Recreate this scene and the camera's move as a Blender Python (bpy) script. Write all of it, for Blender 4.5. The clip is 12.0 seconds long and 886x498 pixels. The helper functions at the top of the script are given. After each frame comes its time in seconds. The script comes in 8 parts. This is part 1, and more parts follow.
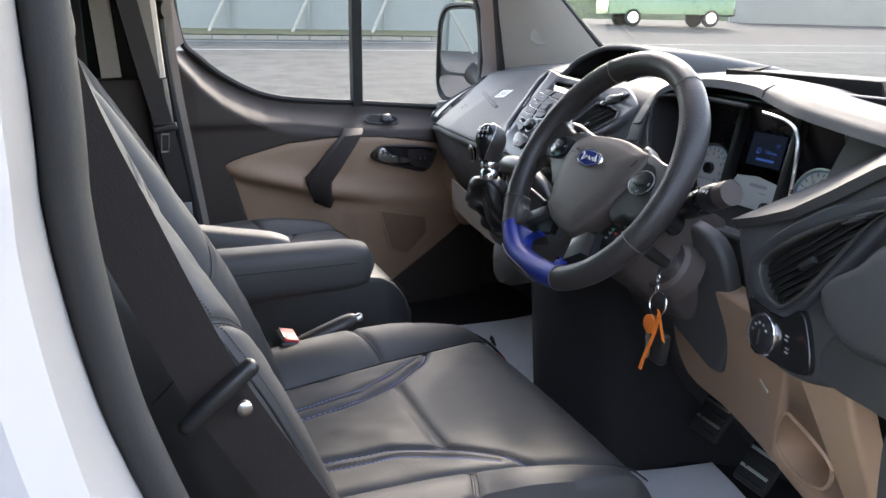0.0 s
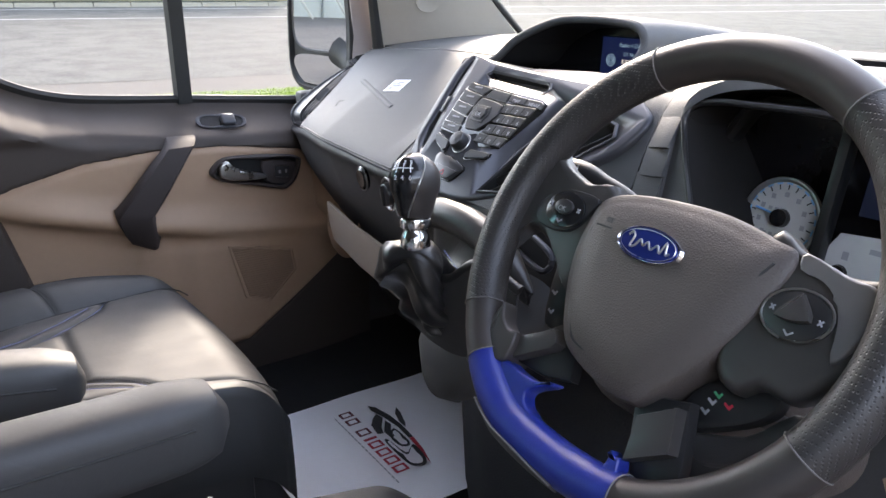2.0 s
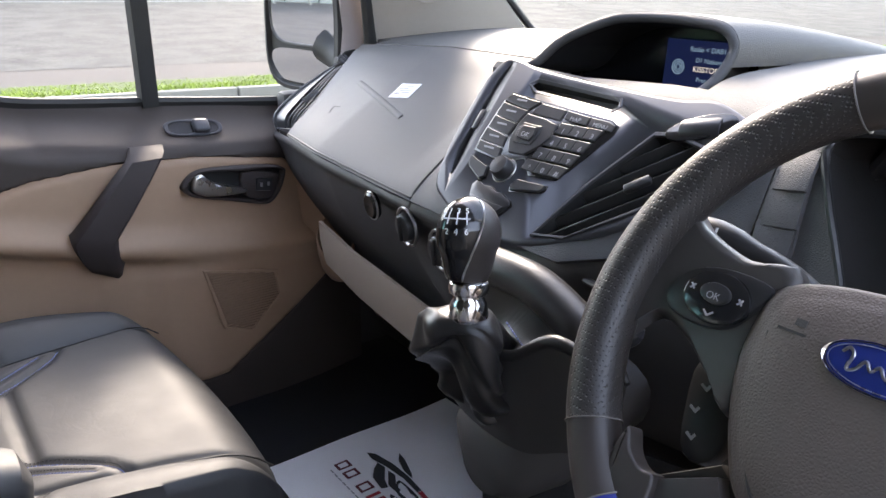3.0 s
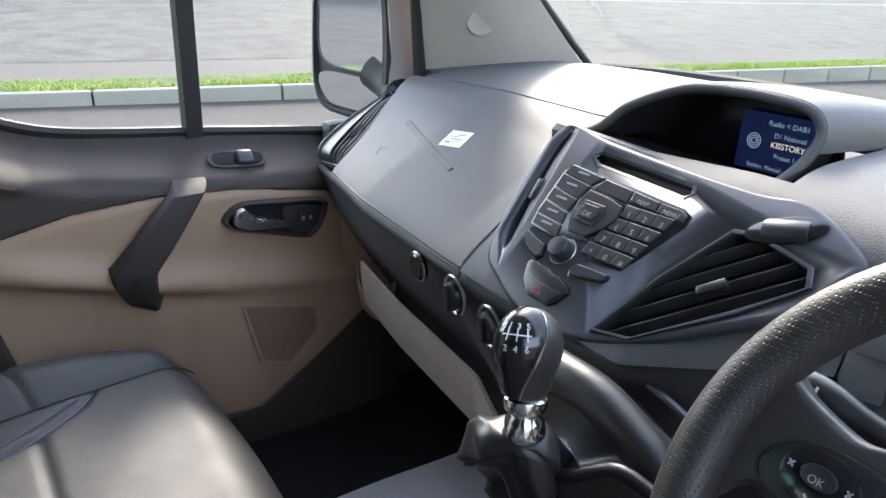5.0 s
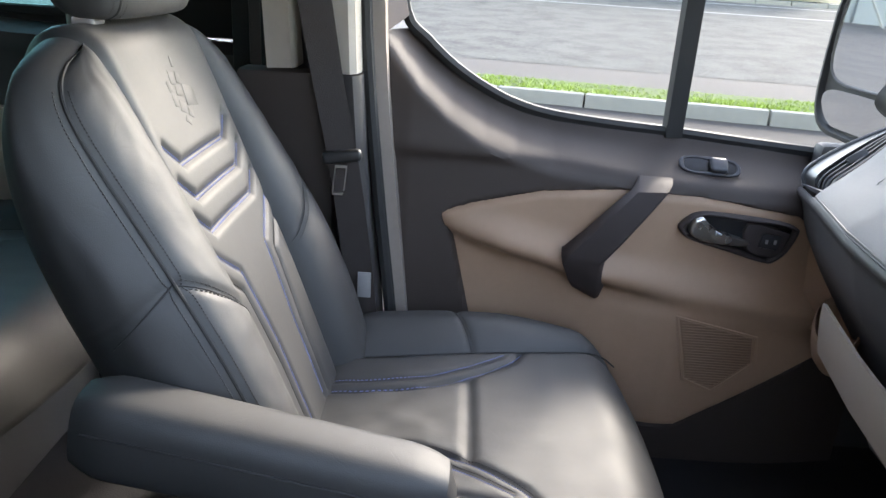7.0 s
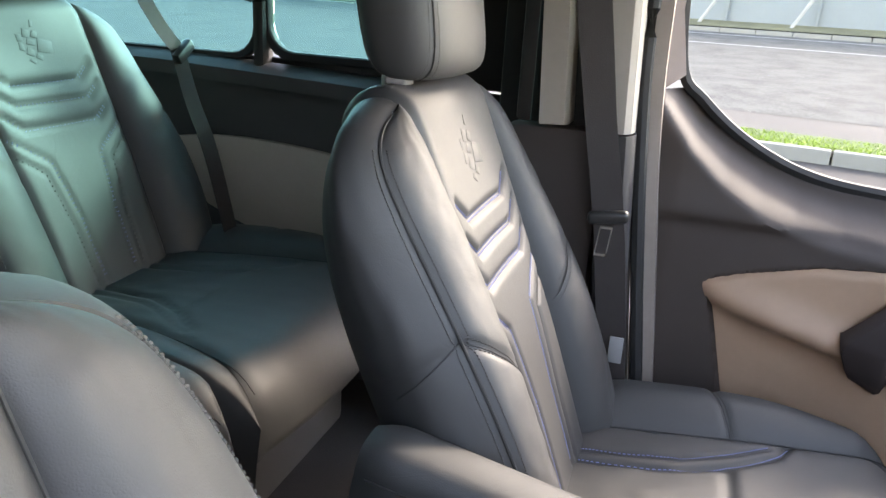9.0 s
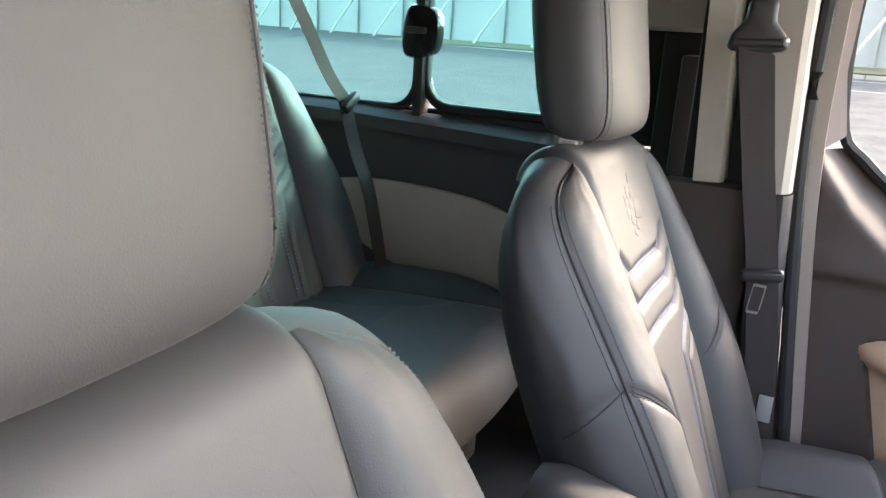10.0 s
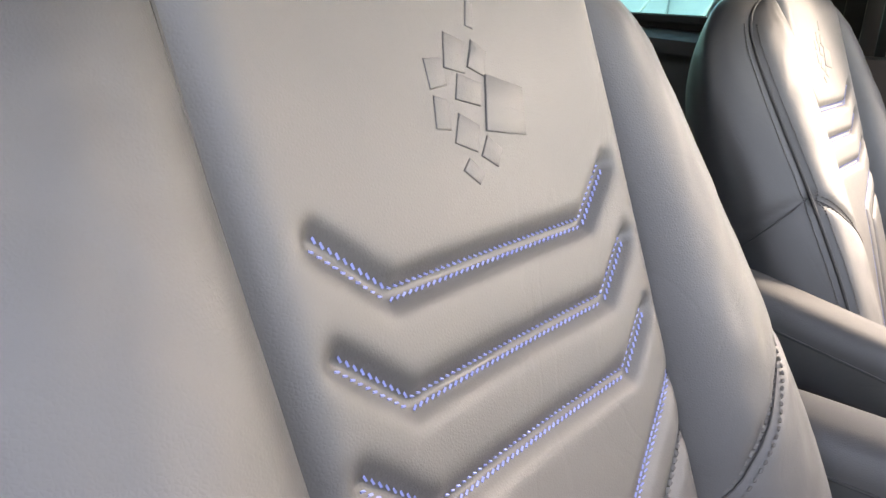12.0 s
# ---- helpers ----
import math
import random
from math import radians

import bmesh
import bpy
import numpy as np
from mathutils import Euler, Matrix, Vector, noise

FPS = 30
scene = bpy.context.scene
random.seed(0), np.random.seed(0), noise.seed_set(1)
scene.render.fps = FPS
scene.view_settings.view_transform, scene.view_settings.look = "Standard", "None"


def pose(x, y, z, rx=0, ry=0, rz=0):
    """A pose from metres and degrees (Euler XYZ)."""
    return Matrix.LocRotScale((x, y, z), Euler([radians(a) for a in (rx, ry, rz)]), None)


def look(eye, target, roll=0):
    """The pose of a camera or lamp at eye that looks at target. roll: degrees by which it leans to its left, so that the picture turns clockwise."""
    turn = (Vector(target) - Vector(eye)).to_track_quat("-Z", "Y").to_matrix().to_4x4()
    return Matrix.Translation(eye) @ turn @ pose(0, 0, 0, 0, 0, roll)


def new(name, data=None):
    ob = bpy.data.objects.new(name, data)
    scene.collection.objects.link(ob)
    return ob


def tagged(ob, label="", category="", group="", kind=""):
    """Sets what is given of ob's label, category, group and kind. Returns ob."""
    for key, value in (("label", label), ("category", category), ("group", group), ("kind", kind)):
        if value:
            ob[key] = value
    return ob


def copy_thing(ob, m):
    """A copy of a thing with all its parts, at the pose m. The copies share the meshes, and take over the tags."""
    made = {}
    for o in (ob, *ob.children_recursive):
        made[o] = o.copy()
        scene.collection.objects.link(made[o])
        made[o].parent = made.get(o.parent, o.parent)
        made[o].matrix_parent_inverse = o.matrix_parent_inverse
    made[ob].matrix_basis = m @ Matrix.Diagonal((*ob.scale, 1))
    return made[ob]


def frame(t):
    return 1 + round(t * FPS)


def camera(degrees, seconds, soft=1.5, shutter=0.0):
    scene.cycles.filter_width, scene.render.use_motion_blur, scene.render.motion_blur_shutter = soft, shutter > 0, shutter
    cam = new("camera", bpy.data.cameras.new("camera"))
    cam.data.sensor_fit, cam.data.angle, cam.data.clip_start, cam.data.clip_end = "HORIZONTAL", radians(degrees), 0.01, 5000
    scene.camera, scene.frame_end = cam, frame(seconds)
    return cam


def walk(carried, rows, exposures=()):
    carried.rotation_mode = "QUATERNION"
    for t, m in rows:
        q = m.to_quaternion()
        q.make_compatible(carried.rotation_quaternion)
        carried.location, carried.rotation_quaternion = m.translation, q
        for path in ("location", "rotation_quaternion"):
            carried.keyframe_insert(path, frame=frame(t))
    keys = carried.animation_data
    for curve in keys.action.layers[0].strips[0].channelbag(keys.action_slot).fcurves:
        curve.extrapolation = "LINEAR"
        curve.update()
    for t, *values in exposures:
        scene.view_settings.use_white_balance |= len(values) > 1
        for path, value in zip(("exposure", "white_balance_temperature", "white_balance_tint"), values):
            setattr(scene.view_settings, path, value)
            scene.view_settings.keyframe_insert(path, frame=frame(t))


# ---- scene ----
cam = camera(61.2, 12.0)
PATH = [
    (0, (0.003, -1.337, 1.557), (0.746, 0.427, 0.98), 0.8),
    (0.5, (0.073, -1.179, 1.561), (0.875, 0.551, 0.959), 0.7),
    (1, (0.142, -1.047, 1.566), (1.011, 0.643, 0.942), 0.5),
    (1.5, (0.175, -0.907, 1.562), (1.137, 0.726, 0.922), 0.4),
    (2, (0.188, -0.782, 1.553), (1.257, 0.775, 0.895), 0.3),
    (2.5, (0.207, -0.662, 1.556), (1.332, 0.847, 0.879), 0.4),
    (3, (0.237, -0.567, 1.557), (1.376, 0.925, 0.866), 0.8),
    (5, (0.266, -0.495, 1.623), (1.326, 1.048, 0.919), 2.0),
    (5.5, (0.257, -0.494, 1.604), (1.113, 1.175, 0.909), 2.5),
    (6, (0.261, -0.466, 1.582), (0.802, 1.331, 0.891), 2.9),
    (6.5, (0.257, -0.47, 1.583), (0.469, 1.388, 0.875), 3.3),
    (7, (0.266, -0.468, 1.587), (0.243, 1.4, 0.873), 3.6),
    (9, (0.177, -0.454, 1.603), (-0.387, 1.354, 0.958), 3.4),
    (9.5, (0.153, -0.482, 1.619), (-0.57, 1.283, 1.018), 3.3),
    (10, (0.142, -0.533, 1.627), (-0.721, 1.183, 1.068), 3.4),
    (10.5, (0.133, -0.602, 1.6), (-0.836, 1.06, 1.053), 4.0),
    (11, (0.137, -0.65, 1.55), (-0.944, 0.939, 0.998), 3.8),
    (11.5, (0.153, -0.665, 1.509), (-0.998, 0.866, 0.932), 3.6),
    (12, (0.18, -0.676, 1.462), (-0.991, 0.819, 0.836), 3.1),
]
walk(cam, [(t, look(eye, target, roll)) for t, eye, target, roll in PATH],
     [(0.0, 4.12, 9300, 18), (0.5, 4.35, 9500, 19), (1.5, 4.5, 9700, 20), (3.0, 4.55, 9700, 21), (5.0, 4.4, 9000, 16), (7.0, 4.5, 9000, 16), (9.0, 4.75, 9700, 20), (10.0, 4.95, 10200, 22), (12.0, 5.05, 11200, 24)])


# ---- world, sun ----
SUN_AZ, SUN_EL = radians(58), radians(32)  # the sun stands ahead and to the passenger's side
world = bpy.data.worlds.new("world")
scene.world = world
world.use_nodes = True
wn = world.node_tree
sky = wn.nodes.new("ShaderNodeTexSky")
sky.sky_type, sky.sun_disc = "NISHITA", False
sky.sun_elevation, sky.sun_rotation = SUN_EL, radians(90) - SUN_AZ
sky.air_density, sky.dust_density, sky.ozone_density = 0.8, 0.4, 0.4
wn.links.new(sky.outputs[0], wn.nodes["Background"].inputs[0])
wn.nodes["Background"].inputs[1].default_value = 0.142
sun = new("sun", bpy.data.lights.new("sun", "SUN"))
sun.data.energy, sun.data.angle, sun.data.color = 0.36, radians(9), (0.8, 0.9, 1.0)
sun_way = Vector((math.cos(SUN_EL) * math.cos(SUN_AZ), math.cos(SUN_EL) * math.sin(SUN_AZ), math.sin(SUN_EL)))
sun.matrix_world = look(sun_way * 20, (0, 0, 0))


# ---- materials ----
def material(name, base, rough=0.5, metal=0.0, grain=0.0, grain_size=0.002, vary=0.12, vary_size=0.15, wear=0.1,
             coat=0.0, cells=False, ior=1.5, sheen=0.0, island=0.0, crease=0.0, holes=False, speck=0.35):
    """A surface with grain relief, and colour and roughness that vary at two scales (metres)."""
    m = bpy.data.materials.new(name)
    m.use_nodes = True
    nt = m.node_tree
    b = nt.nodes["Principled BSDF"]
    b.inputs["Metallic"].default_value = metal
    b.inputs["IOR"].default_value = ior
    b.inputs["Coat Weight"].default_value = coat
    b.inputs["Coat Roughness"].default_value = 0.1
    b.inputs["Sheen Weight"].default_value = sheen
    b.inputs["Sheen Roughness"].default_value = 0.4
    tc = nt.nodes.new("ShaderNodeTexCoord")
    big = nt.nodes.new("ShaderNodeTexNoise")
    big.inputs["Scale"].default_value = 1 / vary_size
    big.inputs["Detail"].default_value = 4
    nt.links.new(tc.outputs["Object"], big.inputs["Vector"])
    fine = nt.nodes.new("ShaderNodeTexNoise")
    fine.inputs["Scale"].default_value = 1 / (grain_size * 6)
    fine.inputs["Detail"].default_value = 3
    nt.links.new(tc.outputs["Object"], fine.inputs["Vector"])
    mix = nt.nodes.new("ShaderNodeMath")
    mix.operation = "MULTIPLY_ADD"
    mix.inputs[1].default_value = speck
    nt.links.new(fine.outputs[0], mix.inputs[0])
    nt.links.new(big.outputs[0], mix.inputs[2])
    last = mix.outputs[0]
    if island:
        geo = nt.nodes.new("ShaderNodeNewGeometry")
        add = nt.nodes.new("ShaderNodeMath")
        add.operation = "MULTIPLY_ADD"
        add.inputs[1].default_value = island
        nt.links.new(geo.outputs["Random Per Island"], add.inputs[0])
        nt.links.new(last, add.inputs[2])
        last = add.outputs[0]
    ramp = nt.nodes.new("ShaderNodeValToRGB")
    lo, hi = 1 - vary, 1 + vary
    ramp.color_ramp.elements[0].position, ramp.color_ramp.elements[1].position = min(0.85, 0.4 + (speck - 0.35) * 0.4), min(1.0, 0.95 + (speck - 0.35) * 0.4)
    ramp.color_ramp.elements[0].color = (*[c * lo for c in base], 1)
    ramp.color_ramp.elements[1].color = (*[min(1, c * hi) for c in base], 1)
    nt.links.new(last, ramp.inputs[0])
    nt.links.new(ramp.outputs[0], b.inputs["Base Color"])
    rr = nt.nodes.new("ShaderNodeMapRange")
    rr.inputs[1].default_value, rr.inputs[2].default_value = 0.3, 0.9
    rr.inputs[3].default_value, rr.inputs[4].default_value = max(0.02, rough - wear), min(1, rough + wear)
    nt.links.new(mix.outputs[0], rr.inputs[0])
    nt.links.new(rr.outputs[0], b.inputs["Roughness"])
    if grain:
        if cells:
            g = nt.nodes.new("ShaderNodeTexVoronoi")
            g.feature = "DISTANCE_TO_EDGE"
            out = g.outputs["Distance"]
        else:
            g = nt.nodes.new("ShaderNodeTexNoise")
            out = g.outputs[0]
        g.inputs["Scale"].default_value = 1 / grain_size
        if holes:
            # rows of punched dimples
            g.feature = "F1"
            g.inputs["Randomness"].default_value = 0.12
            dim = nt.nodes.new("ShaderNodeMapRange")
            dim.inputs[1].default_value, dim.inputs[2].default_value = 0.16, 0.36
            nt.links.new(g.outputs["Distance"], dim.inputs[0])
            out = dim.outputs[0]
        nt.links.new(tc.outputs["Object"], g.inputs["Vector"])
        bump = nt.nodes.new("ShaderNodeBump")
        bump.inputs["Strength"].default_value = grain
        bump.inputs["Distance"].default_value = grain_size * 0.4
        nt.links.new(out, bump.inputs["Height"])
        nt.links.new(bump.outputs[0], b.inputs["Normal"])
        if crease:
            # soft creases of worn hide
            n = nt.nodes.new("ShaderNodeTexNoise")
            n.inputs["Scale"].default_value = 11
            n.inputs["Detail"].default_value = 4
            n.inputs["Distortion"].default_value = 1.6
            nt.links.new(tc.outputs["Object"], n.inputs["Vector"])
            c = nt.nodes.new("ShaderNodeValToRGB")
            c.color_ramp.elements[0].position, c.color_ramp.elements[1].position = 0.44, 0.52
            c.color_ramp.elements[0].color = c.color_ramp.elements[1].color = (1, 1, 1, 1)
            c.color_ramp.elements.new(0.485).color = (0, 0, 0, 1)
            nt.links.new(n.outputs[0], c.inputs[0])
            deep = nt.nodes.new("ShaderNodeBump")
            deep.inputs["Strength"].default_value = crease
            deep.inputs["Distance"].default_value = 0.0006
            nt.links.new(c.outputs[0], deep.inputs["Height"])
            nt.links.new(deep.outputs[0], bump.inputs["Normal"])
    return m


def glass(name, tint, gloss=0.05, rough=0.0):
    """A thin pane: it lets light through in its tint and mirrors a little."""
    m = bpy.data.materials.new(name)
    m.use_nodes = True
    nt = m.node_tree
    nt.nodes.remove(nt.nodes["Principled BSDF"])
    a = nt.nodes.new("ShaderNodeBsdfTransparent")
    a.inputs[0].default_value = (*tint, 1)
    g = nt.nodes.new("ShaderNodeBsdfGlossy")
    g.inputs["Roughness"].default_value = rough
    fr = nt.nodes.new("ShaderNodeFresnel")
    fr.inputs[0].default_value = 1.3
    mul = nt.nodes.new("ShaderNodeMath")
    mul.operation = "MULTIPLY"
    mul.inputs[1].default_value = gloss * 10
    nt.links.new(fr.outputs[0], mul.inputs[0])
    mx = nt.nodes.new("ShaderNodeMixShader")
    nt.links.new(mul.outputs[0], mx.inputs[0])
    nt.links.new(a.outputs[0], mx.inputs[1])
    nt.links.new(g.outputs[0], mx.inputs[2])
    nt.links.new(mx.outputs[0], nt.nodes["Material Output"].inputs[0])
    return m


def glow(name, colour, strength):
    m = bpy.data.materials.new(name)
    m.use_nodes = True
    b = m.node_tree.nodes["Principled BSDF"]
    b.inputs["Base Color"].default_value = (0.01, 0.01, 0.012, 1)
    b.inputs["Roughness"].default_value = 0.5
    b.inputs["Specular IOR Level"].default_value = 0.15
    b.inputs["Emission Color"].default_value = (*colour, 1)
    b.inputs["Emission Strength"].default_value = strength
    return m


LEATHER = material("black_leather", (0.0295, 0.0297, 0.0303), 0.6, 0, 0.22, 0.0016, 0.18, 0.12, 0.07, cells=True, ior=1.68, crease=0.1)
LEATHER_SMOOTH = material("smooth_wheel_leather", (0.034, 0.028, 0.026), 0.4, 0, 0.18, 0.0012, 0.15, 0.06, 0.08, cells=True)
LEATHER_PERF = material("perforated_leather", (0.026, 0.023, 0.022), 0.42, 0, 0.5, 0.0026, 0.2, 0.06, 0.08, cells=True, holes=True)
BLUE_LEATHER = material("blue_leather", (0.005, 0.024, 0.2), 0.34, 0, 0.2, 0.0014, 0.12, 0.05, 0.06, cells=True)
DASH = material("grained_dark_plastic", (0.06, 0.06, 0.062), 0.58, 0, 0.6, 0.0022, 0.1, 0.2, 0.05, cells=True)
DARK = material("dark_grey_plastic", (0.05, 0.048, 0.048), 0.5, 0, 0.35, 0.0016, 0.12, 0.2, 0.06, cells=True)
DOOR_GREY = material("warm_dark_door_plastic", (0.05, 0.036, 0.031), 0.64, 0, 0.3, 0.0018, 0.1, 0.25, 0.05, cells=True)
TAN = material("tan_door_plastic", (0.4, 0.25, 0.168), 0.55, 0, 0.35, 0.002, 0.07, 0.25, 0.05, cells=True)
SKIRT = material("pale_tan_skirt_plastic", (0.43, 0.34, 0.27), 0.55, 0, 0.3, 0.002, 0.07, 0.25, 0.05, cells=True)
TAN_DARK = material("brown_speaker_mesh", (0.27, 0.165, 0.11), 0.6, 0, 0.3, 0.002)
HANDLE = material("dark_brown_handle_plastic", (0.04, 0.029, 0.028), 0.68, 0, 0.2, 0.0016, 0.12, 0.1, 0.06, cells=True)
WHEEL_PAD = material("warm_grained_wheel_pad", (0.074, 0.058, 0.051), 0.5, 0, 0.5, 0.0022, 0.1, 0.1, 0.05, cells=True)
POD = material("satin_black_switch_plastic", (0.014, 0.014, 0.015), 0.36, 0, 0.1, 0.001, 0.15, 0.05, 0.05)
WHEEL_TRIM = material("smooth_dark_wheel_trim", (0.04, 0.036, 0.034), 0.34, 0, 0.05, 0.001, 0.1, 0.1, 0.05)
CREAM = material("cream_trim_plastic", (0.46, 0.41, 0.35), 0.55, 0, 0.25, 0.002, 0.06, 0.3, 0.05, cells=True)
HEADLINER = material("grey_headliner_cloth", (0.22, 0.21, 0.195), 0.9, 0, 0.4, 0.002, 0.06, 0.3)
SILVER = material("satin_graphite_trim", (0.06, 0.061, 0.069), 0.36, 0.3, 0.05, 0.001, 0.06, 0.1, 0.05)
GLOSS = material("gloss_black_plastic", (0.012, 0.012, 0.013), 0.14, 0, 0.0, 0.002, 0.2, 0.1, 0.05)
KEYPAD = material("soft_black_keys", (0.024, 0.024, 0.026), 0.3, 0, 0.1, 0.001, 0.15, 0.05, 0.05)
CHROME = material("chrome", (0.75, 0.75, 0.76), 0.12, 1.0, 0, 0.002, 0.05, 0.1, 0.05)
SATIN = material("satin_chrome", (0.6, 0.59, 0.57), 0.28, 1.0, 0, 0.002, 0.05, 0.1, 0.05)
# near-black that puts the shade of deep recesses into the colour
RECESS_SHADE = material("recess_shade_black", (0.006, 0.005, 0.005), 0.95, 0, 0.2, 0.002)
RUBBER = material("black_rubber", (0.018, 0.018, 0.018), 0.65, 0, 0.2, 0.002, 0.2, 0.1)
CARPET = material("black_floor_carpet", (0.012, 0.012, 0.014), 0.95, 0, 0.8, 0.003, 0.3, 0.1)
BOOT = material("soft_black_boot_leather", (0.022, 0.021, 0.021), 0.34, 0, 0.25, 0.0015, 0.2, 0.08, 0.08, cells=True, crease=0.15)
BELT = material("black_webbing", (0.022, 0.016, 0.015), 0.75, 0, 0.6, 0.0018, 0.15, 0.05)
TONGUE = material("black_belt_plastic", (0.02, 0.02, 0.02), 0.35, 0, 0.1, 0.002, 0.15, 0.05)
PAPER = material("white_paper_mat", (0.8, 0.79, 0.8), 0.8, 0, 0.15, 0.004, 0.03, 0.12)
INK_BLACK = material("black_print", (0.02, 0.02, 0.022), 0.7)
INK_RED = material("red_print", (0.45, 0.02, 0.04), 0.7)
INK_GREEN = material("green_print", (0.02, 0.4, 0.2), 0.5)
INK_GREY = material("grey_key_print", (0.3, 0.3, 0.31), 0.5)
INK_WHITE = material("white_print", (0.75, 0.75, 0.75), 0.5)
SEAT_THREAD = material("dark_grey_thread", (0.07, 0.066, 0.062), 0.7, 0, 0.3, 0.001)
THREAD = material("grey_thread", (0.15, 0.14, 0.13), 0.7, 0, 0.3, 0.001)
THREAD_BLUE = material("blue_thread", (0.2, 0.25, 0.52), 0.6, 0, 0.3, 0.001)
SATIN_DARK = material("satin_grey_wheel_trim", (0.2, 0.19, 0.185), 0.3, 0.6, 0, 0.001, 0.06, 0.1, 0.05)
COLLAR = material("pale_collar_plastic", (0.22, 0.2, 0.195), 0.4)
SEAM = material("seam_shadow_leather", (0.02, 0.02, 0.02), 0.6)
WHITE_PAINT = material("white_car_paint", (0.41, 0.4, 0.395), 0.3, 0, 0, 0.002, 0.02, 0.4, 0.04, coat=0.5)
RED_PLASTIC = material("red_buckle_plastic", (0.6, 0.03, 0.04), 0.4)
ORANGE = material("orange_tag_plastic", (0.95, 0.2, 0.03), 0.45)
STEEL = material("steel", (0.5, 0.49, 0.47), 0.3, 1.0)
BADGE_BLUE = material("badge_blue_enamel", (0.01, 0.03, 0.18), 0.12, 0.2, coat=0.8)
DIAL = material("pale_dial_face", (0.5, 0.5, 0.48), 0.6)
MIRROR = material("mirror_glass", (0.9, 0.92, 0.93), 0.015, 1.0, 0, 0.002, 0.01, 0.2, 0.005)
PANE = glass("clear_glass", (0.63, 0.655, 0.645), 0.05)
SCREEN_GLASS = glass("windscreen_glass", (0.62, 0.655, 0.64), 0.012)
TINTED_DARK = glass("dark_privacy_glass", (0.1, 0.17, 0.17), 0.05)
TINTED = glass("green_privacy_glass", (0.5, 0.8, 0.8), 0.05)
ASPHALT = material("asphalt", (0.037, 0.03, 0.026), 0.9, 0, 1.0, 0.006, 0.5, 0.8, 0.06, speck=0.7)
ROAD = material("worn_pale_asphalt", (0.044, 0.042, 0.037), 0.9, 0, 1.0, 0.009, 0.7, 0.5, 0.06, speck=0.75)
CONCRETE = material("pale_kerb_concrete", (0.165, 0.158, 0.14), 0.85, 0, 0.5, 0.01, 0.14, 0.3, 0.05, island=0.2)
GRASS = material("grass_blades", (0.17, 0.24, 0.025), 0.6, 0, 0, 0.02, 0.35, 0.3, 0.05, island=0.5)
TURF = material("dry_turf", (0.12, 0.11, 0.055), 0.9, 0, 0.8, 0.03, 0.3, 0.5)
LINE_PAINT = material("worn_road_paint", (0.26, 0.255, 0.24), 0.8, 0, 0.3, 0.02, 0.15, 0.2)
FENCE = material("blue_grey_hoarding", (0.15, 0.17, 0.18), 0.6, 0, 0.2, 0.05, 0.08, 1.2)
GREEN_PAINT = material("green_van_paint", (0.02, 0.13, 0.07), 0.3, 0, coat=0.5)
TYRE = material("tyre_rubber", (0.02, 0.02, 0.02), 0.8)
WALL = material("grey_rendered_wall", (0.2, 0.2, 0.2), 0.9, 0, 0.4, 0.05, 0.1, 1.0)
SCREEN_OFF = material("dark_screen", (0.01, 0.01, 0.012), 0.2)
SCREEN_BLUE = glow("blue_screen", (0.004, 0.012, 0.075), 0.035)
SCREEN_DIM = glow("dim_blue_screen", (0.003, 0.008, 0.04), 0.02)
SCREEN_TEXT = glow("screen_writing", (0.2, 0.42, 0.7), 0.035)
TRIP_TEXT = glow("trip_writing", (0.03, 0.16, 0.75), 0.03)
SCREEN_WHITE = glow("screen_white_writing", (0.7, 0.8, 0.9), 0.045)


# ---- mesh helpers ----
def V(*a):
    return Vector(a)


def link(name, bm, mat, parent=None, label="", smooth=True, angle=38):
    bmesh.ops.recalc_face_normals(bm, faces=bm.faces)
    me = bpy.data.meshes.new(name)
    bm.to_mesh(me)
    bm.free()
    me.materials.append(mat)
    if smooth:
        me.shade_smooth()
        me.set_sharp_from_angle(angle=radians(angle))
    ob = new(name, me)
    if parent:
        ob.parent = parent
    if label:
        ob["label"] = label
    return ob


def part(name, bm, mat, parent, label="", angle=38):
    return link(name, bm, mat, parent, label, True, angle)


def thing(name, label, category, at=(0, 0, 0), group="", kind="", turn=0.0):
    ob = new(name)
    ob.empty_display_size = 0.05
    ob.matrix_basis = pose(*at, 0, 0, turn)
    return tagged(ob, label, category, group, kind)


def grid(fn, nu, nv, u0=0.0, u1=1.0, v0=0.0, v1=1.0, wrap=False):
    bm = bmesh.new()
    cols = nu if wrap else nu + 1
    vs = [[bm.verts.new(fn(u0 + (u1 - u0) * i / nu, v0 + (v1 - v0) * j / nv)) for i in range(cols)] for j in range(nv + 1)]
    for j in range(nv):
        for i in range(nu):
            k = (i + 1) % cols
            bm.faces.new((vs[j][i], vs[j][k], vs[j + 1][k], vs[j + 1][i]))
    return bm


def loft(rings, cap=True, close=True):
    bm = bmesh.new()
    vs = [[bm.verts.new(p) for p in r] for r in rings]
    n = len(rings[0])
    for a, b in zip(vs, vs[1:]):
        for i in range(n if close else n - 1):
            k = (i + 1) % n
            bm.faces.new((a[i], a[k], b[k], b[i]))
    if cap and close:
        bm.faces.new(vs[0][::-1])
        bm.faces.new(vs[-1])
    return bm


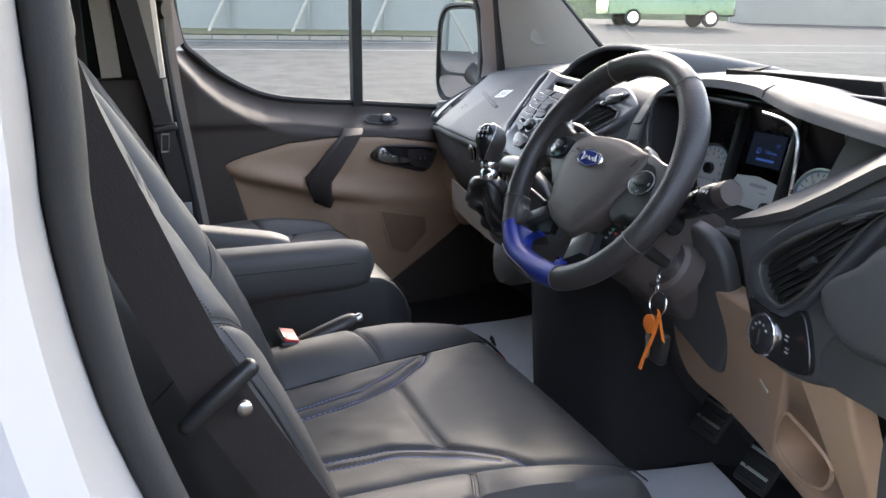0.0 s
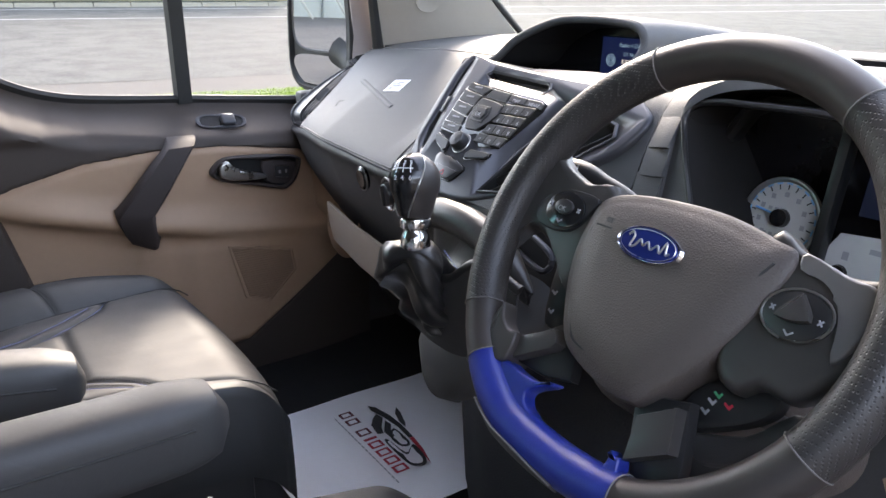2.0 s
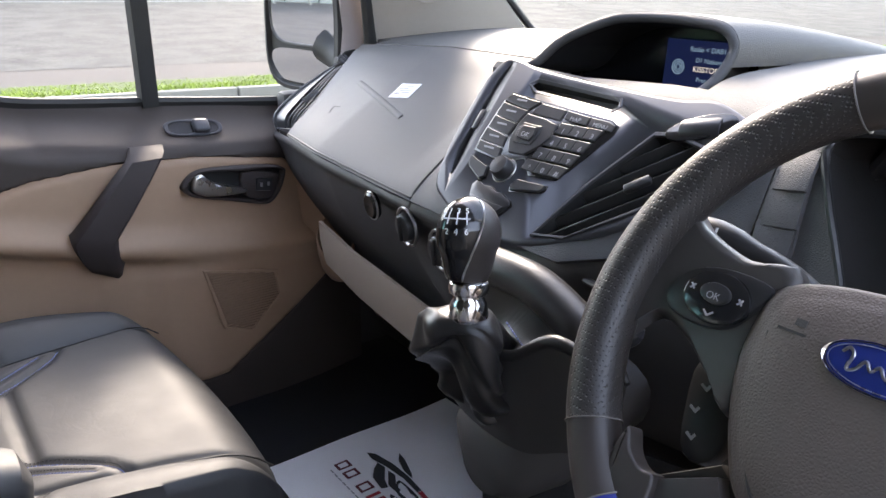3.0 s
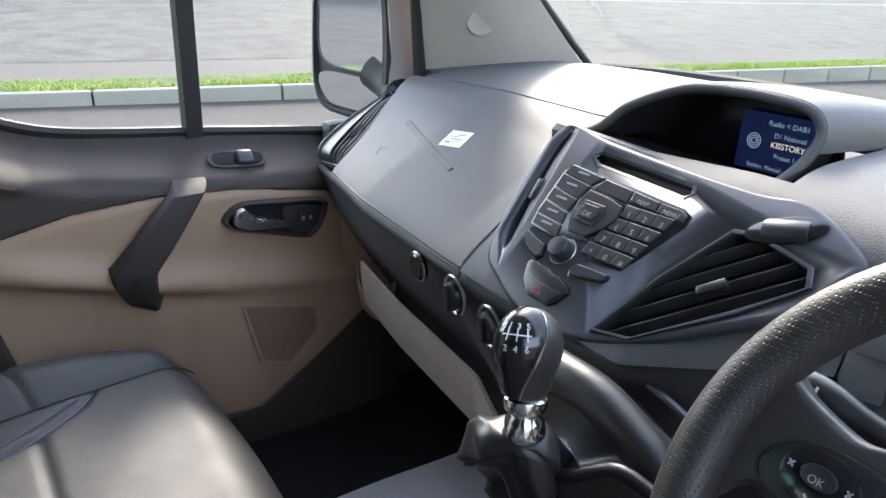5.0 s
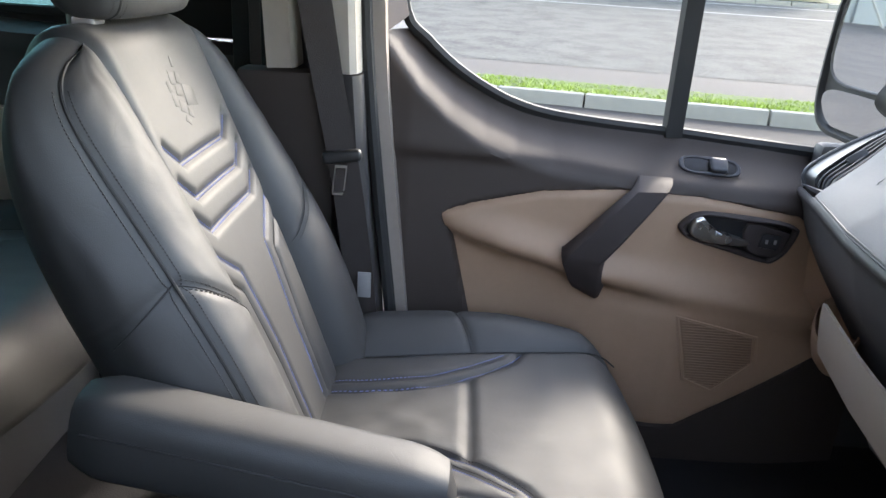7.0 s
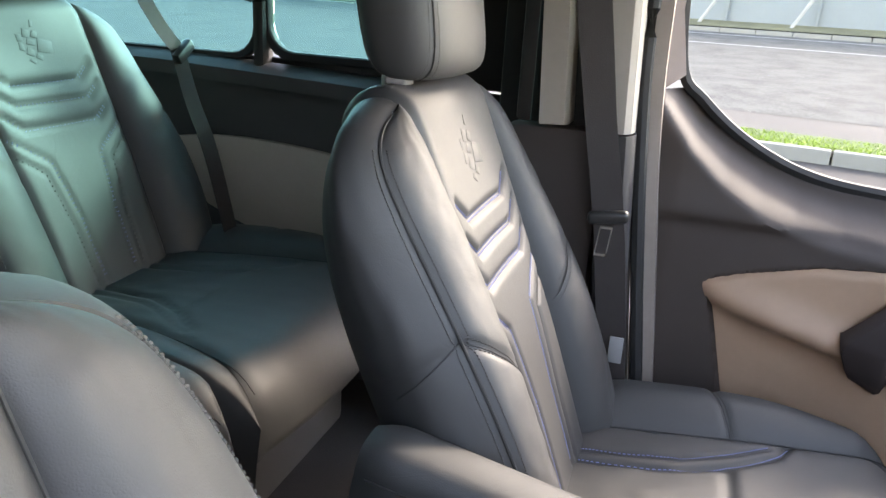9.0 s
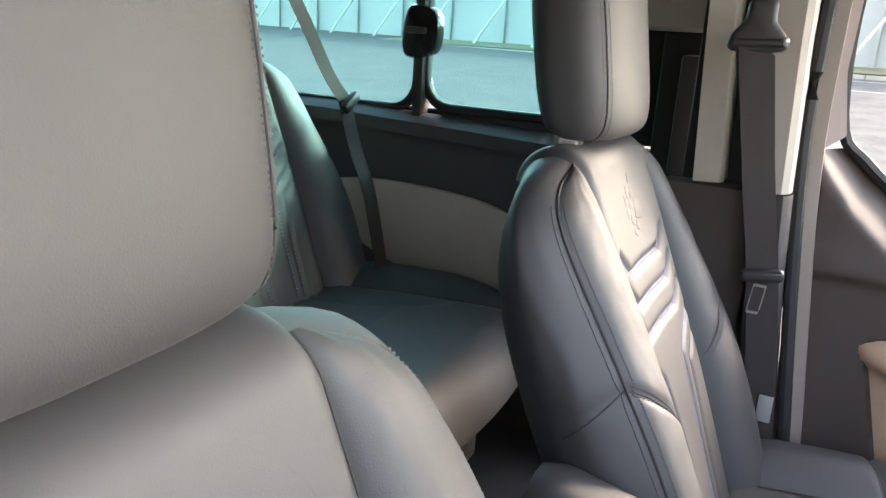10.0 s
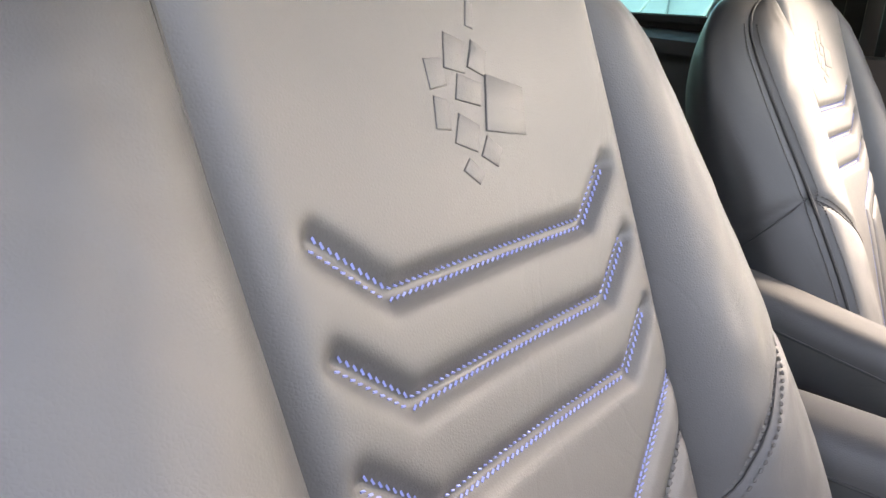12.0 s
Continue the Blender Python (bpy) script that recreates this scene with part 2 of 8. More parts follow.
def smooth_path(pts, n=8, closed=False):
    """A Catmull-Rom curve through the points."""
    pts = [Vector(p) for p in pts]
    out, m = [], len(pts)
    for i in range(m if closed else m - 1):
        if closed:
            a, b, c, d = pts[(i - 1) % m], pts[i], pts[(i + 1) % m], pts[(i + 2) % m]
        else:
            a, b, c, d = pts[max(i - 1, 0)], pts[i], pts[i + 1], pts[min(i + 2, m - 1)]
        for k in range(n):
            t = k / n
            out.append(0.5 * (2 * b + (c - a) * t + (2 * a - 5 * b + 4 * c - d) * t * t + (3 * b - a - 3 * c + d) * t ** 3))
    if not closed:
        out.append(pts[-1])
    return out


def sweep(path, profile, closed=False, up=(0, 0, 1), cap=True, scale=None):
    """Carry a 2D profile (side, up) along a path."""
    path = [Vector(p) for p in path]
    n, rings, up = len(path), [], Vector(up)
    for i, p in enumerate(path):
        a = path[(i - 1) % n] if closed or i else p
        b = path[(i + 1) % n] if closed or i < n - 1 else p
        t = (b - a).normalized()
        side = t.cross(up)
        side = side.normalized() if side.length > 1e-6 else Vector((1, 0, 0))
        w = side.cross(t)
        k = scale[i] if scale else 1.0
        rings.append([p + side * (x * k) + w * (y * k) for x, y in profile])
    if closed:
        rings.append(rings[0])
        bm = loft(rings, False)
        bmesh.ops.remove_doubles(bm, verts=bm.verts, dist=1e-6)
        return bm
    return loft(rings, cap)


def disc(r, n=10, squash=1.0):
    return [(r * math.cos(2 * math.pi * i / n), squash * r * math.sin(2 * math.pi * i / n)) for i in range(n)]


def tube(path, r, n=8, closed=False, up=(0, 0, 1), scale=None):
    return sweep(path, disc(r, n), closed, up, True, scale)


def rbox(size, bevel=0.004, m=None, seg=2):
    bm = bmesh.new()
    bmesh.ops.create_cube(bm, size=1.0)
    bmesh.ops.scale(bm, vec=size, verts=bm.verts)
    if bevel:
        bmesh.ops.bevel(bm, geom=bm.edges[:], offset=min(bevel, min(size) * 0.45), segments=seg, affect="EDGES", profile=0.5)
    if m is not None:
        bmesh.ops.transform(bm, matrix=m, verts=bm.verts)
    return bm


def prism(poly, m, depth, bevel=0.0, seg=2):
    """A 2D outline in the plane of m, raised by depth along its z, with rounded upper edges."""
    bm = bmesh.new()
    f = bm.faces.new([bm.verts.new((x, y, 0)) for x, y in poly])
    r = bmesh.ops.extrude_face_region(bm, geom=[f])
    top = [v for v in r["geom"] if isinstance(v, bmesh.types.BMVert)]
    bmesh.ops.translate(bm, vec=(0, 0, depth), verts=top)
    if bevel:
        ts = set(top)
        edges = [e for e in bm.edges if e.verts[0] in ts and e.verts[1] in ts]
        bmesh.ops.bevel(bm, geom=edges, offset=bevel, segments=seg, affect="EDGES", profile=0.5)
    bmesh.ops.transform(bm, matrix=m, verts=bm.verts)
    return bm


def dome(poly, m, depth, r, steps=5):
    """An outline raised by depth, its upper edge rolled over with radius r."""
    rows = [(0.0, 0.0), (0.0, depth - r)] + [(r * (1 - math.cos(a)), depth - r + r * math.sin(a)) for a in [math.pi / 2 * i / steps for i in range(1, steps + 1)]]
    return loft([[m @ V(x, y, z) for x, y in ring(poly, k)] for k, z in rows])


def lathe(profile, m=None, n=32):
    """Turn (radius, height) pairs about z."""
    bm = loft([[V(r * math.cos(2 * math.pi * i / n), r * math.sin(2 * math.pi * i / n), h) for i in range(n)] for r, h in profile])
    if m is not None:
        bmesh.ops.transform(bm, matrix=m, verts=bm.verts)
    return bm


def shell(bm, thickness):
    bmesh.ops.recalc_face_normals(bm, faces=bm.faces)
    bmesh.ops.solidify(bm, geom=bm.faces[:], thickness=thickness)
    return bm


def merge(*bms):
    out = bmesh.new()
    for b in bms:
        me = bpy.data.meshes.new("scratch")
        b.to_mesh(me)
        b.free()
        out.from_mesh(me)
        bpy.data.meshes.remove(me)
    return out


def moved(bm, m):
    bmesh.ops.transform(bm, matrix=m, verts=bm.verts)
    return bm


def lerp(pairs, t):
    """Piecewise smooth interpolation of (t, value) pairs."""
    if t <= pairs[0][0]:
        return pairs[0][1]
    for (a, x), (b, y) in zip(pairs, pairs[1:]):
        if t <= b:
            k = (t - a) / (b - a)
            return x + (y - x) * k
    return pairs[-1][1]


def basis(o, ex, ey, ez):
    """A pose from an origin and three axes."""
    return Matrix((( ex[0], ey[0], ez[0], o[0]), (ex[1], ey[1], ez[1], o[1]), (ex[2], ey[2], ez[2], o[2]), (0, 0, 0, 1)))


def ring(poly, k):
    """An outline shrunk towards its middle by k metres."""
    cx, cy = sum(p[0] for p in poly) / len(poly), sum(p[1] for p in poly) / len(poly)
    out = []
    for x, y in poly:
        d = math.hypot(x - cx, y - cy)
        out.append((cx + (x - cx) * (1 - k / d), cy + (y - cy) * (1 - k / d)))
    return out


def frame_of(poly, k, m, depth, bevel=0.003):
    """A raised border of width k round a 2D outline."""
    inner = ring(poly, k)
    rings = []
    for pts, z in ((poly, 0), (poly, depth - bevel), (ring(poly, bevel), depth), (ring(poly, k - bevel), depth), (inner, depth - bevel), (inner, 0)):
        rings.append([V(x, y, z) for x, y in pts])
    bm = loft(rings + [rings[0]], False)
    bmesh.ops.remove_doubles(bm, verts=bm.verts, dist=1e-6)
    return moved(bm, m)


def bars(m, rows):
    """Small flat bars, as unreadable writing: rows of x, y, width, height."""
    return merge(*[rbox((w, h, 0.0006), 0, m @ pose(x, y, 0.0003)) for x, y, w, h in rows])


def text(name, body, size, m, mat, parent, depth=0.0004):
    cu = bpy.data.curves.new(name, "FONT")
    cu.body, cu.size, cu.extrude, cu.align_x, cu.align_y = body, size, depth, "CENTER", "CENTER"
    tmp = bpy.data.objects.new(name, cu)
    me = bpy.data.meshes.new_from_object(tmp)
    bpy.data.objects.remove(tmp)
    me.transform(m)
    me.materials.append(mat)
    ob = new(name, me)
    ob.parent = parent
    return ob


def cut(ob, cutter):
    """Takes the solid of the bmesh cutter out of an object's mesh."""
    tool = link("cutter", cutter, RUBBER)
    mod = ob.modifiers.new("opening", "BOOLEAN")
    mod.object, mod.solver = tool, "EXACT"
    bpy.context.view_layer.update()
    me = bpy.data.meshes.new_from_object(ob.evaluated_get(bpy.context.evaluated_depsgraph_get()))
    ob.modifiers.clear()
    old, ob.data = ob.data, me
    bpy.data.meshes.remove(old)
    bpy.data.meshes.remove(tool.data)
    return ob


def punch(ob, poly, m):
    """Takes the faces of a skin out that lie inside an outline of the plane m."""
    back = m.inverted()

    def inside(q):
        hit = False
        for (ax, ay), (bx, by) in zip(poly, poly[1:] + poly[:1]):
            if (ay > q.y) != (by > q.y) and q.x < ax + (q.y - ay) / (by - ay) * (bx - ax):
                hit = not hit
        return hit
    bm = bmesh.new()
    bm.from_mesh(ob.data)
    bmesh.ops.delete(bm, geom=[f for f in bm.faces if abs((back @ f.calc_center_median()).z) < 0.09 and inside(back @ f.calc_center_median())], context="FACES")
    bm.to_mesh(ob.data)
    bm.free()


def smooth2(pts, n=5):
    return [(p.x, p.y) for p in smooth_path([V(x, y, 0) for x, y in pts], n, True)]


# ---- outside: ground, road, hoarding ----
def ground_z(x, y):
    z = 0.0
    if y > 1:
        z = 0.04 * (min(y, 7.2) - 1)
    if y > 7.2:
        z += 0.052 * (min(y, 40) - 7.2)
    return z


def kerb_y(x):
    return 7.35 - 0.16 * (x - 2.2)


def strip(name, y0, y1, lift, mat, x0=-60, x1=90, label="", step=1.0, parent=None):
    """A band of the ground that runs along the kerb, from y0 to y1 metres behind its face."""
    nx = int((x1 - x0) / step)
    return link(name, grid(lambda u, v: V(x0 + (x1 - x0) * u, kerb_y(x0 + (x1 - x0) * u) + y0 + (y1 - y0) * v,
                                         ground_z(0, kerb_y(2) + y0 + (y1 - y0) * v) + lift), nx, max(2, int((y1 - y0) / 0.7))), mat, parent)


def ground_sheet():
    xs = [-400, -120, -60, -30, -15, -8, -4, -2, 0, 2, 4, 8, 15, 30, 60, 120, 400]
    ys = [-400, -100, -40, -15, -6, -2, 1, 2.5, 4, 5.5, 7.2, 9, 12, 16, 20, 25, 32, 40, 80, 400]
    bm = bmesh.new()
    vs = [[bm.verts.new((x, y, ground_z(x, y) - 0.012)) for x in xs] for y in ys]
    for a, b in zip(vs, vs[1:]):
        for i in range(len(xs) - 1):
            bm.faces.new((a[i], a[i + 1], b[i + 1], b[i]))
    return tagged(link("ground", bm, ASPHALT), "dark tarmac car park under and beside the van", "ground", kind="structure")


ground_sheet()
tagged(strip("pavement", 0.75, 2.3, 0.02, material("brown_grit_path", (0.07, 0.059, 0.051), 0.9, 0, 0.9, 0.02, 0.2, 0.5)), "brown gritty footpath behind the grass verge", "path", kind="structure")
tagged(strip("road", 2.3, 14.5, 0.024, ROAD), "pale worn asphalt road beyond the verge", "road", kind="structure")
tagged(strip("road_edge_line", 11.0, 11.16, 0.032, LINE_PAINT), "worn white line along the far side of the road", "road marking", kind="structure")
tagged(strip("road_far_line", 13.6, 13.75, 0.032, LINE_PAINT), "worn pale line along the far kerb", "road marking", kind="structure")
tagged(strip("far_verge", 14.9, 17.4, 0.14, TURF, -60, 11), "dry grass verge in front of the hoarding", "verge", kind="structure")


def kerb(y0, x0, x1, height, width, length, name, label):
    holder = thing(name, label, "kerb", kind="structure")
    me = None
    n = int((x1 - x0) / length)
    for i in range(n):
        x = x0 + (i + 0.5) * length
        y = kerb_y(x) + y0
        if me is None:
            bm = rbox((length - 0.008, width, height + 0.3), 0.018)
            ob = link("kerb_stone", bm, CONCRETE, holder)
            me = ob.data
        else:
            ob = new("kerb_stone", me)
            ob.parent = holder
        z = ground_z(x, kerb_y(2) + y0)
        ob.matrix_basis = pose(x, y + width / 2, z + (height - 0.3) / 2, 0, 0, -9.1)
    return holder


kerb(0.0, -14, 34, 0.13, 0.13, 0.915, "near_kerb", "pale concrete kerb along the car park edge")
kerb(14.6, -46, 11, 0.13, 0.15, 0.915, "far_kerb", "pale concrete kerb along the far verge")


def grass_band():
    """Blades in a verge behind the near kerb."""
    rnd = random.Random(4)
    verts, faces = [], []
    for i in range(26000):
        x = rnd.uniform(-6, 16)
        w = rnd.random()
        y = kerb_y(x) + 0.13 + 0.62 * w
        z = ground_z(x, kerb_y(2) + 0.4) + 0.10
        h = rnd.uniform(0.03, 0.075) * (0.7 + 0.5 * noise.noise((x * 1.5, y * 2, 0)))
        a = rnd.uniform(0, 6.28)
        dx, dy = math.cos(a) * 0.006, math.sin(a) * 0.006
        lx, ly = rnd.uniform(-0.05, 0.05), rnd.uniform(-0.05, 0.05)
        k = len(verts)
        verts += [(x - dx, y - dy, z), (x + dx, y + dy, z), (x + lx, y + ly, z + h)]
        faces.append((k, k + 1, k + 2))
    me = bpy.data.meshes.new("grass")
    me.from_pydata(verts, [], faces)
    me.materials.append(GRASS)
    ob = tagged(new("grass", me), "short bright green grass behind the kerb", "grass", kind="stuff")
    return ob


grass_band()
tagged(strip("near_verge", 0.12, 0.8, 0.105, material("verge_soil", (0.05, 0.075, 0.016), 0.9, 0, 0.8, 0.02, 0.3, 0.2), -14, 34, step=0.9), "green turf strip under the grass", "verge", kind="structure")


def bay_mark(x, y, w, l, turn):
    ob = link("bay_line", rbox((w, l, 0.006), 0.002), LINE_PAINT)
    ob.matrix_basis = pose(x, y, ground_z(x, y) - 0.006, 2.3, 0, turn)
    return tagged(ob, "short white parking bay line on the tarmac", "road marking", kind="structure")


bay_mark(0.9, 5.6, 0.1, 0.7, -55)
bay_mark(12.5, 3.4, 0.1, 4.2, -62)
bay_mark(8.6, 6.2, 0.35, 0.5, -20)


def hoarding():
    """Corrugated sheet hoarding with white raking struts on the near side."""
    fence = thing("hoarding", "blue-grey sheet metal hoarding with white raking struts", "fence", (0, 0, 0), kind="structure")
    a, b = V(-44, kerb_y(-44) + 17.4, 0), V(10.8, kerb_y(10.8) + 17.4, 0)
    way = (b - a).normalized()
    n = 22
    step = (b - a).length / n
    turn = math.degrees(math.atan2(way.y, way.x))
    for i in range(n):
        p = a + way * (step * (i + 0.5))
        z = ground_z(0, kerb_y(2) + 17.4)
        rings = []
        m = 14
        prof = [(-step / 2 + 0.02 + (step - 0.04) * k / m, 0.02 if k % 2 else 0.0) for k in range(m + 1)]
        bm = loft([[V(x, y, -0.2) for x, y in prof], [V(x, y, 3.6) for x, y in prof]], False, False)
        ob = part("panel", shell(bm, 0.01), FENCE, fence)
        ob.matrix_basis = pose(p.x, p.y, z, 0, 0, turn)
        post = part("post", rbox((0.09, 0.09, 3.9), 0.008), FENCE, fence)
        q = a + way * (step * i)
        post.matrix_basis = pose(q.x, q.y - 0.08, z + 1.7, 0, 0, turn)
        s = part("strut", tube([V(0, 0, 0), V(1.15, 0.9, 2.2)], 0.05, 8), LINE_PAINT, fence, "white raking strut")
        s.matrix_basis = pose(q.x - 0.8, q.y - 1.1, z, 0, 0, turn)
    end = part("end_post", rbox((0.3, 0.3, 4.0), 0.02), WALL, fence)
    end.matrix_basis = pose(b.x, b.y, ground_z(0, kerb_y(2) + 17.4) + 1.8)
    return fence


hoarding()


def far_side():
    wall = link("far_wall", rbox((60, 0.4, 3.2), 0.05), WALL)
    wall.matrix_basis = pose(66, 33, ground_z(0, 33) + 1.5, 0, 0, -10)
    tagged(wall, "long grey rendered wall beyond the road", "wall", kind="structure")
    v = link("wall_verge", rbox((60, 3.0, 0.2), 0.05), material("far_grass", (0.09, 0.14, 0.03), 0.9, 0, 0.8, 0.05, 0.3, 0.8))
    v.matrix_basis = pose(66, 30.8, ground_z(0, 31) + 0.0, 3, 0, -10)
    tagged(v, "mown grass in front of the grey wall", "verge", kind="structure")
    back = link("distant_trees", grid(lambda u, w: V(-160 + 320 * u, 95 + 12 * math.sin(u * 3.1), 1 + w * (5 + 3 * noise.noise((u * 40, 0, 0)) + 2 * noise.noise((u * 150, 3, 0)))), 260, 3),
                material("far_foliage", (0.09, 0.11, 0.07), 0.95, 0, 0.9, 0.8, 0.4, 6))
    tagged(back, "far belt of trees on the horizon", "trees", kind="structure")


far_side()


def green_van():
    van = thing("green_van", "green panel van parked across the road", "van", (26.6, 32.4, ground_z(0, 32.4) - 0.02), turn=160)
    side = [(-2.4, 0.45), (-2.45, 1.0), (-2.35, 1.2), (-1.7, 1.35), (-1.0, 2.05), (-0.7, 2.2), (2.3, 2.2), (2.42, 2.0), (2.42, 0.45)]
    rings = []
    for y, k in ((-0.95, 0.97), (-0.9, 1.0), (0.9, 1.0), (0.95, 0.97)):
        rings.append([V(x * k, y, 0.45 + (z - 0.45) * k) for x, z in side])
    part("body", loft(rings), GREEN_PAINT, van)
    part("windscreen", prism([(-0.75, 0), (0.75, 0), (0.68, 0.85), (-0.68, 0.85)], basis((-1.66, 0, 1.38), (0, -1, 0), (0.7, 0, 0.714), (-0.714, 0, 0.7)), 0.02), GLOSS, van)
    part("side_window", rbox((0.7, 0.02, 0.5), 0.01, pose(-0.75, 0.955, 1.6)), GLOSS, van)
    part("side_panel", rbox((1.5, 0.015, 0.7), 0.01, pose(1.2, 0.957, 1.45)), material("faded_blue_print", (0.3, 0.45, 0.55), 0.4), van, "pale blue printed panel")
    part("bumper", rbox((0.2, 1.8, 0.3), 0.06, pose(-2.42, 0, 0.55)), DARK, van)
    part("plate", rbox((0.02, 0.5, 0.11), 0.004, pose(-2.53, 0, 0.62)), INK_WHITE, van, "blank white plate")
    for x in (-1.55, 1.45):
        for y in (-0.85, 0.85):
            w = part("wheel", lathe([(0.02, -0.1), (0.3, -0.1), (0.33, -0.06), (0.33, 0.06), (0.3, 0.1), (0.02, 0.1)], pose(x, y, 0.33, 90), 24), TYRE, van)
            part("rim", lathe([(0.02, -0.02), (0.2, -0.02), (0.21, 0.0), (0.02, 0.03)], pose(x, y - 0.1 if y < 0 else y + 0.1, 0.33, 90), 20), SATIN, w)
    van.scale = (1.35, 1.35, 1.35)
    return van


green_van()


# added wall, out of view: cuts low sky light through the driver's doorway
tagged(link("wall_sky_block", rbox((14.0, 0.3, 3.0), 0.02, pose(0.5, -5.2, 1.4)), material("dark_sky_block", (0.1, 0.098, 0.095), 0.9, 0, 0.4, 0.05, 0.15, 0.8)), "unseen plain dark wall added to block sky light on the driver's side", "wall", kind="structure")


# ---- van shell ----
def van_shell():
    floor = link("floor", rbox((4.0, 2.16, 0.12), 0.01, pose(-0.8, 0, 0.63)), CARPET)
    tagged(floor, "black carpeted van floor in deep shade", "floor", kind="structure")
    roof = link("ceiling", merge(rbox((3.6, 1.8, 0.05), 0.02, pose(-1.1, 0, 1.99)), rbox((2.75, 2.2, 0.05), 0.02, pose(-1.5, 0, 2.005))), HEADLINER)
    tagged(roof, "grey cloth headliner of the van", "ceiling", kind="structure")
    # driver's side wall behind the open door, with a window in the rear
    right = merge(rbox((2.4, 0.06, 0.85), 0.01, pose(-1.55, -1.0, 0.98)), rbox((2.4, 0.06, 0.2), 0.01, pose(-1.55, -0.98, 1.9)),
                  rbox((0.25, 0.06, 0.5), 0.01, pose(-0.46, -0.98, 1.6)), rbox((0.26, 0.06, 1.44), 0.01, pose(-0.24, -0.99, 1.28)), rbox((0.3, 0.06, 0.5), 0.01, pose(-2.6, -0.98, 1.6)))
    tagged(link("wall_right", right, DARK), "dark side wall of the van with a window opening", "wall", kind="structure")
    back = merge(rbox((0.06, 1.95, 0.85), 0.01, pose(-2.75, 0, 0.98)), rbox((0.06, 1.95, 0.25), 0.01, pose(-2.75, 0, 1.88)),
                 rbox((0.06, 0.3, 0.5), 0.01, pose(-2.75, 0.83, 1.6)), rbox((0.06, 0.3, 0.5), 0.01, pose(-2.75, -0.83, 1.6)))
    tagged(link("wall_back", back, DARK), "dark tailgate trim closing the van", "wall", kind="structure")
    fire = link("bulkhead_front", grid(lambda u, v: V(1.12 + 0.12 * v + 0.1 * abs(u - 0.5), -0.95 + 1.9 * u, 0.55 + 0.8 * v), 16, 8), CARPET)
    tagged(shell_of(fire), "black carpeted footwell bulkhead under the dashboard", "wall", kind="structure")
    w = link("window_rear_right", rbox((1.9, 0.005, 0.52), 0, pose(-1.5, -0.985, 1.6)), TINTED_DARK)
    tagged(w, "dark green tinted rear side window", "window", kind="structure")
    w = link("window_back", rbox((0.005, 1.4, 0.52), 0, pose(-2.75, 0, 1.6)), TINTED_DARK)
    tagged(w, "dark green tinted tailgate window", "window", kind="structure")


def shell_of(ob):
    bm = bmesh.new()
    bm.from_mesh(ob.data)
    shell(bm, 0.02)
    bm.to_mesh(ob.data)
    bm.free()
    return ob


van_shell()
tagged(link("kick_panel", rbox((0.5, 0.04, 0.8), 0.01, pose(1.17, 0.9, 0.92)), DARK), "dark kick panel at the front of the footwell", "wall", kind="structure")
tagged(link("kick_panel", rbox((0.45, 0.04, 0.8), 0.01, pose(1.19, -0.92, 0.92)), DARK), "dark kick panel at the front of the footwell", "wall", kind="structure")


def windscreen():
    def f(u, v):
        y = -0.88 + 1.76 * u
        bow = 1 - (abs(y) / 0.88) ** 2
        x0, z0 = 1.5 + 0.14 * bow, 1.42
        x1, z1 = 0.78 + 0.1 * bow, 1.97
        return V(x0 + (x1 - x0) * v, y * (1 - 0.1 * v), z0 + (z1 - z0) * v)
    w = link("windscreen", grid(f, 24, 10), SCREEN_GLASS)
    w.visible_shadow = False
    tagged(w, "clear sloping windscreen glass", "windscreen", kind="structure")


windscreen()


# driver's B-pillar: painted body, rubber seal and dark trim beside the open doorway
def driver_pillar():
    p = thing("pillar_driver", "white painted door pillar with black rubber seal", "pillar", kind="structure")

    def column(pts, prof, name, mat):
        part(name, sweep(smooth_path(pts, 6), prof, up=(0, 1, 0)), mat, p)
    body = [(-0.05, -0.07), (0.02, -0.07), (0.035, -0.055), (0.035, 0.06), (-0.05, 0.06)]
    line = [V(-0.045, -1.0, 1.95), V(-0.04, -1.0, 1.56), V(-0.041, -1.0, 1.47), V(-0.032, -1.0, 1.39), V(-0.018, -1.0, 1.33), V(0.02, -1.0, 1.2), V(0.06, -1.01, 1.0), V(0.1, -1.02, 0.58)]
    column([V(q.x - 0.03, q.y, q.z) for q in line], body, "painted_post", WHITE_PAINT)
    column([V(q.x + 0.015, q.y + 0.035, q.z) for q in line], disc(0.0105, 10), "door_seal", RUBBER)
    column([V(q.x - 0.035, q.y + 0.14, q.z) for q in line], [(-0.05, -0.07), (0.02, -0.07), (0.03, -0.04), (0.025, 0.05), (-0.05, 0.06)], "inner_trim", DARK)
    return p


driver_pillar()


# ---- passenger door ----
WIN_LOW = [(0.05, 1.62), (0.12, 1.56), (0.16, 1.505), (0.2, 1.458), (0.25, 1.415), (0.31, 1.378), (0.37, 1.352), (0.44, 1.336), (0.55, 1.326), (0.66, 1.319), (0.8, 1.308), (0.94, 1.298), (1.1, 1.285)]


def win_low(x):
    return lerp(WIN_LOW, x)


def fold_z(x):
    """Height of the fold where the ledge under the window meets the upright face."""
    return lerp([(0.1, 1.285), (0.3, 1.282), (0.45, 1.278), (0.6, 1.256), (0.75, 1.246), (1.06, 1.238)], x)


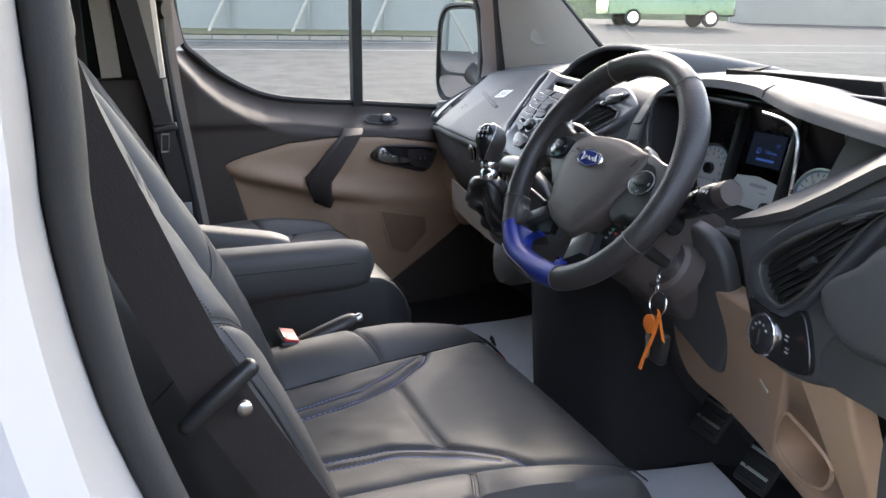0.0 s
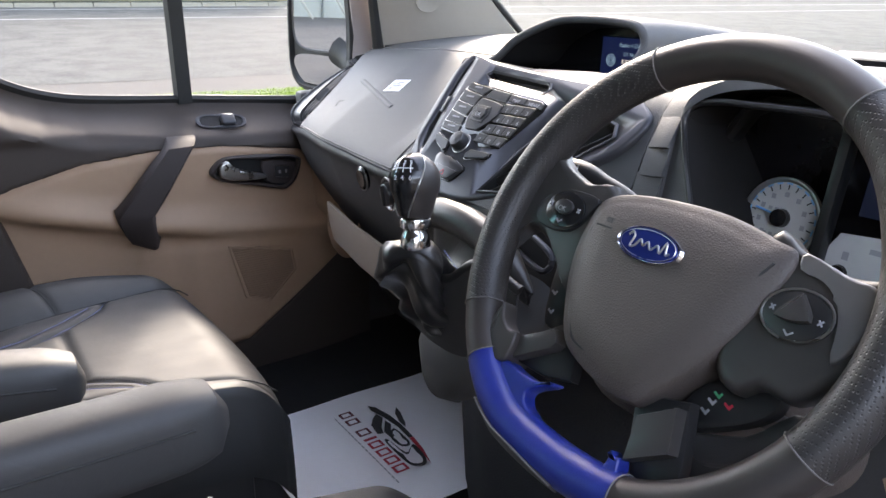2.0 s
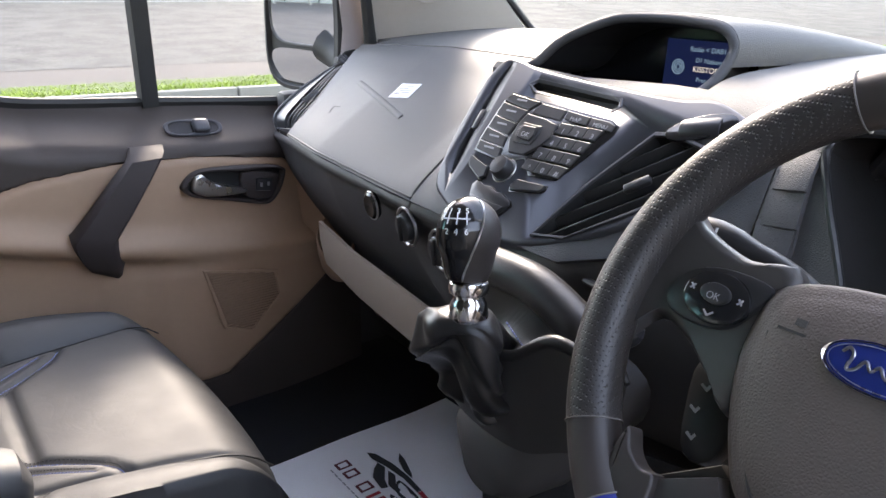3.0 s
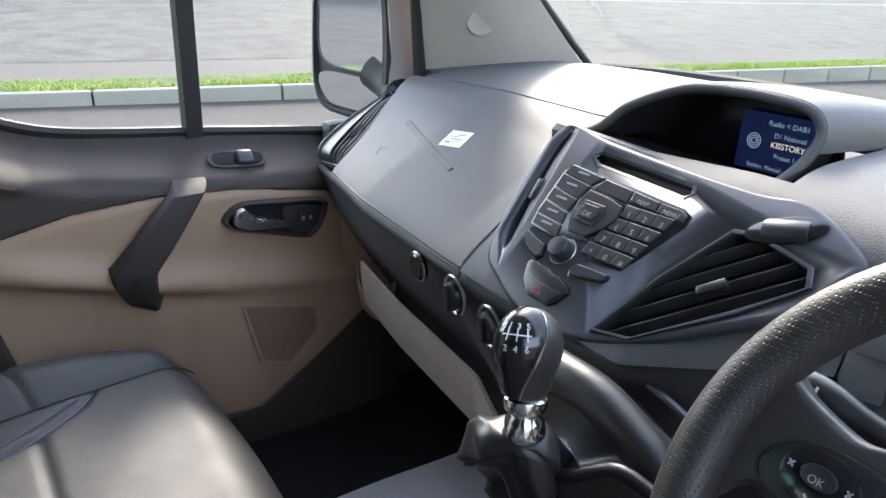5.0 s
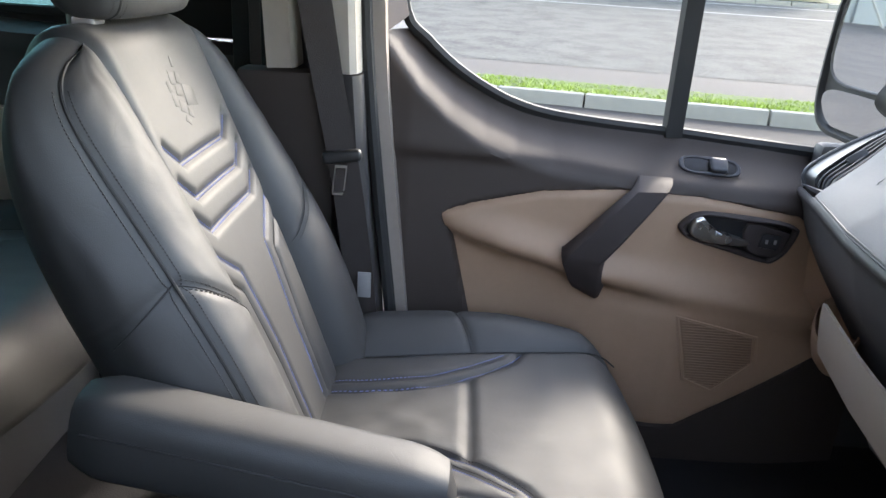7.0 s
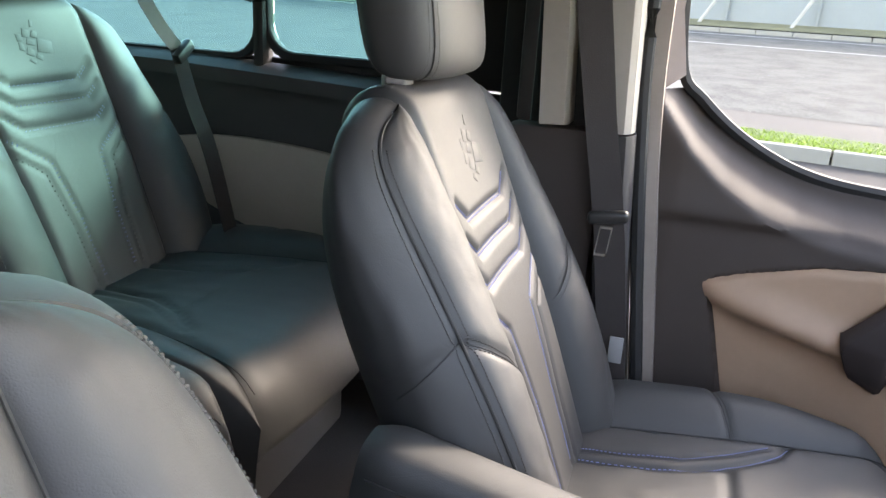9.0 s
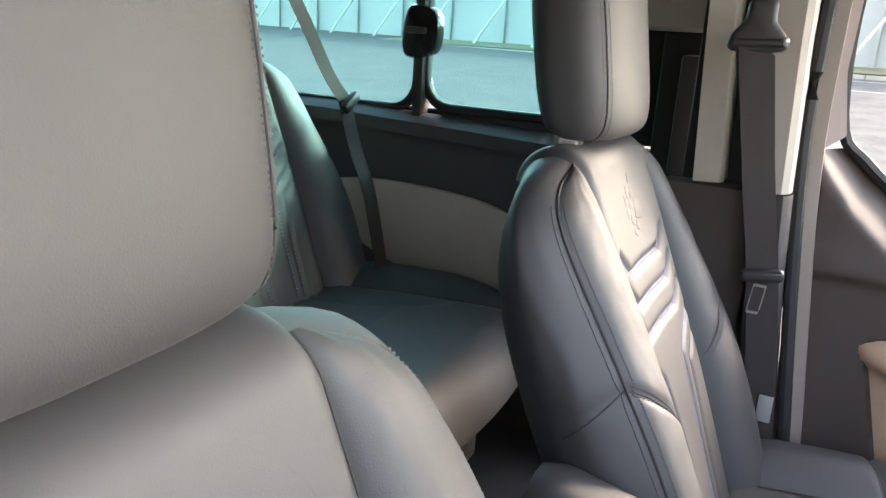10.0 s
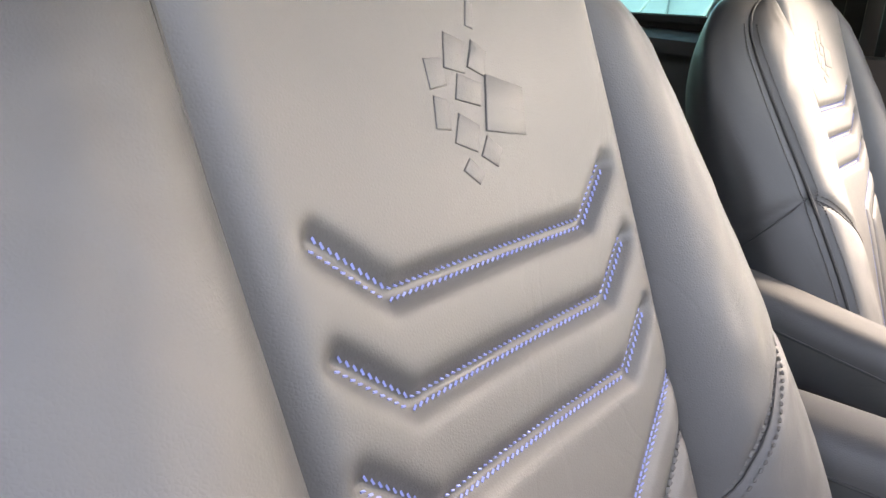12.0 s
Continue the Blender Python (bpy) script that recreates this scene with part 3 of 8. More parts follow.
def card_y(x, z):
    """Inner face of the door trim."""
    d = win_low(x) - z
    y = 0.815
    if d < 0.09:
        k = 1 - d / 0.09
        y = 0.815 + 0.105 * (k * k * (3 - 2 * k)) ** 0.8
    e = z - fold_z(x)
    if d > 0.03:
        y -= 0.012 * math.exp(-(e / (0.012 if e < 0 else 0.045)) ** 2) * min(1, (d - 0.03) / 0.03)
    if z < 1.06 and x > 0.5:
        y -= 0.02 * min(1, (1.06 - z) / 0.06) * min(1, (x - 0.5) / 0.12)
    y += 0.02 * max(0, (x - 0.8) / 0.2) ** 2
    y += 0.015 * max(0, (0.18 - x) / 0.08)
    return y


def passenger_door():
    door = thing("door_passenger", "closed passenger door with dark upper trim and tan insert", "door", kind="structure")
    x0, x1 = 0.115, 1.06

    def sunk(x, z):
        left = 0.24 + 0.11 * (1 - min(1, max(0, (z - 0.75) / 0.45)))
        d = min(x - left, 1.045 - x, z - tan_low(x), tan_top(x) - z)
        return 0.03 * min(1, max(0, (d - 0.002) / 0.012))

    def tan_top(x):
        return lerp([(0.2, 1.15), (0.234, 1.168), (0.3, 1.192), (0.42, 1.222), (0.55, 1.233), (0.7, 1.23), (0.88, 1.204), (0.97, 1.14), (1.06, 1.06)], x)

    def tan_low(x):
        return lerp([(0.2, 0.74), (0.72, 0.765), (0.97, 0.935), (1.06, 0.99)], x)
    bm = grid(lambda u, v: (lambda x, z: V(x, card_y(x, z) + sunk(x, z), z))(x0 + 0.09 * (1 - v) ** 2 + (x1 - x0 - 0.09 * (1 - v) ** 2) * u,
                                                              0.6 + (min(win_low(x0 + (x1 - x0) * u), 1.475) - 0.6) * v), 150, 120)
    part("door_card", shell(bm, -0.02), DOOR_GREY, door, "warm dark grey moulded door trim")

    def tan_at(u, v):
        x = 0.235 + 0.11 * (1 - v) + (1.05 - 0.235 - 0.11 * (1 - v)) * u
        zt, zl = tan_top(x), tan_low(x)
        z = zl + (zt - zl) * v
        y = card_y(x, z) - 0.004
        crease = lerp([(0.2, 1.165), (0.3, 1.125), (0.45, 1.085), (0.54, 1.06), (0.7, 1.035), (1.06, 1.0)], x)
        d = z - crease
        roll = 0.026 * math.exp(-((d - 0.016) / 0.028) ** 2) * min(1, max(0, (x - 0.24) / 0.12))
        y -= roll
        if d < 0:
            y += 0.02 * min(1, -d / 0.014) * max(0, 1 - max(0, x - 0.58) / 0.1)
        edge = min(u * 1.6, (1 - u) * 1.6, v, 1 - v) * 30
        y += 0.012 * max(0, 1 - edge) ** 2
        return V(x, y, z)
    part("insert", shell(grid(tan_at, 90, 70), -0.006), TAN, door, "tan moulded insert with a soft crease")
    # speaker grille
    g = [(0.682, 1.012), (0.837, 0.98), (0.845, 0.925), (0.772, 0.856), (0.713, 0.88)]
    m = basis((0, 0.779, 0), (1, 0, 0), (0, 0, 1), (0, -1, 0))
    sp = part("speaker_grille", frame_of(g, 0.007, m, 0.003, 0.001), TAN, door)
    rows = []
    for i in range(24):
        z = 0.87 + i * 0.0055
        x0 = lerp([(0.86, 0.74), (0.88, 0.713), (1.012, 0.682)], z) + 0.009
        x1 = lerp([(0.856, 0.772), (0.925, 0.845), (0.98, 0.837), (1.012, 0.7)], z) - 0.009
        if x1 - x0 > 0.01:
            rows.append(rbox((x1 - x0, 0.003, 0.0028), 0.001, pose((x0 + x1) / 2, 0.7795, z), 1))
    part("grille_back", prism(ring(g, 0.011), basis((0, 0.7805, 0), (1, 0, 0), (0, 0, 1), (0, -1, 0)), 0.001), TAN_DARK, sp)
    part("slat", merge(*rows), TAN_DARK, sp)
    # pull handle: a flat tapering bar that turns back into the door at its foot
    rings = []
    for lx, lz, rx, rz, y, bx, by, bz in ((0.588, 1.256, 0.646, 1.255, 0.815, 0.0, 0.02, 0.0), (0.581, 1.248, 0.64, 1.25, 0.79, 0.0, 0.026, -0.004), (0.572, 1.24, 0.632, 1.243, 0.772, 0.0, 0.03, -0.004),
                                      (0.545, 1.211, 0.608, 1.21, 0.764, 0.0, 0.032, 0.0), (0.5, 1.16, 0.567, 1.15, 0.763, 0.0, 0.032, 0.0), (0.466, 1.121, 0.537, 1.108, 0.764, 0.0, 0.032, 0.004),
                                      (0.46, 1.112, 0.531, 1.096, 0.767, 0.003, 0.03, 0.012), (0.463, 1.094, 0.534, 1.074, 0.775, 0.008, 0.02, 0.024), (0.475, 1.064, 0.538, 1.04, 0.79, 0.01, 0.01, 0.03), (0.488, 1.044, 0.541, 1.018, 0.81, 0.01, 0.0, 0.03), (0.492, 1.036, 0.542, 1.012, 0.85, 0.01, 0.0, 0.03)):
        l, r, b = V(lx, y, lz), V(rx, y, rz), V(bx, by, bz)
        a = (r - l) * 0.09
        rings.append([l + a, l + a * 4, r - a * 4, r - a, r + b * 0.2, r + b, l + b, l + b * 0.2])
    part("pull_handle", loft(rings), HANDLE, door, "dark brown-grey diagonal pull handle", 45)
    # release lever in its bezel
    bz = smooth2([(0.666, 1.17), (0.674, 1.187), (0.698, 1.202), (0.745, 1.203), (0.83, 1.196), (0.872, 1.186), (0.876, 1.172), (0.864, 1.14), (0.845, 1.12), (0.824, 1.117), (0.755, 1.135), (0.69, 1.152)], 3)
    mz = basis((0, 0.814, 0), (1, 0, 0), (0, 0, 1), (0, -1, 0))
    bezel = part("bezel", frame_of(bz, 0.011, mz, 0.018, 0.004), HANDLE, door)
    part("bezel_recess", prism(ring(bz, 0.009), basis((0, 0.8105, 0), (1, 0, 0), (0, 0, 1), (0, -1, 0)), 0.003), POD, bezel)
    part("recess_plate", dome(smooth2([(0.785, 1.187), (0.855, 1.178), (0.862, 1.165), (0.848, 1.132), (0.825, 1.128), (0.79, 1.14)], 3), basis((0, 0.809, 0), (1, 0, 0), (0, 0, 1), (0, -1, 0)), 0.01, 0.004), HANDLE, bezel)
    part("release_lever", dome(smooth2([(0.684, 1.168), (0.687, 1.19), (0.702, 1.197), (0.714, 1.186), (0.738, 1.171), (0.785, 1.158), (0.785, 1.149), (0.73, 1.15), (0.7, 1.156)], 4), basis((0, 0.806, 0), (1, 0, 0), (0, 0, 1), (0, -1, 0)), 0.018, 0.006), SATIN, door, "satin chrome release lever")
    part("lock_switch", rbox((0.034, 0.008, 0.026), 0.003, pose(0.828, 0.798, 1.158, 0, 8)), KEYPAD, bezel)
    for x in (0.821, 0.836):
        part("switch_mark", rbox((0.005, 0.001, 0.008), 0, pose(x, 0.7935, 1.159), 1), INK_GREY, bezel)
    # window switch on the ledge
    ms = basis((0.72, 0.862, win_low(0.72) - 0.043), (1, 0, -0.06), (0.05, 0.75, 0.66), (0, -0.66, 0.75))
    oval = [(0.056 * math.copysign(abs(math.cos(a)) ** 0.6, math.cos(a)), 0.02 * math.copysign(abs(math.sin(a)) ** 0.7, math.sin(a))) for a in [2 * math.pi * i / 32 for i in range(32)]]
    part("switch_bezel", frame_of(oval, 0.008, ms, 0.004, 0.0015), SILVER, door, "satin ringed window switch")
    part("switch_plate", prism(ring(oval, 0.007), ms, 0.002), GLOSS, door)
    part("window_switch", rbox((0.032, 0.03, 0.016), 0.006, ms @ pose(0.014, 0, 0.006), 3), SILVER, door)
    # window surround, glass and divider
    low = [V(x, 0, z) for x, z in WIN_LOW[2:12]]
    outline = [(p.x, p.z) for p in low] + [(1.05, 1.292), (1.07, 1.31), (1.075, 1.44), (1.05, 1.6), (0.97, 1.78), (0.88, 1.87), (0.3, 1.9), (0.2, 1.88), (0.155, 1.8), (0.145, 1.65)]

    def lean(x, z, d=0.0):
        return V(x, 0.925 - 0.13 * max(0, z - 1.32) + d, z)
    loop = [lean(x, z) for x, z in outline]
    rub = [(-0.008, -0.012), (0.008, -0.012), (0.01, 0.006), (0.0, 0.012), (-0.008, 0.006)]
    part("window_seal", sweep(smooth_path(loop, 4, True), rub, closed=True, up=(0, -1, 0)), RUBBER, door)
    bm = bmesh.new()
    bm.faces.new([bm.verts.new(lean(x, z, 0.006)) for x, z in outline])
    pane = part("pane", bm, PANE, door, "clear side window glass")
    pane.visible_shadow = False
    bar = [(-0.019, -0.012), (0.019, -0.012), (0.015, 0.008), (-0.015, 0.008)]
    part("divider", sweep([lean(0.661, 1.31, -0.006), lean(0.652, 1.55, -0.006), lean(0.645, 1.9, -0.006)], bar, up=(0, -1, 0)), RUBBER, door, "black window divider bar")
    # upper frame of the door round the glass
    outer = [(0.13, 1.47), (0.075, 1.6), (0.06, 1.8), (0.11, 1.95), (0.9, 1.95), (1.03, 1.84), (1.11, 1.61), (1.125, 1.43), (1.12, 1.29), (1.05, 1.285)]
    inner = [(0.165, 1.497), (0.147, 1.6), (0.152, 1.8), (0.2, 1.885), (0.87, 1.875), (0.97, 1.78), (1.05, 1.6), (1.075, 1.44), (1.07, 1.31), (1.05, 1.292)]
    a = [lean(x, z, -0.03) for x, z in outer]
    b = [lean(x, z, -0.014) for x, z in inner]
    c = [lean(x, z, 0.02) for x, z in inner]
    d = [lean(x, z, 0.05) for x, z in outer]
    part("window_frame", loft([[a[i], b[i], c[i], d[i]] for i in range(len(a))]), material("door_frame_primer", (0.4, 0.34, 0.32), 0.4, 0, 0, 0.002, 0.05, 0.3, 0.04), door, "painted upper door frame")
    # door pocket cup at the front lower corner
    rings = []
    ax, ay = V(0.46, 0.89, 0), V(0.89, -0.46, 0)
    for k, z, o in ((0.5, 0.975, 0.02), (0.75, 0.98, 0.016), (0.92, 1.0, 0.006), (1.0, 1.03, 0.0), (1.06, 1.048, 0.0), (1.06, 1.056, 0.0), (1.0, 1.06, 0.0), (0.9, 1.052, 0.0), (0.84, 1.0, 0.008), (0.7, 0.99, 0.012), (0.05, 0.985, 0.012)):
        rings.append([V(0.925 + o, 0.69 + o, z) + ax * (0.074 * k * math.cos(t)) + ay * (0.036 * k * math.sin(t)) + V(0, 0, 0.02 * math.cos(t) * (1 if z > 1.0 else 0.3)) for t in [2 * math.pi * j / 28 for j in range(28)]])
    part("cup_holder", loft(rings), TAN, door, "moulded tan cup holder")
    part("corner_trim", grid(lambda u, v: V(0.9 + 0.1 * u + 0.02 * v, 0.81 - 0.17 * u, 1.2 - 0.2 * v - 0.02 * u), 8, 10), TAN, door)
    return door


passenger_door()


def door_mirror():
    mir = thing("door_mirror", "black door mirror with a tall and a small lower glass", "mirror")

    def rr(w, h, k=4.0):
        return [(w * math.copysign(abs(math.cos(a)) ** (2 / k), math.cos(a)), h * math.copysign(abs(math.sin(a)) ** (2 / k), math.sin(a))) for a in [2 * math.pi * i / 28 for i in range(28)]]
    m = basis((1.085, 1.095, 1.455), (0.12, -0.99, 0), (0.03, 0.0, 1), (-0.99, -0.12, 0))
    rings = []
    for w, h, z in ((0.09, 0.12, -0.14), (0.14, 0.155, -0.09), (0.158, 0.172, -0.02), (0.155, 0.17, 0.012), (0.146, 0.161, 0.014), (0.143, 0.158, 0.0)):
        rings.append([m @ V(x, y, z) for x, y in rr(w, h)])
    part("housing", loft(rings), RUBBER, mir)
    part("main_glass", prism([(x, y + 0.045) for x, y in rr(0.135, 0.104)], m @ pose(0, 0, 0.001), 0.004), MIRROR, mir, "tall main mirror glass")
    part("lower_glass", prism(rr(0.13, 0.04), m @ pose(0, -0.111, 0.004, 5), 0.004), MIRROR, mir, "small wide-angle mirror glass")
    part("glass_rim", frame_of([(x, y + 0.045) for x, y in rr(0.141, 0.11)], 0.006, m, 0.008, 0.002), DARK, mir)
    part("arm", tube(smooth_path([V(1.1, 0.9, 1.36), V(1.11, 0.97, 1.38), V(1.1, 1.02, 1.4)], 4), 0.04, 12), RUBBER, mir)
    return mir


door_mirror()


def pillar_front():
    p = thing("pillar_front", "cream trimmed windscreen pillar with a round tweeter grille", "pillar", kind="structure")

    def f(u, v):
        a = Vector((1.14, 0.875, 1.37)).lerp(Vector((0.93, 0.63, 2.0)), v)
        b = Vector((1.46, 0.70, 1.41)).lerp(Vector((0.78, 0.60, 2.0)), v)
        q = a.lerp(b, u)
        q += Vector((-0.25, -0.35, 0.1)) * (0.06 * math.sin(math.pi * u))
        return q
    part("pillar_trim", shell(grid(f, 14, 20), 0.015), CREAM, p)
    n = (Vector((1.46, 0.70, 1.41)) - Vector((1.14, 0.875, 1.37))).cross(Vector((-0.4, -0.15, 0.6))).normalized()
    if n.y > 0:
        n = -n
    c = Vector((1.185, 0.735, 1.525))
    m = Matrix.Translation(c) @ n.to_track_quat("Z", "Y").to_matrix().to_4x4()
    part("tweeter_grille", lathe([(0.001, -0.01), (0.028, -0.01), (0.03, 0.0), (0.028, 0.002), (0.026, 0.0012), (0.001, 0.0016)], m, 32), CREAM, p)
    part("pillar_seal", tube(smooth_path([V(1.14, 0.89, 1.3), V(1.125, 0.865, 1.4), V(1.08, 0.81, 1.564), V(1.02, 0.73, 1.75), V(0.94, 0.64, 1.97)], 6), 0.014, 8), RUBBER, p)
    part("screen_seal", tube(smooth_path([V(1.47, 0.70, 1.42), V(1.25, 0.675, 1.6), V(0.79, 0.60, 1.98)], 6), 0.008, 8), RUBBER, p)
    part("screen_seal", tube(smooth_path([V(1.47, 0.68, 1.43), V(1.56, 0.5, 1.43), V(1.6, 0.0, 1.43), V(1.56, -0.6, 1.43), V(1.47, -0.86, 1.43)], 8), 0.012, 8), RUBBER, p)
    # body pillar behind it
    part("body_pillar", sweep([V(1.55, 0.86, 1.3), V(0.7, 0.72, 2.02)], [(-0.05, -0.04), (0.05, -0.04), (0.05, 0.04), (-0.05, 0.04)]), WHITE_PAINT, p)
    part("body_pillar", sweep([V(1.55, -0.88, 1.3), V(0.7, -0.76, 2.02)], [(-0.05, -0.04), (0.05, -0.04), (0.05, 0.04), (-0.05, 0.04)]), WHITE_PAINT, p)


pillar_front()


def pillar_middle():
    p = thing("pillar_middle", "cream upper and dark lower trim of the passenger door pillar", "pillar", kind="structure")

    def post(pts, prof, name, mat, label=""):
        part(name, sweep(pts, prof, up=(0, 1, 0)), mat, p, label)
    post([V(-0.05, 0.765, 2.0), V(-0.034, 0.765, 1.639), V(-0.022, 0.765, 1.416)], [(-0.024, -0.03), (0.016, -0.03), (0.022, -0.02), (0.022, 0.03), (-0.024, 0.03)], "upper_trim", CREAM)
    post([V(0.06, 0.74, 2.0), V(0.066, 0.74, 1.64), V(0.076, 0.74, 1.415)], [(-0.03, -0.02), (0.014, -0.03), (0.024, -0.022), (0.028, 0.0), (0.028, 0.04), (-0.03, 0.04)], "upper_trim", CREAM)
    part("pillar_back", rbox((0.2, 0.04, 1.5), 0.01, pose(0.02, 0.84, 1.3)), RUBBER, p)
    post([V(0.082, 0.74, 1.412), V(0.097, 0.74, 1.2), V(0.13, 0.74, 0.9), V(0.14, 0.74, 0.6)], [(-0.03, -0.02), (0.012, -0.03), (0.02, -0.022), (0.024, 0.0), (0.024, 0.06), (-0.03, 0.06)], "lower_trim", material("dark_grey_pillar_plastic", (0.05, 0.047, 0.047), 0.5, 0, 0.3, 0.0018))
    part("lower_panel", rbox((0.16, 0.05, 0.85), 0.012, pose(-0.02, 0.765, 0.987)), DOOR_GREY, p)
    part("door_seal", tube(smooth_path([V(0.112, 0.765, 2.0), V(0.104, 0.765, 1.6), V(0.112, 0.765, 1.42), V(0.135, 0.765, 1.2), V(0.16, 0.765, 1.0), V(0.19, 0.765, 0.75), V(0.21, 0.77, 0.6)], 6), 0.011, 8), RUBBER, p)
    part("jamb", sweep(smooth_path([V(0.128, 0.80, 2.0), V(0.122, 0.80, 1.6), V(0.13, 0.80, 1.4), V(0.152, 0.80, 1.2), V(0.18, 0.80, 0.95), V(0.21, 0.80, 0.6)], 6), [(-0.012, -0.02), (0.012, -0.02), (0.012, 0.02), (-0.012, 0.02)], up=(0, 1, 0)), material("primer_jamb", (0.3, 0.25, 0.22), 0.4), p)


pillar_middle()


def ribbon(path, width, side, thick=0.0016):
    """Webbing: a flat band along a path, wide along side."""
    side = Vector(side).normalized()
    bm = loft([[p + side * (width / 2), p - side * (width / 2)] for p in path], False, False)
    return shell(bm, thick)


def belt_passenger():
    b = thing("seat_belt", "black webbing seat belt hanging on the passenger pillar", "seat belt", group="seat belts")
    path = smooth_path([V(0.02, 0.68, 1.66), V(0.024, 0.672, 1.62), V(0.06, 0.67, 1.427), V(0.085, 0.67, 1.303), V(0.108, 0.672, 1.15), V(0.13, 0.684, 0.95)], 6)
    part("webbing", ribbon(path, 0.047, (1, 0.25, 0)), BELT, b)
    part("webbing", ribbon(smooth_path([V(0.03, 0.69, 1.62), V(0.066, 0.685, 1.4), V(0.1, 0.685, 1.15), V(0.12, 0.69, 0.95)], 6), 0.038, (1, 0.3, 0)), BELT, b)
    bm = basis((0.022, 0.69, 1.645), (1, 0.1, 0), (0, 0, 1), (0.1, -1, 0))
    part("loop_cover", prism(smooth2([(-0.034, -0.022), (0.034, -0.02), (0.038, 0.0), (0.022, 0.022), (0.018, 0.05), (-0.016, 0.05), (-0.022, 0.022), (-0.038, 0.0)], 4), bm, 0.022, 0.008, 3), TONGUE, b)
    part("loop_bar", tube([bm @ V(-0.032, -0.01, 0.024), bm @ V(0.034, -0.008, 0.024)], 0.006, 10), TONGUE, b)
    part("loop_stud", lathe([(0.001, 0), (0.006, 0), (0.006, 0.008), (0.001, 0.01)], bm @ pose(0.036, -0.005, 0.02), 14), SATIN, b)
    part("tongue", rbox((0.062, 0.018, 0.02), 0.007, pose(0.087, 0.662, 1.297, 0, -9), 3), TONGUE, b)
    part("tongue_plate", frame_of([(-0.0095, -0.028), (0.0095, -0.028), (0.0095, 0.02), (-0.0095, 0.02)], 0.0045, basis((0.085, 0.655, 1.265), (1, 0, 0), (0.1, 0, 1), (0, -1, 0)), 0.003, 0.001), STEEL, b, "bright steel tongue plate")
    part("label", rbox((0.022, 0.003, 0.045), 0.001, pose(0.125, 0.668, 1.08)), material("belt_label", (0.25, 0.25, 0.25), 0.6), b)
    return b


belt_passenger()


def belt_driver():
    b = thing("seat_belt", "black webbing seat belt with its tongue beside the driver's seat", "seat belt", group="seat belts")
    path = smooth_path([V(-0.085, -0.76, 1.75), V(-0.05, -0.735, 1.53), V(-0.002, -0.725, 1.385), V(0.052, -0.72, 1.246), V(0.113, -0.715, 1.126), V(0.2, -0.71, 0.95), V(0.22, -0.74, 0.75)], 6)
    part("webbing", ribbon(path, 0.052, (0.8, -0.05, 0.6)), BELT, b)
    m = basis((0.052, -0.727, 1.246), (0.8, 0.1, 0.6), (-0.6, 0, 0.8), (0.05, -1, 0.1))
    part("tongue", rbox((0.085, 0.016, 0.018), 0.007, m, 3), TONGUE, b)
    part("tongue_stud", lathe([(0.001, 0), (0.007, 0), (0.007, 0.006), (0.004, 0.008), (0.001, 0.008)], m @ pose(0.008, -0.022, 0.004), 16), STEEL, b)
    return b


belt_driver()


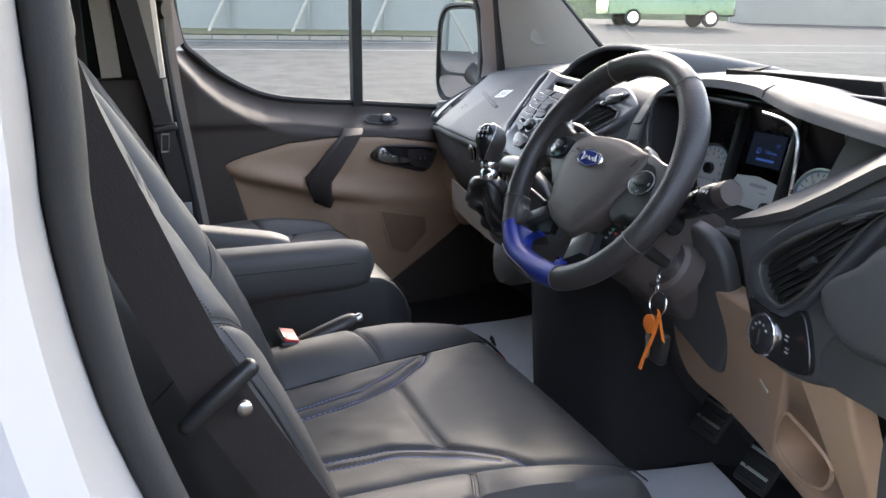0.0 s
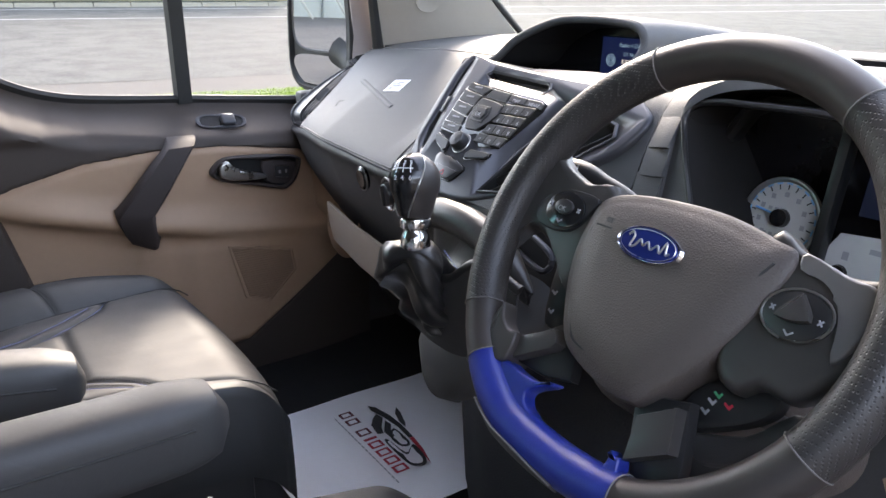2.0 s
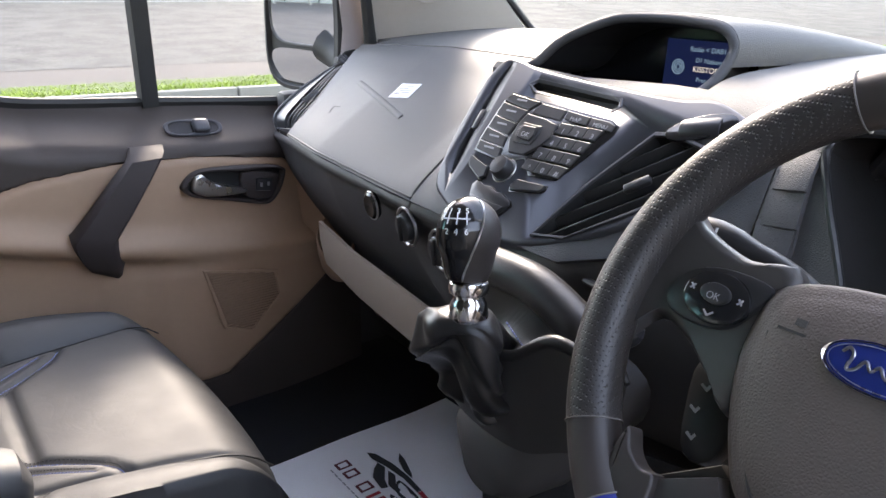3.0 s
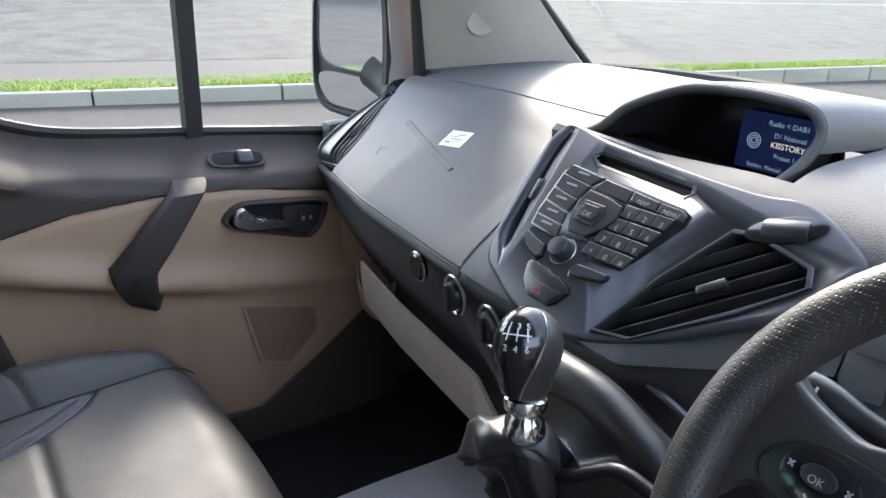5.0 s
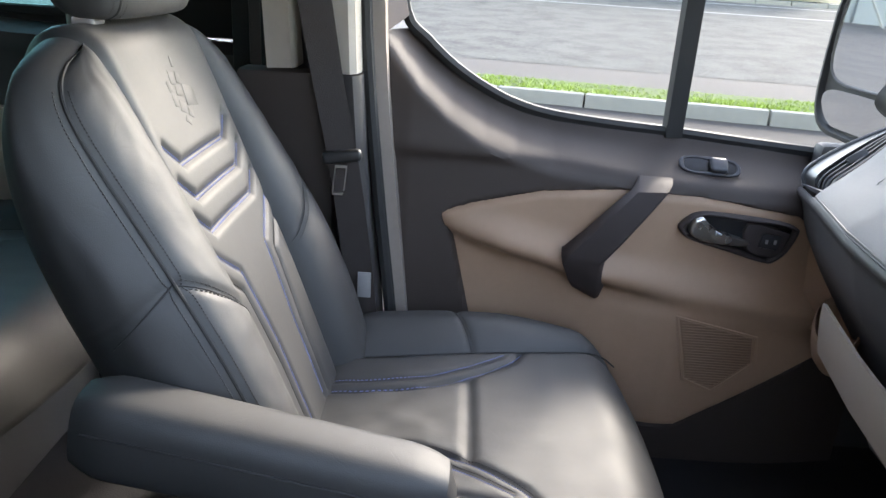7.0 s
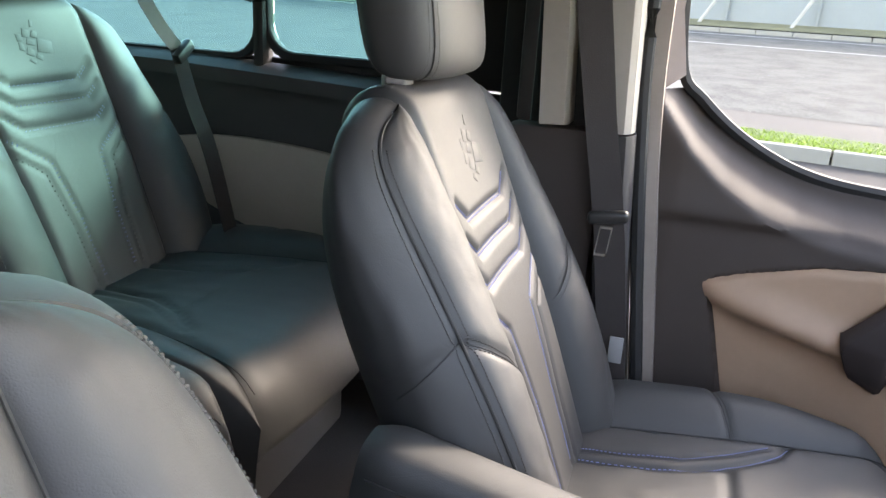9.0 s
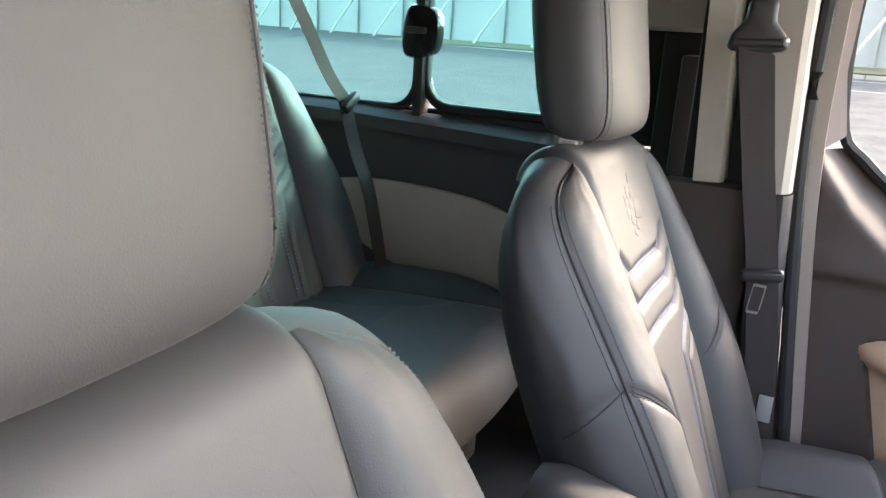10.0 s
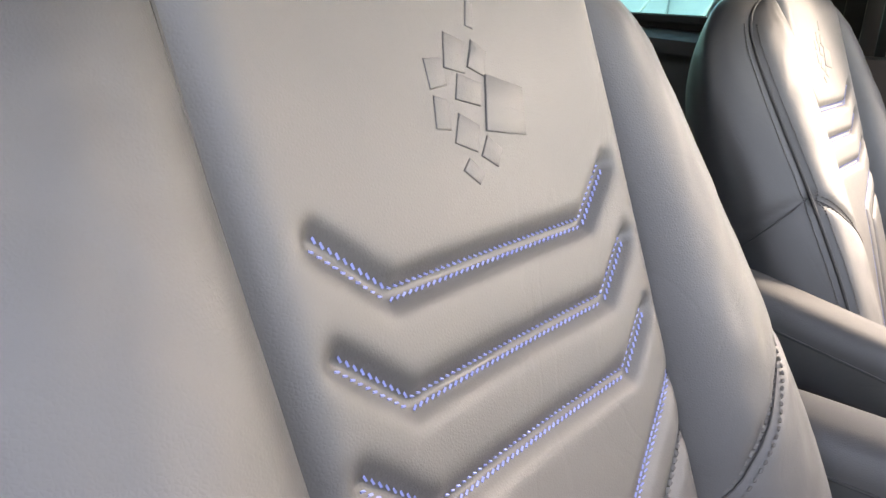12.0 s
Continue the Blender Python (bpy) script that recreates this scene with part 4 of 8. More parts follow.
# ---- rear side of the cabin ----
def rear_side():
    side = thing("wall_left", "dark rear side wall with tinted windows and a pale oval insert", "wall", kind="structure")
    y = 1.07
    m = basis((0, y, 0), (1, 0, 0), (0, 0, 1), (0, -1, 0))
    part("lower_panel", shell(grid(lambda u, v: V(-2.7 + 2.62 * u, y - 0.05 * math.sin(math.pi * min(1, v * 1.0)) * 0.6, 0.6 + 0.8 * v), 30, 14), -0.03), DARK, side)
    part("sill", sweep([V(-2.7, 1.06, 1.43), V(-1.0, 1.055, 1.425), V(-0.1, 1.045, 1.39)], [(-0.03, -0.03), (0.035, -0.03), (0.03, 0.0), (0.0, 0.02), (-0.03, 0.02)]), DARK, side)
    oval = [(p.x, p.y) for p in smooth_path([V(-1.05, 1.22, 0), V(-0.9, 1.258, 0), V(-0.7, 1.262, 0), V(-0.5, 1.235, 0), V(-0.4, 1.15, 0), V(-0.42, 1.05, 0), V(-0.52, 1.022, 0), V(-0.68, 1.03, 0), V(-0.82, 1.065, 0), V(-1.0, 1.15, 0)], 5, True)]
    part("insert", prism(oval, basis((0, y - 0.028, 0), (1, 0, 0), (0, 0, 1), (0, -1, 0)), 0.012, 0.006), CREAM, side, "pale oval trim insert")
    top = part("upper_frame", rbox((2.6, 0.05, 0.12), 0.01, pose(-1.4, 1.04, 1.95)), DARK, side)
    for x, w in ((-0.745, 0.03), (-0.22, 0.3), (-1.55, 0.06), (-2.45, 0.4)):
        part("window_post", rbox((w, 0.05, 0.52), 0.012, pose(x, 1.065, 1.68)), RUBBER, side)

    def pane(x0, x1, z0, z1, r=0.06):
        o = []
        for cx, cz, a0 in ((x1 - r, z1 - r, 0), (x0 + r, z1 - r, 90), (x0 + r, z0 + r, 180), (x1 - r, z0 + r, 270)):
            for k in range(6):
                a = radians(a0 + 18 * k)
                o.append((cx + r * math.cos(a), cz + r * math.sin(a)))
        part("window_frame", frame_of(ring(o, -0.02), 0.022, basis((0, 1.075, 0), (1, 0, 0), (0, 0, 1), (0, -1, 0)), 0.02, 0.004), RUBBER, side)
        g = part("pane", prism(o, basis((0, 1.08, 0), (1, 0, 0), (0, 0, 1), (0, -1, 0)), 0.004), TINTED, side, "green tinted window glass")
        return g
    pane(-0.725, -0.36, 1.46, 1.92)
    pane(-1.5, -0.765, 1.45, 1.92)
    part("sill_seal", rbox((2.4, 0.03, 0.075), 0.006, pose(-1.5, 1.09, 1.41)), RUBBER, side)
    part("slider_catch", prism([(p.x, p.y) for p in smooth_path([V(-0.03, -0.055, 0), V(0.04, -0.045, 0), V(0.055, 0.0, 0), V(0.045, 0.05, 0), V(-0.02, 0.06, 0), V(-0.04, 0.0, 0)], 4, True)], basis((-0.74, 1.05, 1.62), (1, 0, 0), (0, 0, 1), (0, -1, 0)), 0.03, 0.01), GLOSS, side)
    part("catch_lever", rbox((0.05, 0.016, 0.016), 0.005, pose(-0.735, 1.012, 1.625)), DARK, side)
    # black track posts behind the door pillar
    part("track_post", rbox((0.1, 0.08, 1.3), 0.01, pose(-0.12, 1.0, 1.25)), RUBBER, side)
    part("track_box", rbox((0.05, 0.05, 0.22), 0.008, pose(-0.1, 0.94, 1.5)), DARK, side)
    part("track_box", rbox((0.05, 0.05, 0.1), 0.008, pose(-0.1, 0.94, 1.3)), DARK, side)
    part("header", rbox((0.26, 0.1, 0.14), 0.02, pose(-0.1, 0.93, 1.72)), CREAM, side)
    part("header", rbox((0.3, 0.5, 0.06), 0.02, pose(0.1, 0.75, 1.93)), CREAM, side)
    return side


rear_side()


# ---- seats ----
BACK_SLOPE = 0.42


def back_x(z):
    return 0.002 - BACK_SLOPE * (z - 1.36) - 0.10 * max(0, 1.2 - z) ** 1.5


def centre_half(z):
    return lerp([(0.95, 0.115), (1.1, 0.12), (1.25, 0.127), (1.4, 0.133), (1.5, 0.135)], z)


TOP_Z = 1.47


def back_profile(v):
    """Centre line of the backrest from its foot over the top to the rear: x, z, and how far round the top."""
    if v < 0.86:
        z = 0.93 + (TOP_Z - 0.93) * v / 0.86
        return back_x(z), z, 0.0
    a = (v - 0.86) / 0.14
    x0 = back_x(TOP_Z)
    th = a * radians(150)
    r = 0.042
    # turn about a centre behind the face
    s = math.atan(BACK_SLOPE)
    nx, nz = -math.cos(s), -math.sin(s)
    tx, tz = -math.sin(s), math.cos(s)
    cx, cz = x0 + nx * r, TOP_Z + nz * r
    return cx - nx * r * math.cos(th) + tx * r * math.sin(th), cz - nz * r * math.cos(th) + tz * r * math.sin(th), a


def seg_dist(px, pz, a, b):
    ax, az = a
    bx, bz = b
    dx, dz = bx - ax, bz - az
    t = max(0.0, min(1.0, ((px - ax) * dx + (pz - az) * dz) / (dx * dx + dz * dz)))
    return math.hypot(px - ax - t * dx, pz - az - t * dz)


CHEVRONS = []
for k in range(3):
    dz = -0.038 * k
    w = 0.0 + 0.003 * k
    CHEVRONS.append([(-0.1035 - w, 1.381 + dz), (-0.0725 - w, 1.357 + dz), (0.0725 + w, 1.357 + dz), (0.1035 + w, 1.381 + dz)])
SIDE_LINES = [[(-0.128, 1.275), (-0.055, 1.222), (-0.04, 1.12), (-0.036, 1.0)], [(0.128, 1.275), (0.055, 1.222), (0.04, 1.12), (0.036, 1.0)],
              [(-0.126, 1.245), (-0.075, 1.205), (-0.06, 1.1), (-0.056, 1.0)], [(0.126, 1.245), (0.075, 1.205), (0.06, 1.1), (0.056, 1.0)]]


def relief(u, z):
    """Depth of the quilted grooves at a place on the backrest."""
    if z > 1.41 or z < 0.97:
        return 0.0
    d = 0.0
    for line in CHEVRONS:
        e = min(seg_dist(u, z, a, b) for a, b in zip(line, line[1:]))
        d = max(d, math.exp(-(e / 0.0055) ** 2))
    for line in SIDE_LINES:
        e = min(seg_dist(u, z, a, b) for a, b in zip(line, line[1:]))
        d = max(d, 0.55 * math.exp(-(e / 0.0045) ** 2))
    return 0.0065 * d


NORM = Vector((math.cos(math.atan(BACK_SLOPE)), 0, math.sin(math.atan(BACK_SLOPE))))


def on_back(u, z, lift=0.0):
    """A place on the middle panel."""
    w = centre_half(z)
    hollow = 0.012 * (1 - (u / w) ** 2)
    p = V(back_x(z), u, z)
    seam = 0.012 * math.exp(-((w - abs(u)) / 0.008) ** 1.4) if abs(u) < w else 0.012
    return p + NORM * (lift - hollow * 0.6 + 0.012 - seam - relief(u, z))


def centre_panel(fine):
    nu, nv = (110, 230) if fine else (48, 90)

    def f(a, v):
        x, z, top = back_profile(v)
        w = centre_half(min(z, 1.5)) * (1 - 0.05 * top)
        u = (2 * a - 1) * w
        if top == 0:
            return on_back(u, z)
        p = V(x, u, z)
        seam = 0.012 * math.exp(-((w - abs(u)) / 0.008) ** 1.4)
        n = Vector((math.cos(math.atan(BACK_SLOPE) + top * radians(150)), 0, math.sin(math.atan(BACK_SLOPE) + top * radians(150))))
        hollow = 0.012 * (1 - (u / w) ** 2) * 0.6 * (1 - top)
        return p + n * (0.012 - seam - hollow)
    return grid(f, nu, nv)


def spline(rows, t):
    """Smooth curve through rows (t, a, b, c)."""
    i = 0
    while i < len(rows) - 2 and t > rows[i + 1][0]:
        i += 1
    p, q = rows[i], rows[i + 1]
    o, r = rows[max(0, i - 1)], rows[min(len(rows) - 1, i + 2)]
    h = q[0] - p[0]
    k = (t - p[0]) / h
    out = []
    for j in range(1, len(p)):
        m0 = (q[j] - o[j]) / (q[0] - o[0]) * h
        m1 = (r[j] - p[j]) / (r[0] - p[0]) * h
        out.append((2 * k ** 3 - 3 * k * k + 1) * p[j] + (k ** 3 - 2 * k * k + k) * m0 + (3 * k * k - 2 * k ** 3) * q[j] + (k ** 3 - k * k) * m1)
    return out


# seams of the backrest: share of the way up, half width, height, lift off the face
OUTER = [(0, 0.22, 0.93, 0.028), (0.2, 0.236, 1.05, 0.034), (0.42, 0.24, 1.17, 0.03), (0.6, 0.235, 1.27, 0.018), (0.74, 0.228, 1.35, 0.004),
         (0.83, 0.225, 1.4, -0.004), (0.9, 0.217, 1.44, -0.01), (0.95, 0.2, 1.465, -0.012), (0.98, 0.174, 1.48, -0.011), (1.0, 0.147, 1.487, -0.008)]
REAR = [(0, 0.205, 0.93, -0.1), (0.42, 0.222, 1.2, -0.108), (0.7, 0.226, 1.33, -0.105), (0.83, 0.213, 1.4, -0.1), (0.92, 0.186, 1.44, -0.093), (1.0, 0.14, 1.463, -0.08)]


def face_point(u, z, lift):
    return V(back_x(z), u, z) + NORM * lift


def inner_seam(v):
    x, z, top = back_profile(0.895 * v)
    return V(x, centre_half(min(z, 1.5)) * (1 - 0.05 * top), z)


def outer_seam(v):
    u, z, lift = spline(OUTER, v)
    return face_point(u, z, lift)


def tuck_at(v, k):
    """Depth of the stitched tuck that crosses the bolster."""
    z = 0.93 + 0.56 * v
    return math.exp(-((z - (1.19 + 0.082 * k)) / 0.006) ** 2)


def bolster_point(sign, v, k, lift=0.0):
    i, o = inner_seam(v), outer_seam(v)
    w = (o - i).length
    p = i.lerp(o, k)
    d = lerp([(0, 0.024), (0.5, 0.024), (0.75, 0.02), (0.9, 0.013), (1, 0.004)], v) * math.sin(math.pi * k ** 0.8) ** 0.8
    d += 0.008 * (1 - math.exp(-(k * w / 0.008) ** 1.2)) * (1 - math.exp(-((1 - k) * w / 0.007) ** 1.2)) * min(1, (1 - v) * 12 + 0.15)
    d -= 0.005 * tuck_at(v, k) * min(1, k * 5)
    d += 0.0012 * noise.noise((v * 26, k * 7, 3.0 + sign)) * math.sin(math.pi * k)
    ang = math.atan(BACK_SLOPE) + max(0, v - 0.96) / 0.04 * 0.6
    p = p + V(math.cos(ang), 0, math.sin(ang)) * (d + lift)
    return V(p.x, sign * p.y, p.z)


def side_point(sign, v, a, lift=0.0):
    o = outer_seam(v)
    u, z, depth = spline(REAR, v)
    r = face_point(u, z, depth)
    e = outer_seam(min(1, v + 0.01)) - outer_seam(max(0, v - 0.01))
    out = e.cross(NORM).normalized()
    h = lerp([(0, 0.022), (0.6, 0.032), (0.9, 0.034), (1, 0.034)], v)
    p = o.lerp(r, a) + out * (h * math.sin(math.pi * a) ** 0.85 + lift)
    k = max(0.0, (v - 0.965) / 0.035)
    if k:
        x, zz, top = back_profile(0.895 + 0.105 * a)
        arc = V(x, centre_half(1.5) * (1 - 0.05 * top), zz)
        p = p.lerp(arc, k * k * (3 - 2 * k))
    p.y += 0.003 * noise.noise((v * 9, a * 5, 7.0 + sign)) * math.sin(math.pi * a) * (1 - k)
    p.y -= 0.004 * math.exp(-((0.93 + 0.56 * v - (1.272 - 0.05 * a)) / 0.006) ** 2) * min(1, (1 - a) * 3) * (1 - k)
    return V(p.x, sign * p.y, p.z)


def bolster(sign, fine):
    """Side bolster from the middle seam to the outer seam."""
    nu, nv = (26, 110) if fine else (14, 50)
    return grid(lambda a, v: bolster_point(sign, v, a), nu, nv)


def side_wall(sign, fine):
    """The side of the backrest, from the outer seam back to the shell and over the shoulder."""
    nu, nv = (22, 110) if fine else (10, 50)
    return grid(lambda a, v: side_point(sign, v, a), nu, nv)


def thread_row(fn, out, n, r=0.0008, share=0.6):
    """A row of short threads along a curve fn(t), standing off along out(t)."""
    bm = bmesh.new()
    for i in range(n):
        a, b = fn(i / n), fn((i + share) / n)
        u = out((i + 0.3) / n).normalized()
        w = (b - a).normalized().cross(u) * r
        e = u * r * 1.5
        d = (b - a) * 0.2
        q = [bm.verts.new(p) for p in (a - w, a + w, b + w, b - w, a + d + e, b - d + e)]
        for f in ((0, 4, 5, 3), (4, 1, 2, 5), (0, 1, 4), (3, 5, 2)):
            bm.faces.new([q[j] for j in f])
    return bm


def back_shell():
    def f(a, v):
        z = 0.93 + 0.533 * v
        o = lerp([(0.93, 0.2), (1.2, 0.217), (1.33, 0.221), (1.4, 0.208), (1.44, 0.18), (1.463, 0.14)], z)
        u = (2 * a - 1) * o
        depth = lerp([(0.93, 0.098), (1.2, 0.106), (1.4, 0.098), (1.463, 0.078)], z)
        return V(back_x(z), u, z) - NORM * (depth + 0.03 * (1 - (u / o) ** 2))
    return grid(f, 20, 30)


def stitches(line, surface, gap, offset, length=0.0032, r=0.00075):
    """Short threads along a line of (u, z), a row on either side."""
    verts, faces = [], []
    for a, b in zip(line, line[1:]):
        d = math.hypot(b[0] - a[0], b[1] - a[1])
        if d < 1e-6:
            continue
        tx, tz = (b[0] - a[0]) / d, (b[1] - a[1]) / d
        for side in (-1, 1):
            n = int(d / gap)
            for i in range(n):
                s = (i + 0.5) * gap
                u, z = a[0] + tx * s - tz * offset * side, a[1] + tz * s + tx * offset * side
                c = surface(u, z)
                e = surface(u + tx * 0.001 + tz * 0.0004 * side, z + tz * 0.001 - tx * 0.0004 * side) - c
                e.normalize()
                w = e.cross(NORM)
                k = len(verts)
                for h in (-length / 2, length / 2):
                    for ww, up in ((-r, 0.0), (0, r * 1.6), (r, 0.0)):
                        verts.append(c + e * h + w * ww + NORM * (up + 0.0004))
                faces += [(k, k + 1, k + 4, k + 3), (k + 1, k + 2, k + 5, k + 4), (k, k + 2, k + 1), (k + 3, k + 4, k + 5)]
    bm = bmesh.new()
    vs = [bm.verts.new(v) for v in verts]
    for q in faces:
        bm.faces.new([vs[i] for i in q])
    return bm


def seam_line(fn, n, r=0.0012):
    return tube([fn(i / n) for i in range(n + 1)], r, 6)


def emblem():
    """Pressed tiles, a plain shape for the maker's emblem."""
    out = []
    for u, z, w, h, t in ((0.0, 1.4395, 0.013, 0.015, 12), (-0.016, 1.432, 0.011, 0.012, -6), (0.016, 1.437, 0.011, 0.013, 24), (0.004, 1.424, 0.016, 0.011, 14), (0.028, 1.416, 0.028, 0.024, 10),
                          (-0.004, 1.407, 0.014, 0.013, 22), (-0.018, 1.416, 0.009, 0.013, 8), (0.010, 1.398, 0.011, 0.010, 32), (-0.006, 1.3915, 0.011, 0.007, 40), (0.018, 1.4555, 0.005, 0.012, 18)):
        m = basis(on_back(u, z), (0, 1, 0), Vector((-math.sin(math.atan(BACK_SLOPE)), 0, math.cos(math.atan(BACK_SLOPE)))), NORM) @ pose(0, 0, -0.0025, 0, 0, -t)
        w, h = w * 1.18, h * 1.12
        tile = [(-w / 2, -h / 2), (w * 0.42, -h / 2), (w / 2, h * 0.4), (-w * 0.36, h / 2)]
        out.append(prism(tile, m, 0.0031, 0.0006, 2))
    return out


HEAD_LOW, HEAD_HIGH, HEAD_SIDE = 1.509, 1.73, 0.027


def head_point(t, a, grow=0.0):
    """A place on the headrest: t runs up, a round it from the front."""
    k = max(0.0, 1 - abs(2 * t - 1) ** 6) ** 0.36
    w = 0.12 * (0.93 + 0.07 * math.sin(math.pi * t)) * (0.9 + 0.1 * k) + grow
    d = 0.056 * (0.4 + 0.6 * k) + grow
    ca, sa = math.cos(a), math.sin(a)
    x = d * math.copysign(abs(ca) ** 0.5, ca)
    y = w * math.copysign(abs(sa) ** 0.45, sa)
    if ca > 0:
        x -= 0.014 * (y / 0.119) ** 2
    return V(-0.103 - 0.035 * (t - 0.3) + x, HEAD_SIDE + y, HEAD_LOW + (HEAD_HIGH - HEAD_LOW) * t)


def headrest_bm():
    n = 56
    ts = [0, 0.004, 0.015, 0.035, 0.07, 0.11, 0.16] + [0.22 + 0.06 * i for i in range(10)] + [0.82, 0.87, 0.91, 0.945, 0.97, 0.987, 0.996, 1.0]
    return loft([[head_point(t, 2 * math.pi * j / n) for j in range(n)] for t in ts])


def head_seam(sign, s, off=0.0, grow=0.0):
    """The seam round the headrest's end: s runs from the top down the front and back up the rear."""
    t = abs(1 - 2 * s)
    t = 0.006 + 0.988 * t
    k = max(0.0, 1 - abs(2 * t - 1) ** 6) ** 0.36
    w = 0.12 * (0.93 + 0.07 * math.sin(math.pi * t)) * (0.9 + 0.1 * k)
    a = math.asin(min(1.0, ((0.098 + off) / w) ** 2.22))
    if s > 0.5:
        a = math.pi - a
    return head_point(t, sign * a, grow)


def head_out(sign, s):
    p = head_seam(sign, s)
    return V(p.x + 0.115, (p.y - HEAD_SIDE) * 0.3, (p.z - 1.62) * 0.3)


def cushion_top(x, u):
    """Height of the cushion's top at a place."""
    z = 0.995 + 0.012 * math.sin(math.pi * min(1, max(0, (x - 0.15) / 0.48)))
    nose = max(0, (x - 0.535) / 0.10)
    z -= 0.075 * nose ** 2.4
    return z


def cush_seam_u(x):
    return lerp([(0.1, 0.145), (0.3, 0.165), (0.47, 0.195), (0.635, 0.235)], x)


def cush_half(x):
    return lerp([(0.1, 0.25), (0.3, 0.272), (0.46, 0.28), (0.57, 0.275), (0.62, 0.255), (0.65, 0.2)], x)




def cush_relief(x, u):
    d = 0.0
    for s in (-1, 1):
        line = [(0.15, 0.055 * s), (0.28, 0.07 * s), (0.355, 0.1 * s), (0.42, 0.15 * s), (0.44, 0.185 * s)]
        e = min(seg_dist(x, u, a, b) for a, b in zip(line, line[1:]))
        d = max(d, math.exp(-(e / 0.006) ** 2))
        line = [(0.15, 0.08 * s), (0.28, 0.095 * s), (0.345, 0.122 * s), (0.41, 0.165 * s)]
        e = min(seg_dist(x, u, a, b) for a, b in zip(line, line[1:]))
        d = max(d, 0.6 * math.exp(-(e / 0.005) ** 2))
    if abs(u) < 0.1:
        d = max(d, math.exp(-((x - 0.355) / 0.008) ** 2))
    return d


def on_cushion(x, u, lift=0.0):
    s = cush_seam_u(x)
    z = cushion_top(x, u)
    if abs(u) < s:
        z += 0.008 - 0.010 * (1 - (u / s) ** 2) - 0.010 * math.exp(-((s - abs(u)) / 0.008) ** 1.3)
        z -= 0.007 * cush_relief(x, u) * (1 if x < 0.47 else 0)
        z += 0.0022 * noise.noise((x * 22, u * 30, 1)) * (1 if x < 0.36 else 0.3)
    return V(x, u, z + lift)


def cushion_panel(fine):
    nu, nv = (100, 120) if fine else (40, 50)

    def f(a, b):
        t = a
        if t < 0.9:
            x = 0.08 + 0.54 * t / 0.9
            drop = 0.0
        else:
            x = 0.62 + 0.012 * math.sin((t - 0.9) / 0.1 * math.pi)
            drop = (t - 0.9) / 0.1
        u = (2 * b - 1) * cush_seam_u(x)
        p = on_cushion(x, u)
        bow = 0.02 * (u / 0.235) ** 2 * max(0, (x - 0.43) / 0.2)
        p.x -= bow
        p.z -= 0.09 * drop
        return p
    return grid(f, nu, nv)


def cushion_side(sign, a, b):
    """A place on the cushion's bolster: a runs forward, b out and down."""
    x = 0.08 + 0.555 * a
    s, o = cush_seam_u(x), cush_half(x)
    o = max(o, s + 0.012)
    zt = cushion_top(x, s)
    rise = lerp([(0.08, 0.02), (0.2, 0.034), (0.4, 0.03), (0.55, 0.014), (0.635, 0.0)], x)
    if b < 0.6:
        k = b / 0.6
        u = s + (o - 0.012 - s) * k
        z = zt + rise * math.sin(min(1, k * 1.3) * math.pi / 2) - 0.002 + 0.006 * (1 - math.exp(-(k * (o - s) / 0.01) ** 1.2)) - 0.012 * max(0, k - 0.7) ** 1.5
        tuck = 0.005 * math.exp(-((x - 0.36 + 0.03 * k) / 0.006) ** 2)
        z -= tuck
    else:
        k = (b - 0.6) / 0.4
        u = o - 0.012 + 0.014 * math.sin(k * math.pi * 0.6)
        z = zt + rise - 0.006 - 0.135 * k ** 1.2
    bow = 0.02 * (u / 0.235) ** 2 * max(0, (x - 0.43) / 0.2)
    return V(x - bow, sign * u, z)


def cushion_bolster(sign, fine):
    nu, nv = (110, 22) if fine else (36, 12)
    return grid(lambda a, b: cushion_side(sign, a, b), nu, nv)


def armrest_bm(length, width):
    rings = []
    for i in range(30):
        t = i / 29
        k = 1.0
        if t > 0.84:
            k = math.sqrt(max(0.0, 1 - ((t - 0.84) / 0.16) ** 2)) * 0.999 + 0.001
        if t < 0.1:
            k = 0.55 + 0.45 * math.sin(t / 0.1 * math.pi / 2)
        x = length * t
        hz, hy = 0.045 * (0.55 + 0.45 * k) * (1.05 - 0.12 * t), width / 2 * (0.45 + 0.55 * k)
        if i == 29:
            hz, hy = 0.012, 0.012
        r = []
        for j in range(24):
            a = 2 * math.pi * j / 24
            ca, sa = math.cos(a), math.sin(a)
            r.append(V(x, hy * math.copysign(abs(ca) ** 0.6, ca), hz * math.copysign(abs(sa) ** 0.6, sa)))
        rings.append(r)
    return loft(rings)


